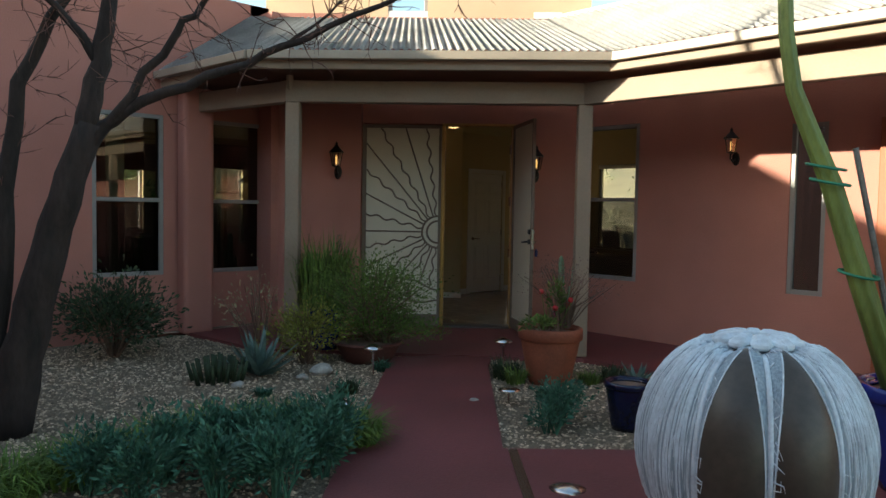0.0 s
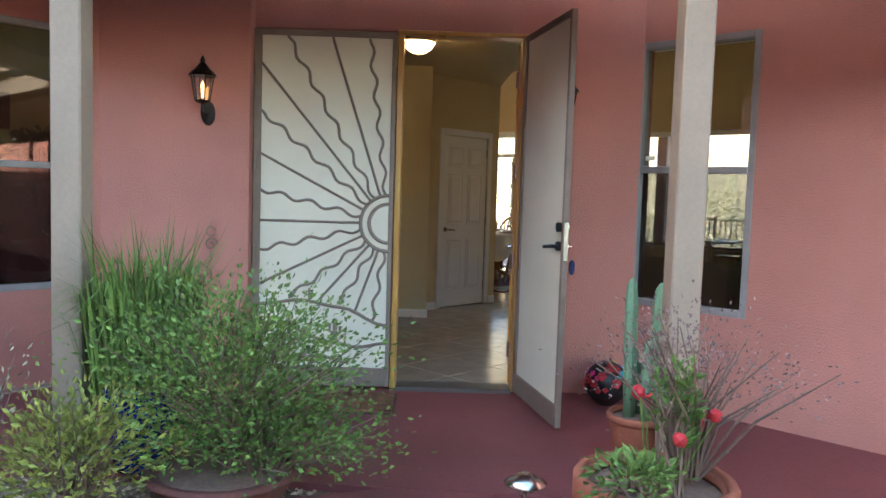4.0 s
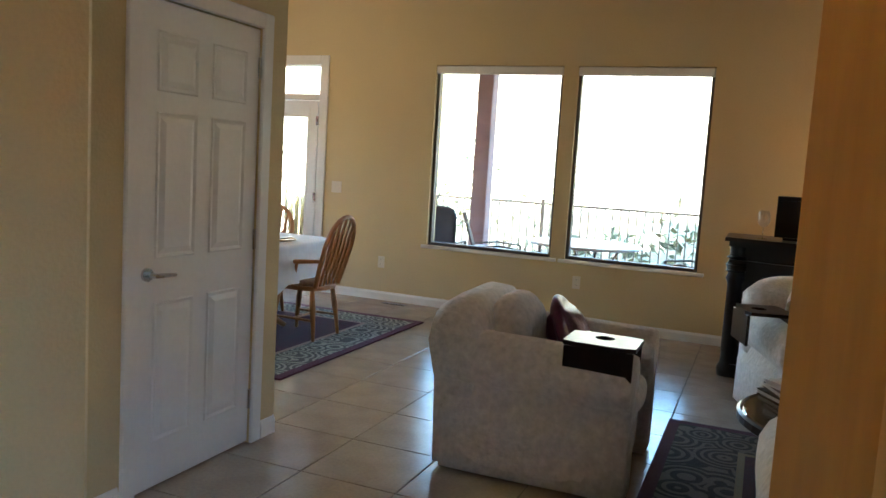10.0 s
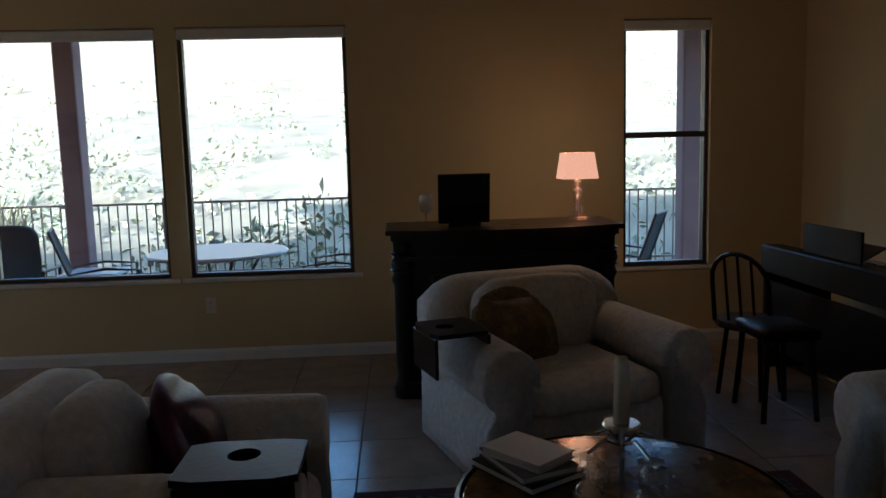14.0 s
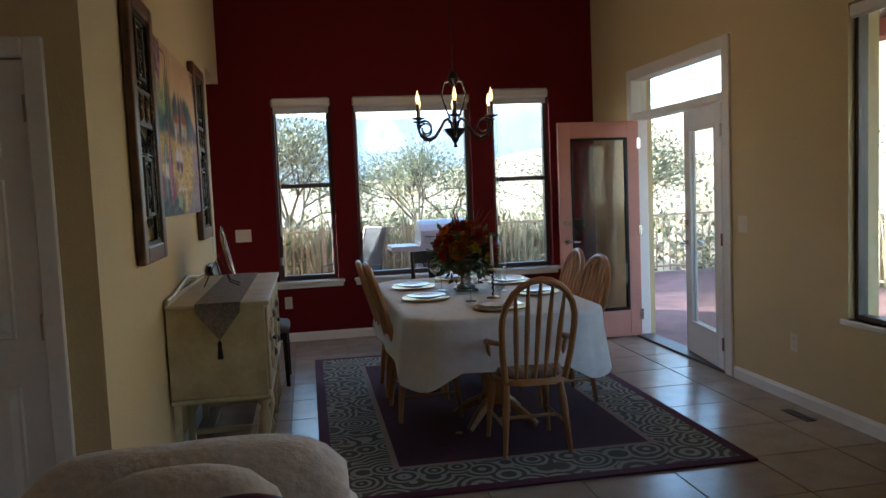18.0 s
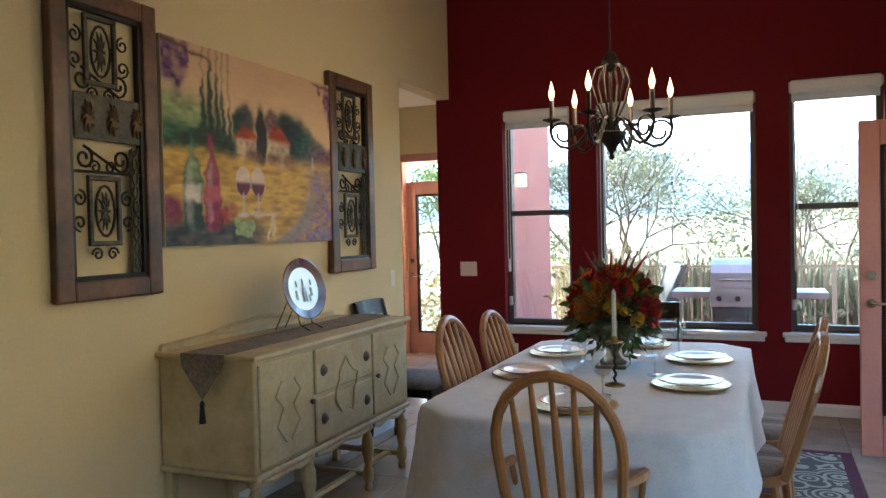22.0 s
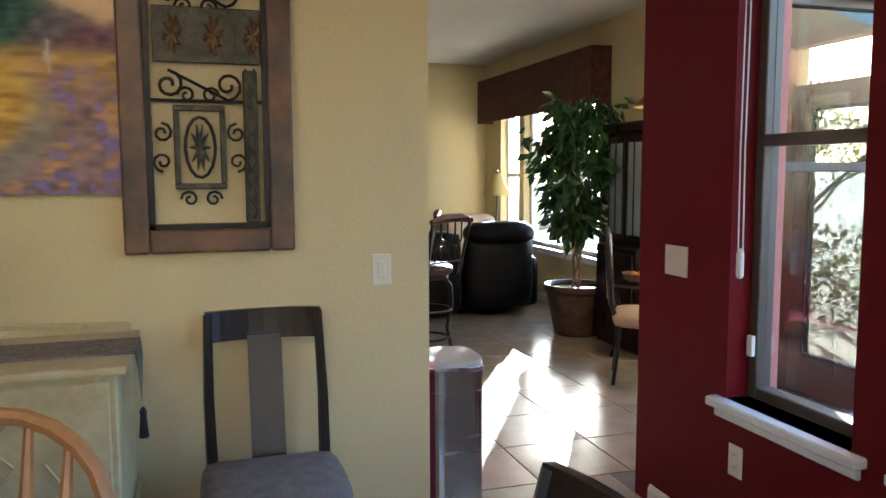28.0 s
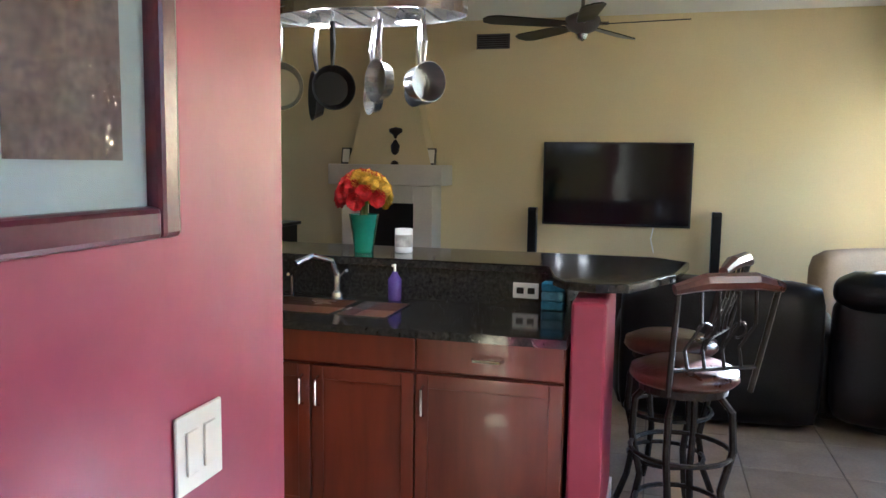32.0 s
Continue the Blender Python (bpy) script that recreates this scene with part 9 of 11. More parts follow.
part("seat", soft_box(-0.24, 0.24, -0.24, 0.22, 0.40, 0.50, 0.04, 0.015, 5), TANF, oc, smooth=True)
for sx in (-1, 1):
    for sy in (-1, 1):
        part("leg", rod([(sx * 0.20, sy * 0.19, 0.42), (sx * 0.215, sy * 0.20, 0.2), (sx * 0.20, sy * 0.22, 0)], [0.022, 0.016, 0.014]), EBONY, oc)
part("back_frame", rod([(0.22 * math.cos(t * 0.3142), 0.26 + 0.02 * math.sin(t * 0.3142), 0.80 + 0.27 * math.sin(t * 0.3142)) for t in range(20)], 0.022, 8, True), EBONY, oc)
o = part("back_pad", turned([(0.0, -0.02), (0.17, -0.015), (0.19, 0.0), (0.17, 0.015), (0.0, 0.02)], 24), TANF, oc, "tan upholstered back pad", smooth=True)
o.matrix_basis = pose(0, 0.26, 0.80, 90, 0, 0) @ Matrix.Diagonal((1, 1.3, 1, 1))
for s in (-1, 1):
    part("back_post", rod([(s * 0.14, 0.20, 0.42), (s * 0.13, 0.25, 0.60)], 0.016), EBONY, oc)
pn = thing("pendant_lamp", "aged metal pendant lamp over the breakfast nook", "pendant lamp", (10.34, 16.45, ZK))
part("cord", rod([(0, 0, 0), (0, 0, -0.80)], 0.005, 6), BRONZE, pn)
part("shade", turned([(0.19, -0.98), (0.18, -0.96), (0.07, -0.87), (0.035, -0.85), (0.03, -0.80)], 24, caps="none"), BRASS, pn, smooth=True)
part("bulb", turned([(0.0, -0.97), (0.045, -0.945), (0.04, -0.91), (0.015, -0.87)], 14), FLAME, pn, "lit bulb")
point_lamp("pendant_light", (10.34, 16.45, ZK - 1.01), 1.5, (1, 0.72, 0.42), 0.04)

# framed botanical print and switch on the raspberry wall
fr = thing("framed_print", "dark red framed botanical print behind glass", "framed picture", (11.612, YO, 1.43), 180)
# local -y faces the kitchen
Wp, Hp, Fp = 0.37, 0.48, 0.042
FRM = mat("burgundy_frame_wood", (0.13, 0.014, 0.028), 0.3, var=0.2, bump=0.02)
for a in ((-Wp, -Wp + Fp, 0, Hp), (-Fp, 0, 0, Hp), (-Wp + Fp, -Fp, Hp - Fp, Hp), (-Wp + Fp, -Fp, 0, Fp)):
    part("frame_bar", bx(a[0], a[1], -0.04, -0.002, a[2], a[3], 0.008, 2), FRM, fr)
part("mat_board", bx(-Wp + Fp, -Fp, -0.016, -0.010, Fp, Hp - Fp), mat("pale_grey_mat_board", (0.62, 0.63, 0.60), 0.7, var=0.03, bump=0.01), fr)
part("print", bx(-Wp + 0.10, -0.09, -0.0185, -0.0165, 0.10, Hp - 0.10), mat("botanical_print", (0.30, 0.20, 0.16), 0.6, var=0.4, scale=12, bump=0.0, col2=(0.16, 0.07, 0.06)), fr)
part("glazing", bx(-Wp + Fp, -Fp, -0.024, -0.021, Fp, Hp - Fp), GLASS, fr)
plate_switch("light_switch", (11.53, YO, 1.105), 180, rockers=2, w=0.12, label="ivory double light switch on the raspberry wall")

# counter appliances at the far side of the kitchen
cm = thing("side_cabinet", "dark wooden cabinet along the family room wall", "cabinet", (6.3, 11.35, 0))
part("body", bx(-0.5, 0.5, -0.25, 0.25, 0.05, 0.95, 0.006), EBONY, cm)
part("top", bx(-0.53, 0.53, -0.28, 0.28, 0.95, 0.98, 0.006), EBONY, cm)
part("plinth", bx(-0.48, 0.48, -0.23, 0.23, 0, 0.05), BLACK, cm)
for k, (x, r, h, m) in enumerate(((0.20, 0.07, 0.26, CHROME), (0.38, 0.06, 0.22, CHINA), (0.02, 0.09, 0.30, BLACK))):
    kt = thing("canister", "steel kitchen canister on the dark cabinet" if m is CHROME else "kitchen canister on the dark cabinet", "canister", (6.3 + x, 11.35, 0.98))
    part("body", turned([(r, 0), (r, h * 0.8), (r * 0.7, h * 0.9)], 18), m, kt)
    part("lid", turned([(r * 0.75, h * 0.9), (r * 0.6, h * 0.97), (0.015, h)], 18), BLACK, kt)

# ---- east and north gardens ----
DESERT = mat("pale_desert_soil", (0.40, 0.31, 0.18), 0.95, var=0.2, scale=0.6, grain=30, bump=0.1)
PAVER = mat("brick_red_pavers", (0.26, 0.13, 0.10), 0.85, var=0.15, scale=4, grain=50, bump=0.08)


def hill_z(x, y):
    r = max(0.0, x - 21.5)
    n = max(0.0, y - 21.0)
    base = -0.35 + 0.10 * r + 0.0016 * r * r * min(1.0, r / 30) + 0.02 * n
    return base + 0.9 * noise.noise(Vector((x * 0.06, y * 0.06, 0))) * min(1, (r + n) / 12) + 3.0 * noise.noise(Vector((x * 0.018, y * 0.018, 3))) * min(1, (r + 0.4 * n) / 40)


def height_sheet(name, x0, x1, nx, y0, y1, ny, fn, m, label, cat):
    bm = bmesh.new()
    g = [[bm.verts.new((x0 + (x1 - x0) * i / nx, y0 + (y1 - y0) * j / ny, fn(x0 + (x1 - x0) * i / nx, y0 + (y1 - y0) * j / ny))) for j in range(ny + 1)] for i in range(nx + 1)]
    for i in range(nx):
        for j in range(ny):
            bm.faces.new((g[i][j], g[i + 1][j], g[i + 1][j + 1], g[i][j + 1]))
    return tagged(part(name, bm, m, smooth=True), label, cat, kind="structure")


poly_plate("patio", [(16.25, -2), (20.3, -2), (20.3, 19.3), (11.0, 19.3), (11.0, 17.3), (12.05, 17.3), (12.25, 15.4), (16.25, 15.4)], -0.3, -0.03, PAVER, "brick red paved patio", "patio")
height_sheet("ground_east", 20.2, 150, 50, -90, 130, 66, hill_z, DESERT, "pale desert hillside behind the house", "hillside")
height_sheet("ground_north", -90, 20.2, 40, 19.2, 130, 40, lambda x, y: -0.35 + 0.03 * max(0, y - 22) + 0.5 * noise.noise(Vector((x * 0.08, y * 0.08, 1))) * min(1, max(0, y - 20) / 8), DESERT, "pale desert ground north of the house", "ground")
poly_plate("ground_north_near", [(-0.5, 17.3), (10.9, 17.3), (10.9, 19.3), (-0.5, 19.3)], -0.5, -0.05, DESERT, "pale desert soil beside the family room", "ground")

# far mountains; the haze is put into their pale grey colour
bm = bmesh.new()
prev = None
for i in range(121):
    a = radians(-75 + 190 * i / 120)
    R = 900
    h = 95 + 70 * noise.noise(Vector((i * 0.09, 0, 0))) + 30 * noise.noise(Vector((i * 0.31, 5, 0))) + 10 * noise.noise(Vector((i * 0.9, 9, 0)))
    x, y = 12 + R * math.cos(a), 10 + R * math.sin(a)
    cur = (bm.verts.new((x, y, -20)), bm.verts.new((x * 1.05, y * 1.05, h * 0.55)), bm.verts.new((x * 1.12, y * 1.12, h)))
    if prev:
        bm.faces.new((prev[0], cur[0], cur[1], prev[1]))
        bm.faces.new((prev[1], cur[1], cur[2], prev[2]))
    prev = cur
tagged(part("backdrop", bm, mat("haze_painted_mountain_rock", (0.68, 0.67, 0.66), 0.95, var=0.15, scale=0.02, grain=0.3, bump=0.0, col2=(0.58, 0.57, 0.56)), smooth=True), "mountain range beyond the desert with haze painted into its colour", "mountains", kind="structure")

# scattered brush, as loose foliage nobody could count
def brush(name, spots, m, label, leaf=0.09, per=34, seed=1):
    rnd = random.Random(seed)
    bm = bmesh.new()
    for x, y, z, r, h in spots:
        c = Vector((x, y, z))

        def pl(q, c=c, r=r, h=h):
            d = Vector((q.gauss(0, 1), q.gauss(0, 1), q.gauss(0, 1))).normalized()
            k = q.random() ** 0.4
            return c + Vector((d.x * r * k, d.y * r * k, h * 0.5 + d.z * h * 0.5 * k)), d
        leaf_cloud(bm, per, pl, leaf * (0.6 + r), rnd, long=1.8)
    return tagged(part(name, bm, m), label, "desert brush", kind="stuff")


rnd = random.Random(21)
OLIVEP = mat("pale_olive_leaf", (0.40, 0.38, 0.22), 0.85, var=0.15, scale=5, grain=40, bump=0.02, island=0.2)
PALEG = mat("pale_sage_leaf", (0.33, 0.33, 0.19), 0.85, var=0.25, scale=5, grain=40, bump=0.02, island=0.4)
for k, (m, lb) in enumerate(((PALEG, "pale sage desert brush on the hillside"), (STRAW, "dry straw grass and brush on the hillside"), (OLIVEP, "pale olive creosote bushes on the hillside"))):
    sp = []
    for _ in range((230, 200, 110)[k]):
        x = 21.5 + 45 * rnd.random() ** 1.6
        y = rnd.uniform(-14, 34) if x < 35 else rnd.uniform(-35, 60)
        r = rnd.uniform(0.35, 0.95)
        sp.append((x, y, hill_z(x, y) - 0.05, r, r * rnd.uniform(0.9, 1.6)))
    brush("hillside_brush", sp, m, lb, seed=k + 1)
for k, (m, lb) in enumerate(((PALEG, "pale sage brush beyond the fence"), (STRAW, "dry straw grass beyond the fence"), (GREEN, "green desert shrubs beyond the fence"))):
    sp = []
    for _ in range((70, 150, 60)[k]):
        x, y = rnd.uniform(4, 21), 19.6 + 14 * rnd.random() ** 1.5
        r = rnd.uniform(0.35, 0.9)
        sp.append((x, y, -0.3, r, r * rnd.uniform(1.2, 2.0)))
    brush("fence_brush", sp, m, lb, seed=k + 11, per=60, leaf=0.06)


GREYBARK = mat("grey_brown_mesquite_bark", (0.17, 0.13, 0.09), 0.95, var=0.25, scale=9, grain=40, bump=0.2)


def desert_tree(at, h, spread, seed, label, m):
    rnd = random.Random(seed)
    th = thing("desert_tree", label, "tree", at, group="mesquite trees")
    bm = bmesh.new()
    tips = []

    def grow(p, d, L, r, n):
        q = p + d * L
        mid = p.lerp(q, 0.5) + Vector((rnd.gauss(0, 0.05), rnd.gauss(0, 0.05), rnd.gauss(0, 0.03))) * L
        tube(bm, [p, mid, q], [r, r * 0.85, r * 0.65], 6)
        if n == 0:
            tips.append((mid, q))
            return
        for _ in range(3 if n > 1 else 4):
            nd = (d + Vector((rnd.gauss(0, 0.55), rnd.gauss(0, 0.55), rnd.gauss(0.05, 0.35)))).normalized()
            grow(q, nd, L * rnd.uniform(0.62, 0.85), r * 0.6, n - 1)

    for k in range(3):
        a = k * 2.1 + seed
        grow(Vector((0, 0, 0)), Vector((0.45 * math.cos(a), 0.45 * math.sin(a), 1)).normalized(), h * 0.33, 0.048, 3)
    part("trunk", bm, GREYBARK, th)
    bm = bmesh.new()

    def pl(q):
        a, b = tips[q.randrange(len(tips))]
        p = a.lerp(b, q.random()) + Vector((q.gauss(0, 0.26), q.gauss(0, 0.26), q.gauss(0, 0.22)))
        return p, (p - Vector((0, 0, h * 0.4))).normalized()

    leaf_cloud(bm, 11000, pl, 0.034, rnd)
    part("crown", bm, m, th)
    return th


desert_tree((12.4, 21.8, -0.3), 3.6, 2, 1, "spreading pale green mesquite tree beyond the fence", PALEG)
desert_tree((15.6, 24.0, -0.3), 3.4, 2, 2, "pale mesquite tree beyond the fence", PALEG)
desert_tree((9.5, 22.5, -0.3), 3.8, 2, 3, "green mesquite tree beyond the family room", GREEN)
desert_tree((19.0, 22.0, -0.3), 3.0, 2, 4, "pale mesquite tree by the fence corner", PALEG)
desert_tree((6.8, 20.5, -0.3), 3.6, 2, 6, "green mesquite tree outside the family room windows", GREEN)

for k, (x, y) in enumerate(((13.2, 20.0), (13.9, 20.3), (14.6, 20.0), (15.3, 20.3), (12.4, 20.1), (16.2, 20.0), (17.2, 20.3), (18.3, 20.0), (20.9, 16.4), (20.9, 15.2), (20.9, 13.8))):
    grass_clump("desert_grass", (x, y, -0.35), 0.75, 1.75, STRAW, "tall pale straw grass clump beyond the fence", 420, 300 + k, 0.45, 0.012)

# iron fences
def fence(p0, p1, label, m, z=1.02):
    th = thing("fence", label, "fence", (p0[0], p0[1], -0.03), math.degrees(math.atan2(p1[1] - p0[1], p1[0] - p0[0])))
    L = math.dist(p0, p1)
    for zz in (z - 0.02, 0.12):
        part("rail", bx(0, L, -0.014, 0.014, zz - 0.014, zz + 0.014), m, th)
    n = int(L / 0.115)
    pk = bx(-0.008, 0.008, -0.008, 0.008, 0.05, z - 0.035)
    first = part("picket", pk, m, th)
    first.matrix_basis = pose(0.06, 0, 0)
    for i in range(1, n):
        o = new("picket", first.data)
        o.parent = th
        o.matrix_basis = pose(0.06 + i * L / n, 0, 0)
    for i in range(int(L / 2.3) + 1):
        part("post", bx(i * 2.3 - 0.025, i * 2.3 + 0.025, -0.025, 0.025, 0, z + 0.05, 0.003), m, th)
    return th


fence((20.1, 2.0), (20.1, 19.0), "dark iron picket fence along the patio edge", mat("dark_bronze_fence", (0.34, 0.27, 0.20), 0.6, metal=0.2, var=0.15, bump=0.03))
fence((20.1, 19.0), (10.6, 19.0), "tan painted iron picket fence north of the patio", mat("tan_painted_fence", (0.42, 0.30, 0.19), 0.6, var=0.12, bump=0.03), 0.98)

# patio roof and its posts
pr_ = thing("patio_roof", "covered patio roof on stucco posts", "patio roof", kind="structure")
part("roof_deck", bx(16.26, 19.4, 3.0, 15.7, 3.02, 3.12), TAN, pr_)
part("edge_beam", bx(18.75, 19.0, 3.0, 15.7, 2.84, 3.018, 0.01), STUCCO, pr_)
for y in (5.0, 11.75):
    part("post", bx(18.76, 18.99, y - 0.11, y + 0.11, -0.03, 2.84, 0.02, 2), mat("mauve_stucco_post", (0.34, 0.22, 0.20), 0.9, var=0.08, bump=0.1) if y == 5.0 else bpy.data.materials["mauve_stucco_post"], pr_)
pfn = thing("patio_fan", "bronze ceiling fan with a lamp under the patio roof", "ceiling fan", (17.5, 12.6, 3.02))
part("downrod", rod([(0, 0, 0), (0, 0, -0.15)], 0.012), BRONZE, pfn)
part("motor", turned([(0.05, -0.27), (0.11, -0.24), (0.11, -0.19), (0.04, -0.15)], 18), BRONZE, pfn)
part("lamp_bowl", turned([(0.0, -0.36), (0.07, -0.33), (0.09, -0.27)], 16), BOWL, pfn, "lit lamp bowl", smooth=True)
for k in range(5):
    part("blade", slab([(0.12, -0.05), (0.55, -0.07), (0.60, 0.0), (0.55, 0.07), (0.12, 0.05)], -0.004, 0.004), EBONY, pfn).matrix_basis = pose(0, 0, -0.215, 0, 0, 72 * k)

# patio furniture
pt_ = thing("patio_table", "round pale topped patio table on metal legs", "patio table", (16.98, 9.86, -0.03))
part("tabletop", turned([(0.0, 0.72), (0.58, 0.72), (0.60, 0.735), (0.58, 0.75), (0.0, 0.75)], 36), mat("pale_stone_top", (0.55, 0.55, 0.52), 0.3, var=0.1, bump=0.02), pt_)
for k in range(4):
    a = k * math.pi / 2 + 0.5
    part("leg", rod([(0.40 * math.cos(a), 0.40 * math.sin(a), 0.72), (0.18 * math.cos(a), 0.18 * math.sin(a), 0.38), (0.45 * math.cos(a), 0.45 * math.sin(a), 0)], 0.014), BRONZE, pt_)


def sling_chair(at, rz, tall=0.95):
    th = thing("patio_chair", "bronze sling patio chair with grey mesh", "patio chair", at, rz, group="sling patio chairs")
    MESH = bpy.data.materials.get("grey_sling_mesh") or mat("grey_sling_mesh", (0.13, 0.135, 0.14), 0.8, var=0.15, scale=20, grain=160, bump=0.08)
    for s in (-1, 1):
        part("side_frame", rod([(s * 0.27, -0.28, 0.40), (s * 0.27, 0.20, 0.38), (s * 0.27, 0.30, 0.60), (s * 0.25, 0.42, tall)], 0.013), BRONZE, th)
        part("leg_frame", rod([(s * 0.28, -0.28, 0.0), (s * 0.28, -0.27, 0.58), (s * 0.28, 0.0, 0.61), (s * 0.28, 0.28, 0.58), (s * 0.28, 0.22, 0.0)], 0.013), BRONZE, th)
    bm = bmesh.new()
    prev = None
    for y, z in ((-0.28, 0.40), (0.0, 0.36), (0.20, 0.38), (0.30, 0.60), (0.42, tall)):
        cur = (bm.verts.new((-0.255, y, z)), bm.verts.new((0.255, y, z)))
        if prev:
            bm.faces.new((prev[0], prev[1], cur[1], cur[0]))
        prev = cur
    bmesh.ops.solidify(bm, geom=bm.faces[:], thickness=0.008)
    part("sling", bm, MESH, th, "grey mesh sling")
    part("top_bar", rod([(-0.25, 0.42, tall), (0.25, 0.42, tall)], 0.013), BRONZE, th)
    return th


sling_chair((17.35, 10.95, -0.03), 20)
sling_chair((17.3, 8.85, -0.03), 175)
sling_chair((17.3, 6.3, -0.03), 150)
sling_chair((13.5, 17.3, -0.03), -60, 1.05)
wk = thing("wicker_table", "small white wicker side table on the patio", "side table", (17.35, 11.05, -0.03))
part("top", bx(-0.24, 0.24, -0.24, 0.24, 0.52, 0.56, 0.008), WHITE, wk)
for sx in (-1, 1):
    for sy in (-1, 1):
        part("leg", bx(sx * 0.2 - 0.02, sx * 0.2 + 0.02, sy * 0.2 - 0.02, sy * 0.2 + 0.02, 0, 0.52), WHITE, wk)
for k in range(6):
    for s in (-1, 1):
        part("slat", bx(s * 0.21 - 0.006, s * 0.21 + 0.006, -0.19, 0.19, 0.10 + 0.07 * k, 0.14 + 0.07 * k), WHITE, wk)
        part("slat", bx(-0.19, 0.19, s * 0.21 - 0.006, s * 0.21 + 0.006, 0.10 + 0.07 * k, 0.14 + 0.07 * k), WHITE, wk)
cu = thing("patio_armchair", "dark blue cushioned patio armchair", "patio chair", (17.3, 11.75, -0.03), 100)
BLUF = mat("slate_blue_cushion", (0.07, 0.09, 0.11), 0.9, var=0.12, scale=8, grain=90, bump=0.06)
part("seat", soft_box(-0.3, 0.3, -0.3, 0.3, 0.32, 0.46, 0.05, 0.015, 5), BLUF, cu, smooth=True)
part("backrest", soft_box(-0.3, 0.3, 0.20, 0.36, 0.40, 1.0, 0.06, 0.02, 6), BLUF, cu, smooth=True)
for sx in (-1, 1):
    part("arm", rod([(sx * 0.33, -0.28, 0), (sx * 0.33, -0.28, 0.58), (sx * 0.33, 0.30, 0.60), (sx * 0.33, 0.34, 0)], 0.018), BRONZE, cu)
for sx in (-1, 1):
    part("seat_rail", rod([(sx * 0.33, -0.26, 0.33), (sx * 0.33, 0.30, 0.33)], 0.016), BRONZE, cu)
part("cross_rail", rod([(-0.33, 0.0, 0.325), (0.33, 0.0, 0.325)], 0.014), BRONZE, cu)

# gas grill
gr_ = thing("gas_grill", "stainless steel gas grill with side shelves", "grill", (14.60, 16.62, -0.03), 0)
part("cabinet", bx(-0.30, 0.30, -0.26, 0.26, 0.10, 0.72, 0.008), mat("dark_grill_enamel", (0.05, 0.055, 0.06), 0.55, var=0.1, bump=0.01), gr_)
GRILLS = mat("satin_grill_steel", (0.46, 0.47, 0.49), 0.5, metal=0.5, var=0.08, scale=4, grain=90, bump=0.02)
part("firebox", bx(-0.32, 0.32, -0.28, 0.28, 0.72, 0.90, 0.008), GRILLS, gr_)
bm = bmesh.new()
pr2 = []
for i in range(9):
    a = radians(180 * i / 8)
    pr2.append((-0.28 * math.cos(a), 0.90 + 0.26 * math.sin(a) ** 0.7))
va_, vb_ = [bm.verts.new((-0.31, y, z)) for y, z in pr2], [bm.verts.new((0.31, y, z)) for y, z in pr2]
for i in range(8):
    bm.faces.new((va_[i], va_[i + 1], vb_[i + 1], vb_[i]))
bm.faces.new(va_)
bm.faces.new(vb_[::-1])
part("lid", bm, GRILLS, gr_)
part("lid_handle", rod([(-0.26, -0.29, 0.97), (-0.26, -0.33, 0.97), (0.26, -0.33, 0.97), (0.26, -0.29, 0.97)], 0.012), CHROME, gr_)
for s in (-1, 1):
    part("side_shelf", bx(s * 0.495 - 0.17, s * 0.495 + 0.17, -0.24, 0.24, 0.80, 0.86, 0.006), GRILLS, gr_)
    for y in (-0.2, 0.2):
        part("wheel", rod([(s * 0.27 - 0.015, y, 0.05), (s * 0.27 + 0.015, y, 0.05)], 0.05, 14), BLACK, gr_)
for x in (-0.24, -0.08, 0.08, 0.24):
    part("knob", rod([(x, -0.28, 0.80), (x, -0.31, 0.80)], 0.024, 12), BLACK, gr_)
for x in (-0.145, 0.145):
    part("cabinet_door", bx(x - 0.135, x + 0.135, -0.272, -0.261, 0.13, 0.70, 0.004), bpy.data.materials["dark_grill_enamel"], gr_)
sc_ = thing("wall_sconce", "lit square frosted glass sconce on the pink stucco nook wall", "wall light", (12.252, 16.87, 1.97), 0)
part("back_plate", bx(0, 0.015, -0.05, 0.05, -0.04, 0.07, 0.004), IRON, sc_)
part("bracket", rod([(0.012, 0, 0.05), (0.05, 0, 0.085), (0.085, 0, 0.08)], 0.008, 7), IRON, sc_)
part("cap", bx(0.03, 0.145, -0.058, 0.058, 0.066, 0.08, 0.003), IRON, sc_)
part("glass_box", bx(0.037, 0.138, -0.05, 0.05, -0.065, 0.065, 0.008, 2), BOWL, sc_, "frosted glowing glass box")
spg = thing("garden_spigot", "small brass garden spigot on the pink wall", "garden tap", (12.26, 18.0, 0.62))
part("pipe", rod([(0, 0, 0), (0.07, 0, 0), (0.09, 0, -0.04)], 0.012), BRASS, spg)
part("handle", rod([(0.05, -0.03, 0.03), (0.05, 0.03, 0.03)], 0.006), BRASS, spg)

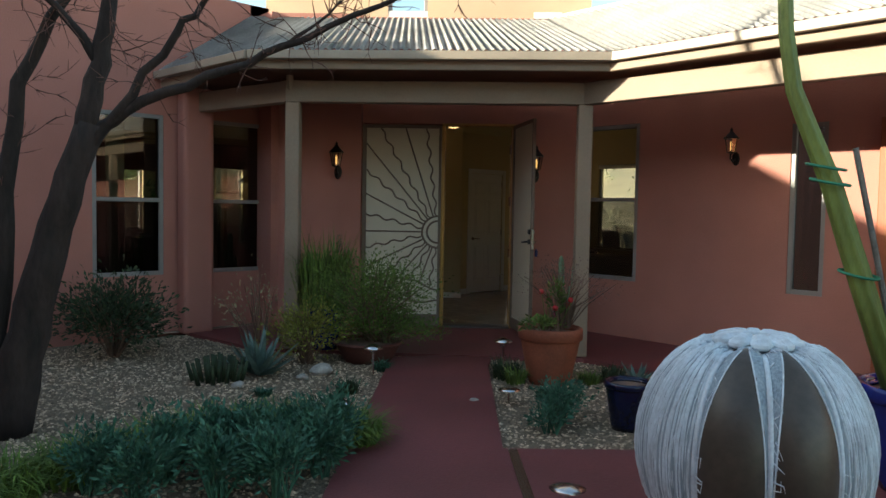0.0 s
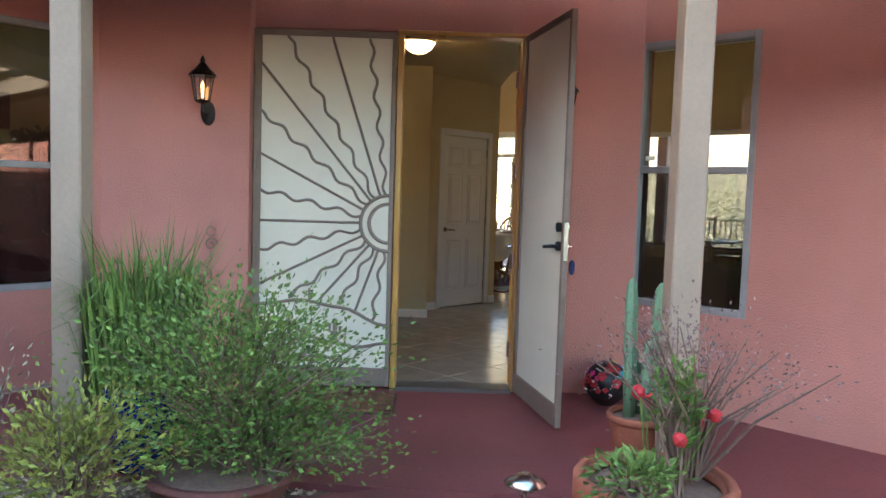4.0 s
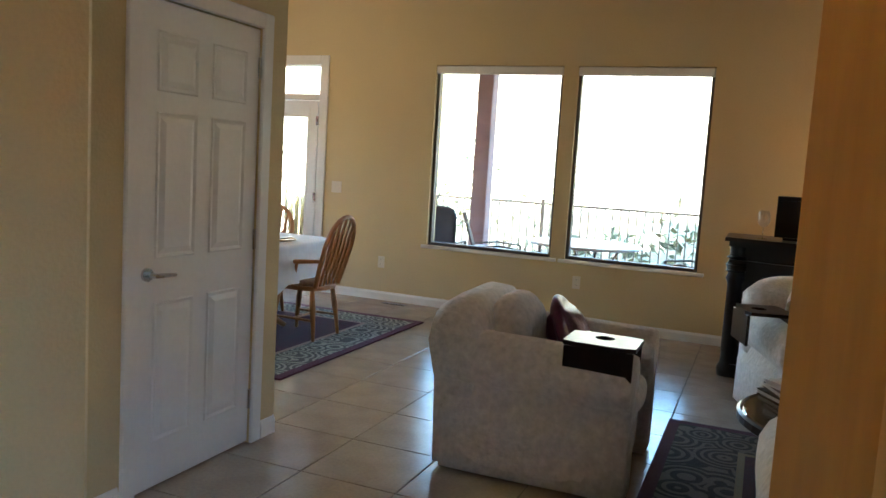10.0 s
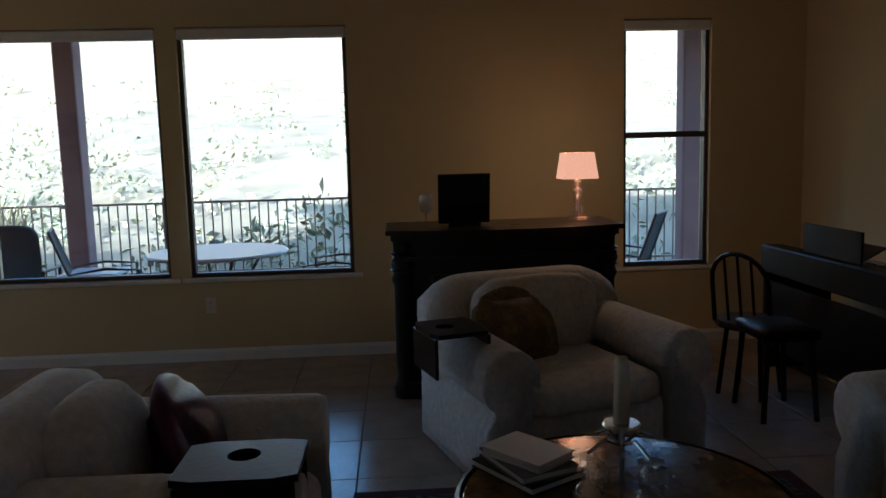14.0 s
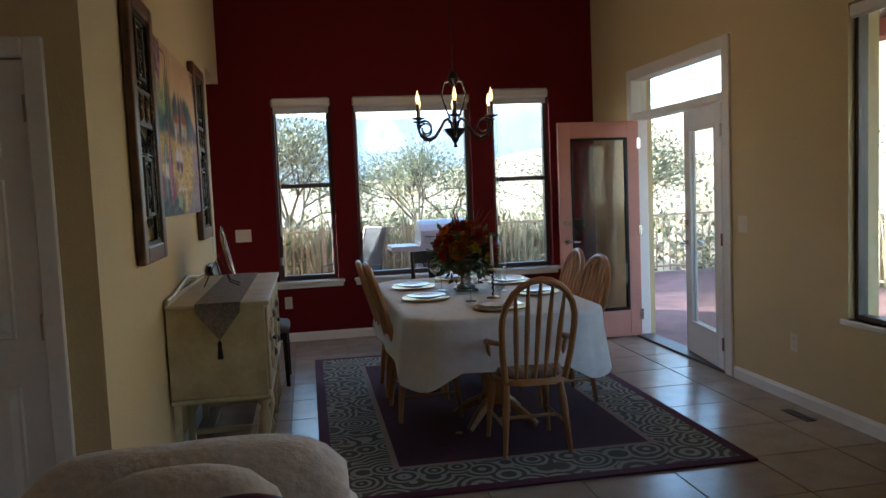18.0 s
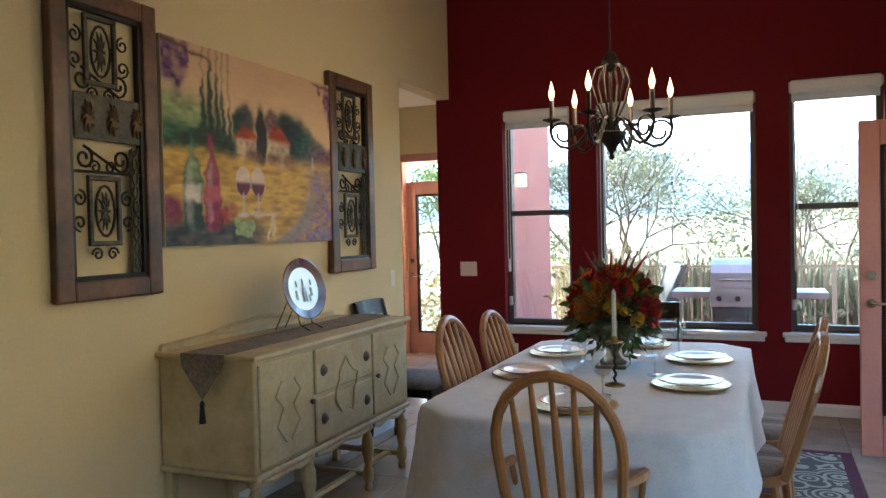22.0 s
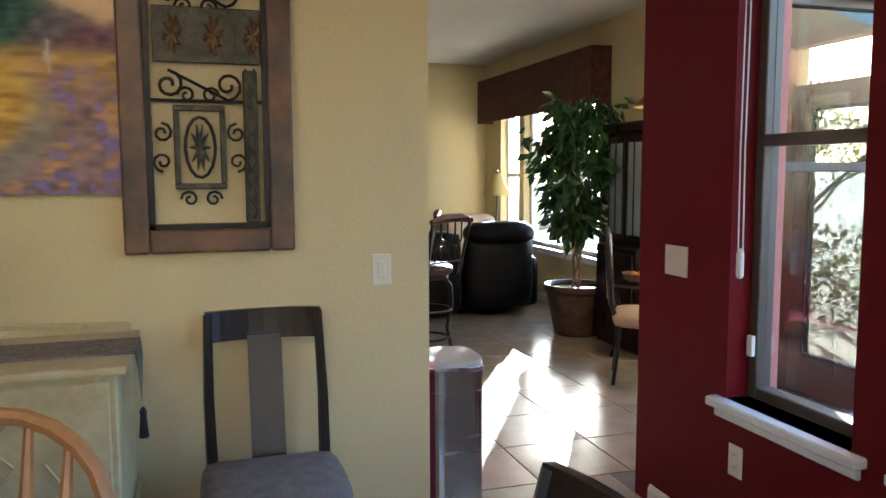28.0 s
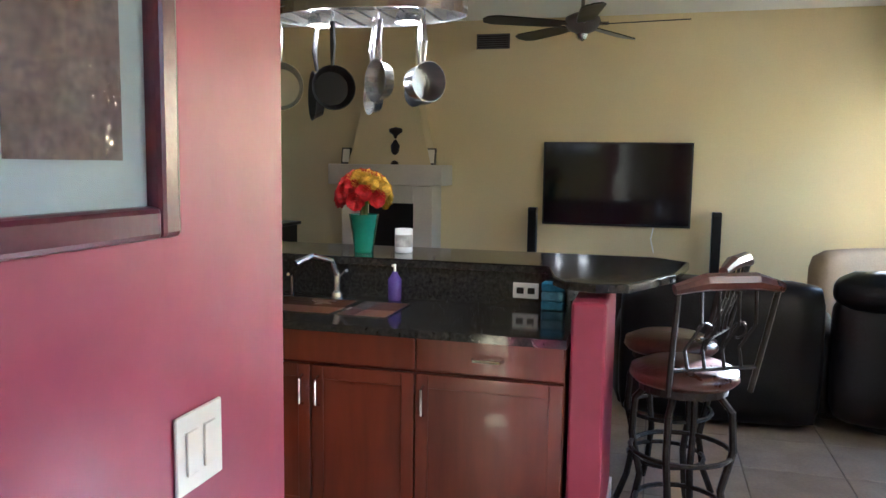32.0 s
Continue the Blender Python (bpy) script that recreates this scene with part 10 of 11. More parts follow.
# ---- courtyard planting and ornaments ----
ZG = -0.045
GRASS = mat("fresh_green_grass", (0.13, 0.21, 0.03), 0.75, var=0.25, scale=5, grain=40, bump=0.03, island=0.4)
BLUEGR = mat("blue_green_spurge", (0.055, 0.165, 0.095), 0.7, var=0.2, scale=6, grain=40, bump=0.03, island=0.3)
DULLG = mat("dusty_dark_green_leaf", (0.045, 0.075, 0.028), 0.75, var=0.25, scale=6, grain=40, bump=0.03, island=0.45)
PEB = mat("mixed_tan_pebble", (0.52, 0.39, 0.26), 0.9, var=0.2, scale=30, grain=120, bump=0.08, island=0.7)
ROCK = mat("pale_grey_rock", (0.45, 0.42, 0.36), 0.9, var=0.2, scale=12, grain=70, bump=0.12)


def inside(p, poly):
    c = False
    for (x0, y0), (x1, y1) in zip(poly, poly[1:] + poly[:1]):
        if (y0 > p[1]) != (y1 > p[1]) and p[0] < (x1 - x0) * (p[1] - y0) / (y1 - y0) + x0:
            c = not c
    return c


# bare leaning tree: trunk, main limbs, twigs
tree = thing("courtyard_tree", "leaning bare dark-barked tree with fine leafless twigs in gravel", "tree", (3.265, 6.64, ZG))
O = Vector((3.19, 6.71, ZG))
rnd = random.Random(11)


def limb(pts, r0, r1, nm="limb"):
    q = [Vector(p) - O for p in pts]
    fine = []
    for i in range(len(q) - 1):
        for k in range(4):
            f = k / 4
            p = q[i].lerp(q[i + 1], f)
            fine.append(p + Vector((rnd.gauss(0, 0.010), rnd.gauss(0, 0.010), rnd.gauss(0, 0.008))) * (0 if i == 0 and k == 0 else 1))
    fine.append(q[-1])
    n = len(fine)
    part(nm, rod(fine, [r0 + (r1 - r0) * i / (n - 1) for i in range(n)], 9), BARK, tree, smooth=True)
    return fine


limbs = [limb([(3.19, 6.71, ZG), (3.30, 6.64, 0.6), (3.44, 6.56, 1.27), (3.61, 6.44, 1.92)], 0.145, 0.085, "trunk"),
         limb([(3.59, 6.45, 1.85), (3.66, 6.42, 2.3), (3.72, 6.40, 2.72), (3.72, 6.5, 3.6), (3.9, 6.7, 4.4)], 0.075, 0.02),
         limb([(3.58, 6.46, 1.80), (3.85, 6.22, 2.07), (4.25, 5.83, 2.28), (4.56, 5.53, 2.46), (5.05, 5.07, 2.76), (5.5, 4.7, 3.0)], 0.042, 0.008),
         limb([(3.56, 6.46, 1.72), (3.73, 6.32, 1.97), (4.02, 6.08, 2.51), (4.16, 5.96, 2.73), (4.4, 5.8, 3.3)], 0.040, 0.010),
         limb([(3.16, 6.72, ZG), (3.15, 6.82, 0.6), (3.21, 6.79, 1.26), (3.29, 6.78, 2.17), (3.51, 6.60, 2.71), (3.8, 6.4, 3.5)], 0.085, 0.02),
         limb([(4.50, 5.58, 2.43), (4.72, 5.44, 2.64), (4.90, 5.36, 2.85)], 0.012, 0.005),
         limb([(3.66, 6.42, 2.30), (3.45, 6.5, 2.62), (3.2, 6.6, 2.9)], 0.035, 0.010)]
bm = bmesh.new()
for q in limbs[1:]:
    for _ in range(26):
        p = q[rnd.randrange(len(q) // 3, len(q))]
        d = Vector((rnd.gauss(0.1, 0.6), rnd.gauss(-0.1, 0.6), rnd.gauss(0.05, 0.5))).normalized()
        for _ in range(rnd.randrange(1, 4)):
            d = (d + Vector((rnd.gauss(0, 0.35), rnd.gauss(0, 0.35), rnd.gauss(0, 0.3)))).normalized()
            e = p + d * rnd.uniform(0.07, 0.24)
            tube(bm, [p, p.lerp(e, 0.5) + Vector((0, 0, rnd.gauss(0, 0.012))), e], [0.0045, 0.0035, 0.002], 4)
            for _ in range(2):
                g = (d + Vector((rnd.gauss(0, 0.6), rnd.gauss(0, 0.6), rnd.gauss(0, 0.5)))).normalized()
                tube(bm, [e, e + g * rnd.uniform(0.04, 0.12)], [0.0025, 0.0015], 3)
            p = e
tagged(part("twig_work", bm, mat("reddish_dry_twig", (0.14, 0.065, 0.045), 0.9, var=0.2, scale=8, grain=50, bump=0.05), tree), "fine reddish leafless twigs", "", kind="stuff")

# large ribbed barrel cactus sculpture: brown lens-shaped panels, the rest smeared with white strands
BARREL = mat("brown_glazed_panel", (0.085, 0.066, 0.048), 0.40, var=0.2, scale=3, grain=30, bump=0.03)
SMEAR = mat("blue_grey_glaze", (0.26, 0.32, 0.36), 0.6, var=0.35, scale=6, grain=26, bump=0.10, stretch=(5, 5, 0.2), col2=(0.42, 0.50, 0.54))
FIBRE = mat("white_glaze_strand", (0.78, 0.86, 0.90), 0.65, var=0.15, scale=9, grain=60, bump=0.05)
barrel = thing("barrel_cactus_sculpture", "large ribbed barrel-cactus ball, brown glazed panels smeared with white", "garden sculpture", (5.07, 2.69, -0.012))
NU, NV, RIBS, SEAM = 240, 40, 10, radians(212.7)


def barrel_pt(off, seg, f, grow=0.0):
    """off from -1 to 1 across panel seg, f from the base to the crown."""
    ph = math.pi * (0.03 + 0.95 * f)
    a = SEAM + 2 * math.pi * (seg + 0.5 + 0.5 * off) / RIBS
    w = 1 - off * off
    r = 0.455 * math.sin(ph) ** 0.8 * (1 + 0.085 * (w - 0.6) * math.sin(ph)) + grow
    top = max(0.0, -math.cos(ph))
    z = 0.475 - 0.475 * math.cos(ph) + 0.04 * (w - 0.6) * top ** 3 - 0.08 * top ** 22 + grow * top
    return Vector((r * math.cos(a), r * math.sin(a), z))


def lens_edge(f):
    return 0.90 * max(0.0, math.sin(math.pi * min(1.0, max(0.0, (f + 0.03) / 0.93)))) ** 0.6


bm = bmesh.new()
per = NU // RIBS
rings = [[bm.verts.new(barrel_pt(-1 + 2 * (i % per) / per, i // per, j / NV)) for i in range(NU)] for j in range(NV + 1)]
for j in range(NV):
    for i in range(NU):
        f = bm.faces.new((rings[j][i], rings[j][(i + 1) % NU], rings[j + 1][(i + 1) % NU], rings[j + 1][i]))
        off = abs(-1 + 2 * (i % per + 0.5) / per)
        f.material_index = 0 if i // per in (RIBS - 1, 0, 4, 5) and off < lens_edge((j + 0.5) / NV) else 1
bm.faces.new(rings[0][::-1])
bm.faces.new(rings[-1])
part("body", bm, (BARREL, SMEAR), barrel, smooth=True)
br = random.Random(8)
for seg in range(RIBS):
    part("seam", rod([barrel_pt(-1, seg, k / 20, 0.004) for k in range(1, 20)], 0.011, 6), FIBRE, barrel, "white fibrous seam", smooth=True)
    if seg in (RIBS - 1, 0, 4, 5):
        for s in (-1, 1):
            part("panel_edge", rod([barrel_pt(s * lens_edge(k / 24), seg, k / 24, 0.001) for k in range(2, 22)], 0.0035, 5), FIBRE, barrel, "thin white edge", smooth=True)
bm = bmesh.new()
for seg in range(RIBS):
    smeared = seg not in (RIBS - 1, 0, 4, 5)
    for k in range(58 if smeared else 0):
        x, f0, f1 = br.uniform(-0.98, 0.98), br.uniform(0.02, 0.72), br.uniform(0.80, 0.97)
        g = 1 if br.random() < 0.7 else 0.35
        n = 9
        tube(bm, [barrel_pt(max(-1, min(1, x * (1.0 if i else 1.03) + 0.05 * math.sin(2.2 * i / n + k))), seg, f0 + (f1 - f0) * i / (n - 1), 0.0015) for i in range(n)], [0.0008] + [0.0045 * g * (0.55 + 0.6 * br.random()) for i in range(n - 2)] + [0.002], 5)
    for k in range(14):
        f = br.uniform(0.25, 0.9)
        tube(bm, [barrel_pt(-0.96, seg, f, 0.004), barrel_pt(-0.96 - br.uniform(-0.3, 0.05), seg, f + br.uniform(-0.02, 0.03), 0.002), barrel_pt(-0.93 + br.uniform(0.1, 0.28), seg, f + br.uniform(-0.03, 0.04), 0.001)], [0.004, 0.0025, 0.001], 4)
    for k in range(40):
        x, f0 = br.uniform(-1, 1), br.uniform(0.80, 0.97) if smeared else br.uniform(0.88, 0.97)
        tube(bm, [barrel_pt(x, seg, f0, 0.002), barrel_pt(x * 0.98, seg, min(0.985, f0 + 0.05), 0.002)], [0.003, 0.007], 5)
tagged(part("white_strands", bm, FIBRE, barrel, smooth=True), "fine white strands running down the glaze", "", kind="stuff")
for k in range(RIBS):
    a = SEAM + 2 * math.pi * k / RIBS
    part("crown_lobe", soft_box(-0.06, 0.06, -0.036, 0.036, -0.02, 0.022, 0.02, 0.008, 3), FIBRE, barrel, "white crown lobe").matrix_basis = pose(0.115 * math.cos(a), 0.115 * math.sin(a), 0.925, 0, 10, math.degrees(a))

# tall leaning column cactus in the big blue pot
POTB = mat("bright_cobalt_glaze", (0.015, 0.03, 0.22), 0.12, var=0.15, scale=6, grain=40, bump=0.02)
pot("glazed_pot", (6.55, 2.42, -0.012), 0.36, 0.56, POTB, "large cobalt blue glazed pot beside the walk")
cac = thing("column_cactus", "leaning green column cactus tied to a stake", "cactus", (6.42, 2.50, 0.48))
CO = Vector((6.42, 2.50, 0.48))


def ribbed(pts, r, ribs=6, n=24):
    bm = bmesh.new()
    tube(bm, pts, r, n)
    vs = list(bm.verts)
    for q in range(len(pts)):
        ring = vs[q * n:(q + 1) * n]
        c = sum((v.co for v in ring), Vector()) / n
        for j, v in enumerate(ring):
            v.co = c + (v.co - c) * (1 + 0.16 * math.cos(2 * math.pi * j * ribs / n))
    return bm


CACY = mat("yellow_green_cactus_skin", (0.20, 0.26, 0.06), 0.55, var=0.2, scale=6, grain=50, bump=0.06, stretch=(1, 1, 0.3))
part("stem", ribbed([Vector(p) - CO for p in ((6.42, 2.53, 0.45), (6.32, 2.69, 1.02), (6.27, 2.77, 1.31), (6.22, 2.84, 1.58), (6.17, 2.92, 1.81), (6.11, 3.01, 2.08), (6.08, 3.05, 2.38), (6.07, 3.06, 2.6), (6.06, 3.08, 2.88), (6.06, 3.08, 2.95))], [0.055, 0.052, 0.050, 0.046, 0.042, 0.037, 0.034, 0.032, 0.022, 0.006]), CACY, cac, smooth=True)
part("stem", ribbed([Vector(p) - CO for p in ((6.50, 2.44, 0.45), (6.55, 2.52, 1.2), (6.55, 2.56, 1.9), (6.55, 2.58, 2.02))], [0.055, 0.055, 0.05, 0.01]), CACT, cac, "shorter grey green stem", smooth=True)
part("stake", rod([Vector(p) - CO for p in ((6.50, 2.52, 0.40), (6.30, 2.76, 1.78))], 0.016, 8), mat("grey_weathered_stake", (0.25, 0.23, 0.20), 0.9, var=0.2, scale=8, grain=50, bump=0.1), cac, "grey weathered wooden stake")
for z, p in ((1.68, (6.21, 2.87)), (1.60, (6.22, 2.85)), (1.12, (6.31, 2.72))):
    part("tie", rod([(p[0] - CO.x + 0.095 * math.cos(a), p[1] - CO.y + 0.095 * math.sin(a), z - CO.z + 0.02 * math.sin(a)) for a in [k * math.pi / 8 for k in range(16)]], 0.008, 5, True), mat("green_garden_tie", (0.02, 0.22, 0.12), 0.6, var=0.05, bump=0.02) if z == 1.68 else bpy.data.materials["green_garden_tie"], cac, "green plastic garden tie")
shrub("pot_plant", (6.62, 2.30, 0.50), 0.2, 0.28, GRASS, "small bright green plant in the blue pot", 260, 0.018, 8, 3)

# pots on the bed and the porch
pot("small_blue_pot", (6.43, 4.17, ZG), 0.165, 0.33, BLUEG, "small dark cobalt pot of dry soil in gravel")
pot("terracotta_pot", (7.12, 5.40, ZG), 0.275, 0.48, TERRA, "large terracotta pot with planted cactus, standing in gravel", rim=0.22)
pot("terracotta_pot", (8.26, 6.10, 0.0), 0.17, 0.28, TERRA, "small terracotta pot of cactus behind the porch post")
cc = thing("potted_cactus", "cluster of grey-green column cacti in a small terracotta pot", "cactus", (8.26, 6.10, 0.25))
for dx, dy, r, h in ((-0.035, 0.045, 0.030, 0.72), (0.035, -0.045, 0.032, 0.70), (-0.04, -0.05, 0.028, 0.42), (0.05, 0.05, 0.028, 0.34), (0.075, -0.085, 0.028, 0.28)):
    part("stem", ribbed([(dx, dy, 0), (dx * 1.1, dy * 1.1, h * 0.4), (dx * 1.25, dy * 1.2, h * 0.8), (dx * 1.3, dy * 1.25, h * 0.95), (dx * 1.3, dy * 1.25, h)], [r * 0.9, r, r, r * 0.75, r * 0.2]), CACT, cc, smooth=True)
vn = thing("red_blooms", "small red blooms on thin stalks in the terracotta pot", "flowers", (7.12, 5.38, 0.42))
for i in range(5):
    a = i * 1.3
    part("stalk", rod([(0.05 * math.cos(a), 0.05 * math.sin(a), 0), (0.13 * math.cos(a) - 0.02, 0.13 * math.sin(a) - 0.05, 0.19 + 0.06 * (i % 3))], 0.003, 5), GREEN, vn)
    part("bloom", turned([(0.0, 0), (0.020, 0.015), (0.024, 0.03), (0.012, 0.05)], 10), LEAFR, vn, "small red bloom").matrix_basis = pose(0.13 * math.cos(a) - 0.02, 0.13 * math.sin(a) - 0.05, 0.18 + 0.06 * (i % 3), 40, 0, i * 70)
shrub("trailing_plant", (6.98, 5.40, 0.40), 0.24, 0.12, GREEN, "trailing green plant hanging over the terracotta pot rim", 420, 0.018, 12, 5, airy=0.4)
shrub("climbing_plant", (7.08, 5.32, 0.40), 0.07, 0.50, GRASS, "bright green vine climbing the potted cactus", 200, 0.020, 6, 6)
shrub("dry_shrub", (7.22, 5.34, 0.42), 0.46, 0.60, mat("dried_mauve_seed_head", (0.22, 0.13, 0.11), 0.9, var=0.2, scale=8, grain=50, bump=0.05, island=0.4), "dry mauve-brown twiggy shrub in the terracotta pot", 1500, 0.0095, 46, 7, airy=0.35, long=1.6)
pot("small_orange_pot", (9.32, 4.42, 0.0), 0.10, 0.15, mat("orange_glazed_pot", (0.50, 0.16, 0.03), 0.3, var=0.2, scale=9, grain=50, bump=0.03), "small orange glazed pot on the porch floor")
shrub("succulent", (9.32, 4.42, 0.14), 0.08, 0.10, GREEN, "small green succulent in the orange pot", 150, 0.016, 6, 8)

# bushes and low plants
pot("planter_bowl", (6.48, 7.10, ZG), 0.34, 0.20, mat("dark_red_clay", (0.14, 0.045, 0.03), 0.85, var=0.2, scale=5, grain=50, bump=0.06), "wide dark red clay bowl under the bush")
shrub("green_bush", (6.52, 7.10, 0.12), 0.62, 0.85, GREEN, "loose green leafy bush in a clay bowl by the porch", 7000, 0.0165, 80, 21, airy=0.6, long=1.7)
shrub("green_bush", (6.60, 7.00, 0.08), 0.56, 0.42, GRASS, "bright green leafy bush spilling over the clay bowl", 4200, 0.017, 60, 22, airy=0.6, long=1.7)
pot("cobalt_pot", (6.40, 7.72, 0.0), 0.20, 0.42, POTB, "cobalt blue glazed pot behind the bush")
grass_clump("tall_grass", (6.40, 7.72, 0.38), 0.42, 0.85, GREEN, "tall arching green grass in a cobalt pot", 620, 23, 0.55, 0.006)
shrub("yellow_bush", (5.95, 7.35, ZG), 0.45, 0.60, GREENY, "yellow-green low bush with dry seed heads", 2200, 0.018, 46, 24, airy=0.6)
shrub("dry_shrub", (5.62, 7.62, ZG), 0.40, 0.85, STRAW, "airy dry straw-coloured seed stalks by the porch", 300, 0.014, 26, 25, airy=0.2)
shrub("dark_bush", (4.70, 8.75, ZG), 0.62, 0.78, DULLG, "dense dark green bush against the stucco wall", 3600, 0.024, 60, 26, airy=0.7, long=2.6)
agave("agave", (5.34, 7.16, ZG), 0.42, "spiky pale green agave in gravel", GREENB, 24, 27)
for i in range(26):
    if i == 0:
        hh_ = thing("cactus_clump", "low clump of dark finger-like cactus stems", "cactus", (4.99, 7.20, ZG))
    a, q = i * 2.4, 0.045 * math.sqrt(i)
    part("stem", rod([(q * math.cos(a), q * math.sin(a), 0), (1.25 * q * math.cos(a), 1.25 * q * math.sin(a), 0.24 - 0.35 * q)], [0.02, 0.014], 7), DULLG, hh_, smooth=True)
for i, (x, y, r, h, m, lab) in enumerate(((5.55, 6.16, 0.14, 0.14, DULLG, "small dark green tuft in gravel"), (6.94, 5.73, 0.20, 0.22, DULLG, "dark green tuft beside the terracotta pot"), (6.85, 5.55, 0.14, 0.18, GREEN, "green tuft beside the terracotta pot"), (7.55, 5.05, 0.17, 0.18, DULLG, "dark green tuft in gravel"), (7.35, 5.15, 0.14, 0.12, GREEN, "dry green tuft in gravel"), (6.30, 6.66, 0.12, 0.12, BLUEGR, "small blue-green tuft at the walk edge"), (5.0, 6.5, 0.1, 0.08, BLUEGR, "small blue-green tuft in gravel"), (7.75, 4.2, 0.16, 0.16, BLUEGR, "small blue-green tuft in gravel"))):
    grass_clump("tuft", (x, y, ZG), r, h, m, lab, 150, 40 + i, 0.5, 0.005)
agave("agave", (7.61, 4.85, ZG), 0.24, "blue-grey agave in gravel", GREENB, 16, 28)
agave("agave", (7.90, 4.62, ZG), 0.16, "small blue-grey agave in gravel", GREENB, 12, 29)
for i, (x, y, s) in enumerate(((6.10, 4.52, 1.0), (6.38, 4.72, 0.8), (5.92, 4.42, 0.7))):
    shrub("spurge", (x, y, ZG), 0.22 * s, 0.34 * s, BLUEGR, "blue-green spurge in the gravel bed", int(700 * s), 0.016, 14, 50 + i, BLUEGR, 0.9, 2.6)
# large bed beside the walk's start: spurge in front, grass behind
gr = random.Random(5)
for i, (x, y) in enumerate(((4.02, 4.62), (4.28, 4.75), (4.50, 4.92), (3.80, 4.86), (4.08, 4.92), (4.36, 5.06), (3.66, 5.12), (3.92, 5.18), (4.18, 5.26), (3.42, 5.02), (3.25, 5.28))):
    shrub("spurge", (x + gr.gauss(0, 0.03), y + gr.gauss(0, 0.03), ZG), 0.22, 0.34 + 0.1 * gr.random(), BLUEGR, "blue-green spurge with upright feathery stems", 1100, 0.017, 22, 60 + i, BLUEGR, 1.0, 2.6)
for i, (x, y) in enumerate(((2.72, 5.42), (2.98, 5.50), (3.26, 5.52), (3.54, 5.54), (3.82, 5.58), (4.10, 5.62), (4.36, 5.58), (4.58, 5.44), (4.74, 5.24), (4.80, 5.02), (4.66, 5.10), (4.45, 5.36))):
    grass_clump("grass_clump", (x + gr.gauss(0, 0.03), y + gr.gauss(0, 0.03), ZG), 0.30, 0.24, GRASS, "low arching green grass clump in gravel", 460, 80 + i, 0.7, 0.006)

# lights and ornaments
for x, y, h in ((6.10, 6.54, 0.28), (6.29, 5.12, 0.13), (4.82, 5.25, 0.25), (7.19, 6.00, 0.30), (4.87, 3.48, 0.14)):
    path_light((x, y, ZG if h != 0.14 else -0.012), h)
for s, d, z in ((1.63, -0.152, 1.88), (-0.72, -0.002, 1.88)):
    lantern((0, 0, 0), 0, "dark iron wall lantern with a lit bulb on pink stucco").matrix_basis = diag(s, d, z + 0.07) @ Matrix.Scale(0.86, 4)
lantern((0, 0, 0), 0, "lit dark iron wall lantern on the courtyard wall").matrix_basis = pose(9.498, 4.97, 2.08, 0, 0, -90) @ Matrix.Scale(0.75, 4)
orn = thing("wall_ornament", "small dark iron scroll ornament on pink stucco", "ornament")
orn.matrix_basis = diag(1.60, -0.156, 0.98)
part("scroll", rod(scroll(0, 0, 0.045, 1.4, 0, 1, 14, -0.012), 0.006, 6), SUNIRON, orn)
part("hook", rod([(0, -0.012, -0.04), (0, -0.03, -0.08), (0.02, -0.03, -0.09)], 0.006, 6), SUNIRON, orn)
part("loop", rod(arc(0, 0.085, 0.03, 0, 330, 12, -0.012), 0.005, 6), SUNIRON, orn)
mtx = thing("doormat", "brown rectangular coir doormat with a worn motif", "doormat", (7.83, 8.02, -0.006), -45)
part("mat", bx(-0.36, 0.36, -0.22, 0.22, 0, 0.016, 0.005), mat("brown_coir", (0.24, 0.11, 0.045), 0.95, var=0.35, scale=12, grain=140, bump=0.3, col2=(0.10, 0.04, 0.02)), mtx)
part("border", slab([(-0.37, -0.23), (0.37, -0.23), (0.37, 0.23), (-0.37, 0.23)], 0, 0.006), BLACK, mtx, "black rubber edge")
ball = thing("painted_ball", "black round ornament painted with bright pink flowers on the porch floor", "ornament", (9.16, 6.86, 0.0))
part("body", turned([(0.05, 0.0)] + [(0.145 * math.sin(math.pi * k / 12), 0.145 - 0.145 * math.cos(math.pi * k / 12)) for k in range(2, 12)] + [(0.0, 0.29)], 24), BLACK, ball, smooth=True)
MAGENTA, TURQ = mat("magenta_enamel", (0.55, 0.02, 0.16), 0.3, var=0.1, bump=0.02), mat("turquoise_enamel", (0.03, 0.30, 0.36), 0.3, var=0.1, bump=0.02)
br = random.Random(3)
for i in range(46):
    u, a = br.uniform(-0.6, 0.95), i * 2.4
    c = math.sqrt(1 - u * u)
    d = Vector((c * math.cos(a), c * math.sin(a), u))
    s = br.uniform(0.018, 0.032)
    bm = bmesh.new()
    for k in range(5):
        lathe(bm, [(0.0, 0.004), (s * 0.45, 0.003), (s * 0.5, 0)], 8, (0.55 * s * math.cos(k * 1.257), 0.55 * s * math.sin(k * 1.257), 0))
    o = part("flower", bm, (MAGENTA, LEAFR, MAGENTA, LEAFO, LEAFR, LEAFY, MAGENTA, TURQ)[i % 8], ball)
    o.matrix_basis = Matrix.Translation(Vector((0, 0, 0.145)) + d * 0.1455) @ d.to_track_quat("Z", "Y").to_matrix().to_4x4()
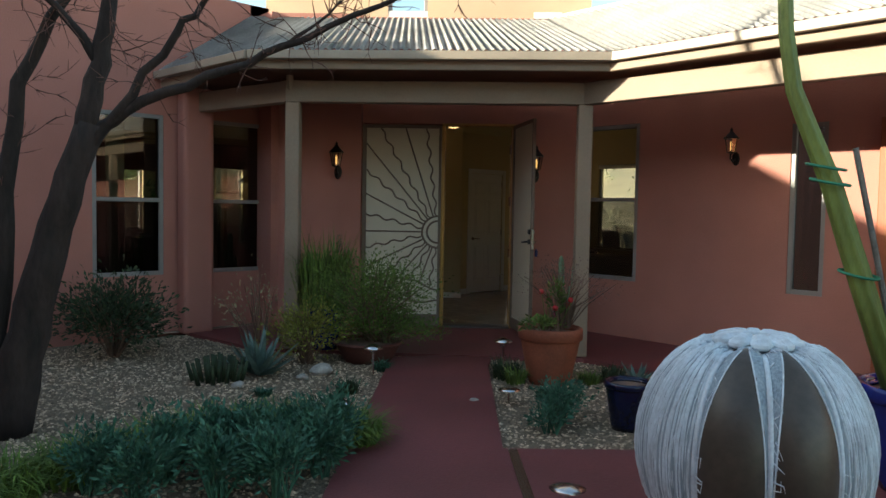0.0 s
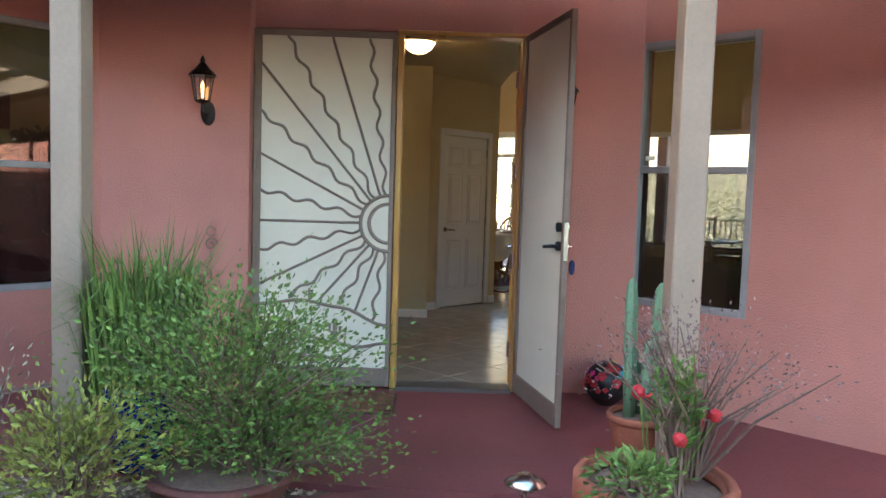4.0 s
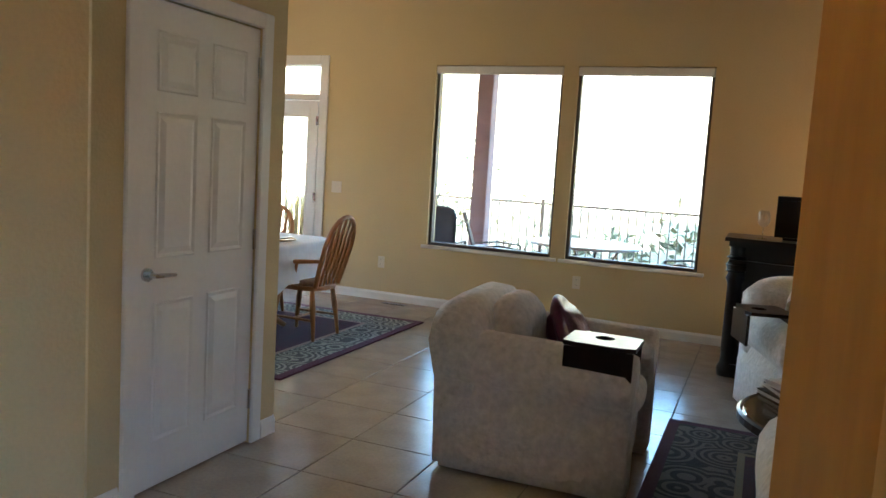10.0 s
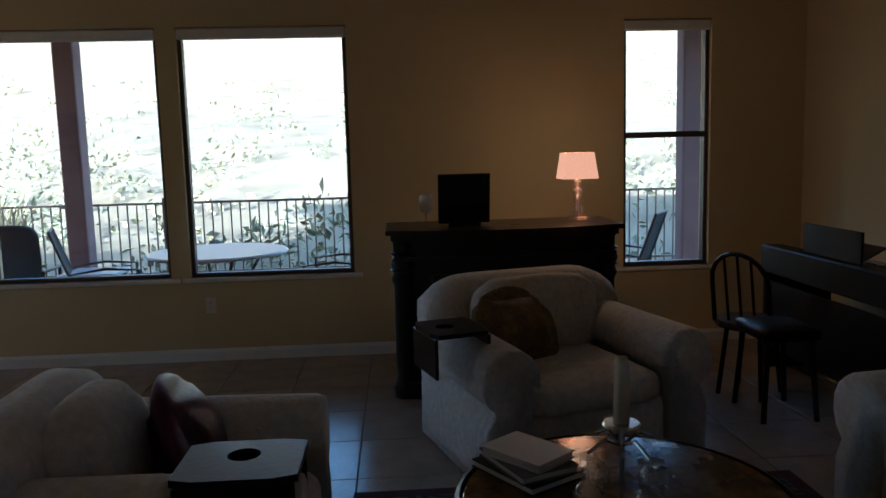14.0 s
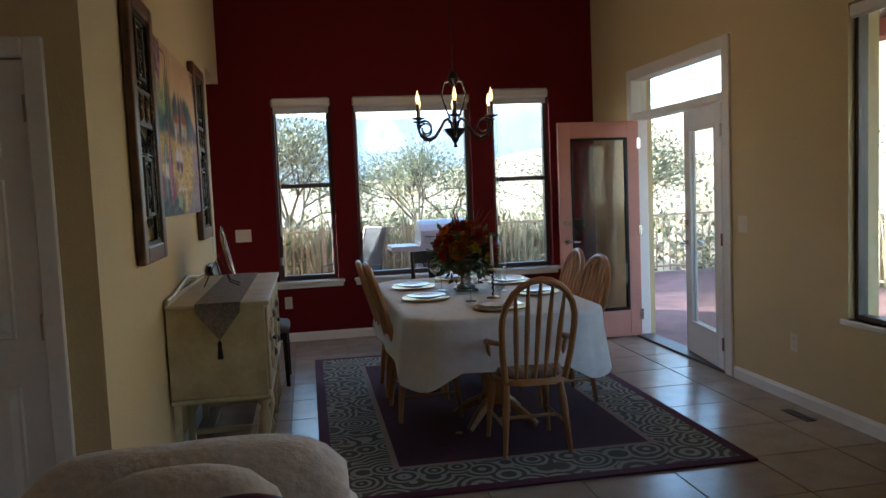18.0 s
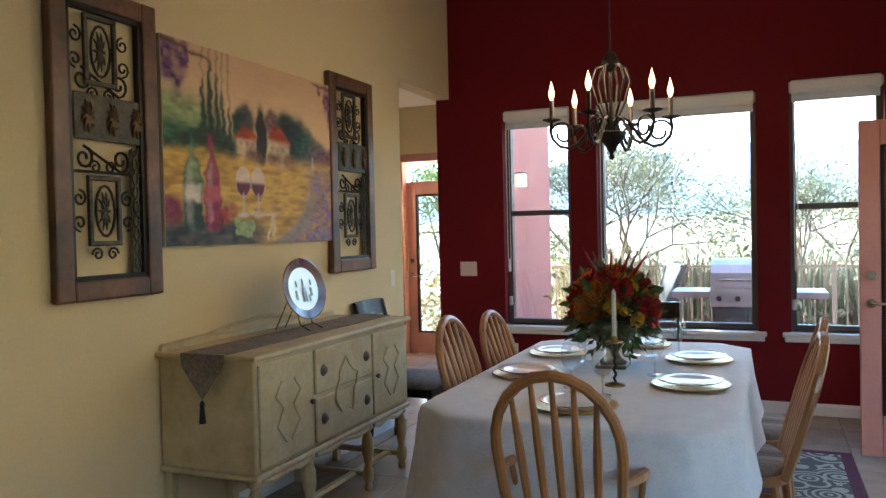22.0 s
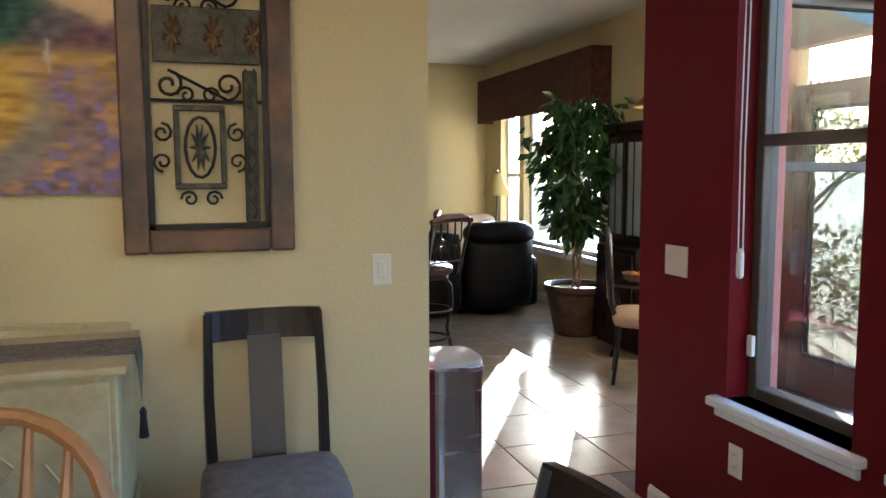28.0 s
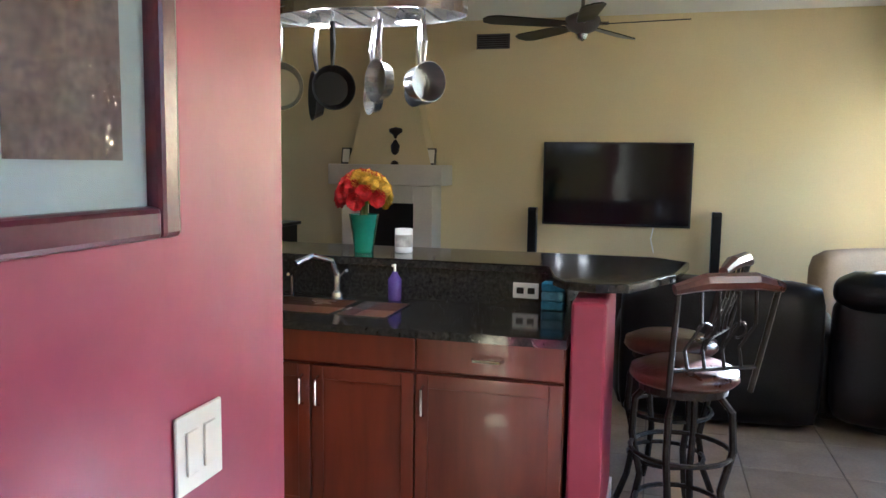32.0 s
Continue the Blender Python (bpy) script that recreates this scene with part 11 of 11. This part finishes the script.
# terracotta painted side door of the courtyard wing
sd = thing("door_side", "terracotta painted side door in the courtyard wall", "door", kind="structure")
SDM = mat("terracotta_door_paint", (0.36, 0.10, 0.04), 0.6, var=0.1, scale=3, grain=50, bump=0.05)
for a in ((3.52, 3.62, 0, 2.2), (2.58, 2.68, 0, 2.2), (2.58, 3.62, 2.2, 2.3)):
    part("casing", bx(9.43, 9.499, a[0], a[1], a[2], a[3], 0.01), SDM, sd)
part("leaf", bx(9.46, 9.498, 2.68, 3.52, 0.01, 2.2, 0.004), BRONZE, sd, "dark bronze door leaf")

# rocks and pebbles
rk = random.Random(9)
for x, y, s in ((5.78, 6.85, 0.10), (5.55, 6.80, 0.05), (6.75, 5.05, 0.08), (4.55, 3.05, 0.10), (5.2, 6.0, 0.06), (6.1, 5.3, 0.045), (5.0, 6.9, 0.05)):
    bm = bmesh.new()
    bmesh.ops.create_icosphere(bm, subdivisions=2, radius=s)
    for v in bm.verts:
        v.co *= 1 + 0.35 * noise.noise(v.co * 9 / s * 0.1 + Vector((x, y, 0)))
        v.co.z *= 0.62
    o = part("rock", bm, ROCK)
    o.matrix_basis = pose(x, y, ZG + s * 0.4, 0, 0, rk.uniform(0, 360))
    tagged(o, "pale weathered garden rock lying in gravel", "rock")
paved = [[walk_pt(-4.6, -0.43), walk_pt(-4.6, 4.2), walk_pt(0.95, 4.2), walk_pt(0.87, 1.5), walk_pt(0.82, 0.50), walk_pt(3.3, 0.48), walk_pt(3.9, 0.55), walk_pt(3.6, -0.44)],
         [(8.12, -4.0), (9.5, -4.0), (9.5, 6.9), (9.0, 7.5), (6.86, 9.62), (5.75, 9.62), (5.88, 8.15), (6.75, 7.2), (7.32, 6.5), (8.05, 5.72)]]
nr = np.random.default_rng(4)
octa = np.array(((1, 0, 0), (0, 1, 0), (-1, 0, 0), (0, -1, 0), (0, 0, 1), (0, 0, -1)), float)
tri = np.array(((0, 1, 4), (1, 2, 4), (2, 3, 4), (3, 0, 4)))
vs, fs, k = [], [], 0
while k < 30000:
    u = nr.random()
    p = (2.2 + 5.9 * nr.random(), 3.4 + 6.1 * nr.random())
    if inside(p, paved[0]) or inside(p, paved[1]):
        continue
    s = 0.007 + 0.011 * nr.random() ** 2
    a = nr.random() * 6.283
    v = octa * (s * (0.8 + 0.6 * nr.random()), s, s * 0.7) * (0.8 + 0.4 * nr.random((6, 1)))
    v = np.stack((v[:, 0] * math.cos(a) - v[:, 1] * math.sin(a), v[:, 0] * math.sin(a) + v[:, 1] * math.cos(a), v[:, 2]), 1) + (p[0], p[1], ZG + s * 0.3)
    vs.append(v)
    fs.append(tri + 6 * k)
    k += 1
me = bpy.data.meshes.new("pebbles")
me.from_pydata(np.concatenate(vs).tolist(), [], np.concatenate(fs).tolist())
me.materials.append(PEB)
tagged(new("pebbles", me), "loose mixed tan and grey pebbles of the gravel bed", "gravel", kind="stuff")

# ---- floor tiles ----
PITCH, JOINT = 0.488, 0.0055
TX, TY = 14.259, 10.007
outline = [(9.70, 5.20), (16.05, 5.20), (16.05, 15.25), (12.06, 15.25), (12.06, 17.08), (5.2, 17.08), (5.2, 9.75), (6.85, 9.75), dg(2.2, 0.07), dg(-0.95, 0.07), (9.70, 6.95)]


def clip_line(poly, a, b):
    """Keep the side of the line from a to b that lies to its left."""
    nx, ny = a[1] - b[1], b[0] - a[0]
    side = [(p[0] - a[0]) * nx + (p[1] - a[1]) * ny for p in poly]
    res = []
    for i, p in enumerate(poly):
        q, s, t = poly[(i + 1) % len(poly)], side[i], side[(i + 1) % len(poly)]
        if s >= 0:
            res.append(p)
        if s * t < 0:
            f = s / (s - t)
            res.append((p[0] + f * (q[0] - p[0]), p[1] + f * (q[1] - p[1])))
    return res


def tile_mesh(bm, poly, c=(0, 0)):
    """A tile with a softly broken edge."""
    mx, my = sum(p[0] for p in poly) / len(poly), sum(p[1] for p in poly) / len(poly)
    lo, md, hi = [], [], []
    for x, y in poly:
        L = max(1e-6, math.hypot(mx - x, my - y))
        k = 0.004 / L
        lo.append(bm.verts.new((x - c[0], y - c[1], -0.006)))
        md.append(bm.verts.new((x - c[0], y - c[1], -0.0014)))
        hi.append(bm.verts.new((x + (mx - x) * k - c[0], y + (my - y) * k - c[1], 0.0)))
    n = len(poly)
    for a, b in ((lo, md), (md, hi)):
        for i in range(n):
            bm.faces.new((a[i], a[(i + 1) % n], b[(i + 1) % n], b[i]))
    bm.faces.new(hi)


g = PITCH / 2 - JOINT / 2
bm = bmesh.new()
tile_mesh(bm, [(-g, -g), (g, -g), (g, g), (-g, g)])
whole = bpy.data.meshes.new("tile")
bm.to_mesh(whole)
bm.free()
whole.materials.append(TILE)
rest, near_count = bmesh.new(), 0
spots = []
for i in range(-20, 6):
    for j in range(-11, 17):
        spots.append((TX + (i + 0.5) * PITCH, TY + (j + 0.5) * PITCH))
spots.sort(key=lambda p: min(math.hypot(p[0] - 11.0, p[1] - 9.6), math.hypot(p[0] - 13.3, p[1] - 10.2), math.hypot(p[0] - 10.6, p[1] - 15.4), math.hypot(p[0] - 12.8, p[1] - 13.5)))
for x, y in spots:
    quad = [(x - g, y - g), (x + g, y - g), (x + g, y + g), (x - g, y + g)]
    hits = [inside(p, outline) for p in quad]
    if all(hits):
        poly = quad
    else:
        poly = clip_line(quad, (5.2, 0), (5.2, -1))
        poly = clip_line(poly, (16.05, 0), (16.05, 1)) if poly else poly
        if poly and x > 12.06:
            poly = clip_line(poly, (16.05, 15.25), (12.0, 15.25))
        elif poly:
            poly = clip_line(poly, (12.06, 17.08), (5.2, 17.08))
            poly = clip_line(poly, (12.06, 15.3), (12.06, 17.0)) if poly and y > 15.1 else poly
        poly = clip_line(poly, (9.7, 5.2), (16.0, 5.2)) if poly else poly
        poly = clip_line(poly, (9.7, 7.0), (9.7, 5.2)) if poly and y < 7.0 else poly
        if poly and x < 9.8 and y > 6.6 and x > 6.7 and y < 9.9:
            poly = clip_line(poly, dg(2.2, 0.07), dg(-0.95, 0.07))
        if len(poly) < 3:
            continue
        c = (sum(p[0] for p in poly) / len(poly), sum(p[1] for p in poly) / len(poly))
        area = abs(sum(p[0] * q[1] - q[0] * p[1] for p, q in zip(poly, poly[1:] + poly[:1]))) / 2
        if area < 0.002 or not inside(c, outline):
            continue
    if near_count < 300:
        near_count += 1
        if poly is quad:
            o = new("tile", whole)
            o.parent = floor_base
            o.matrix_basis = Matrix.Translation((x, y, 0)) @ Matrix.Rotation(math.pi / 2 * (near_count % 4), 4, "Z")
        else:
            bm = bmesh.new()
            tile_mesh(bm, poly, (x, y))
            part("tile", bm, TILE, floor_base).location = (x, y, 0)
    else:
        tile_mesh(rest, poly)
tagged(part("tile_field", rest, TILE, floor_base), "beige ceramic floor tiles with dark grout", "", kind="stuff")
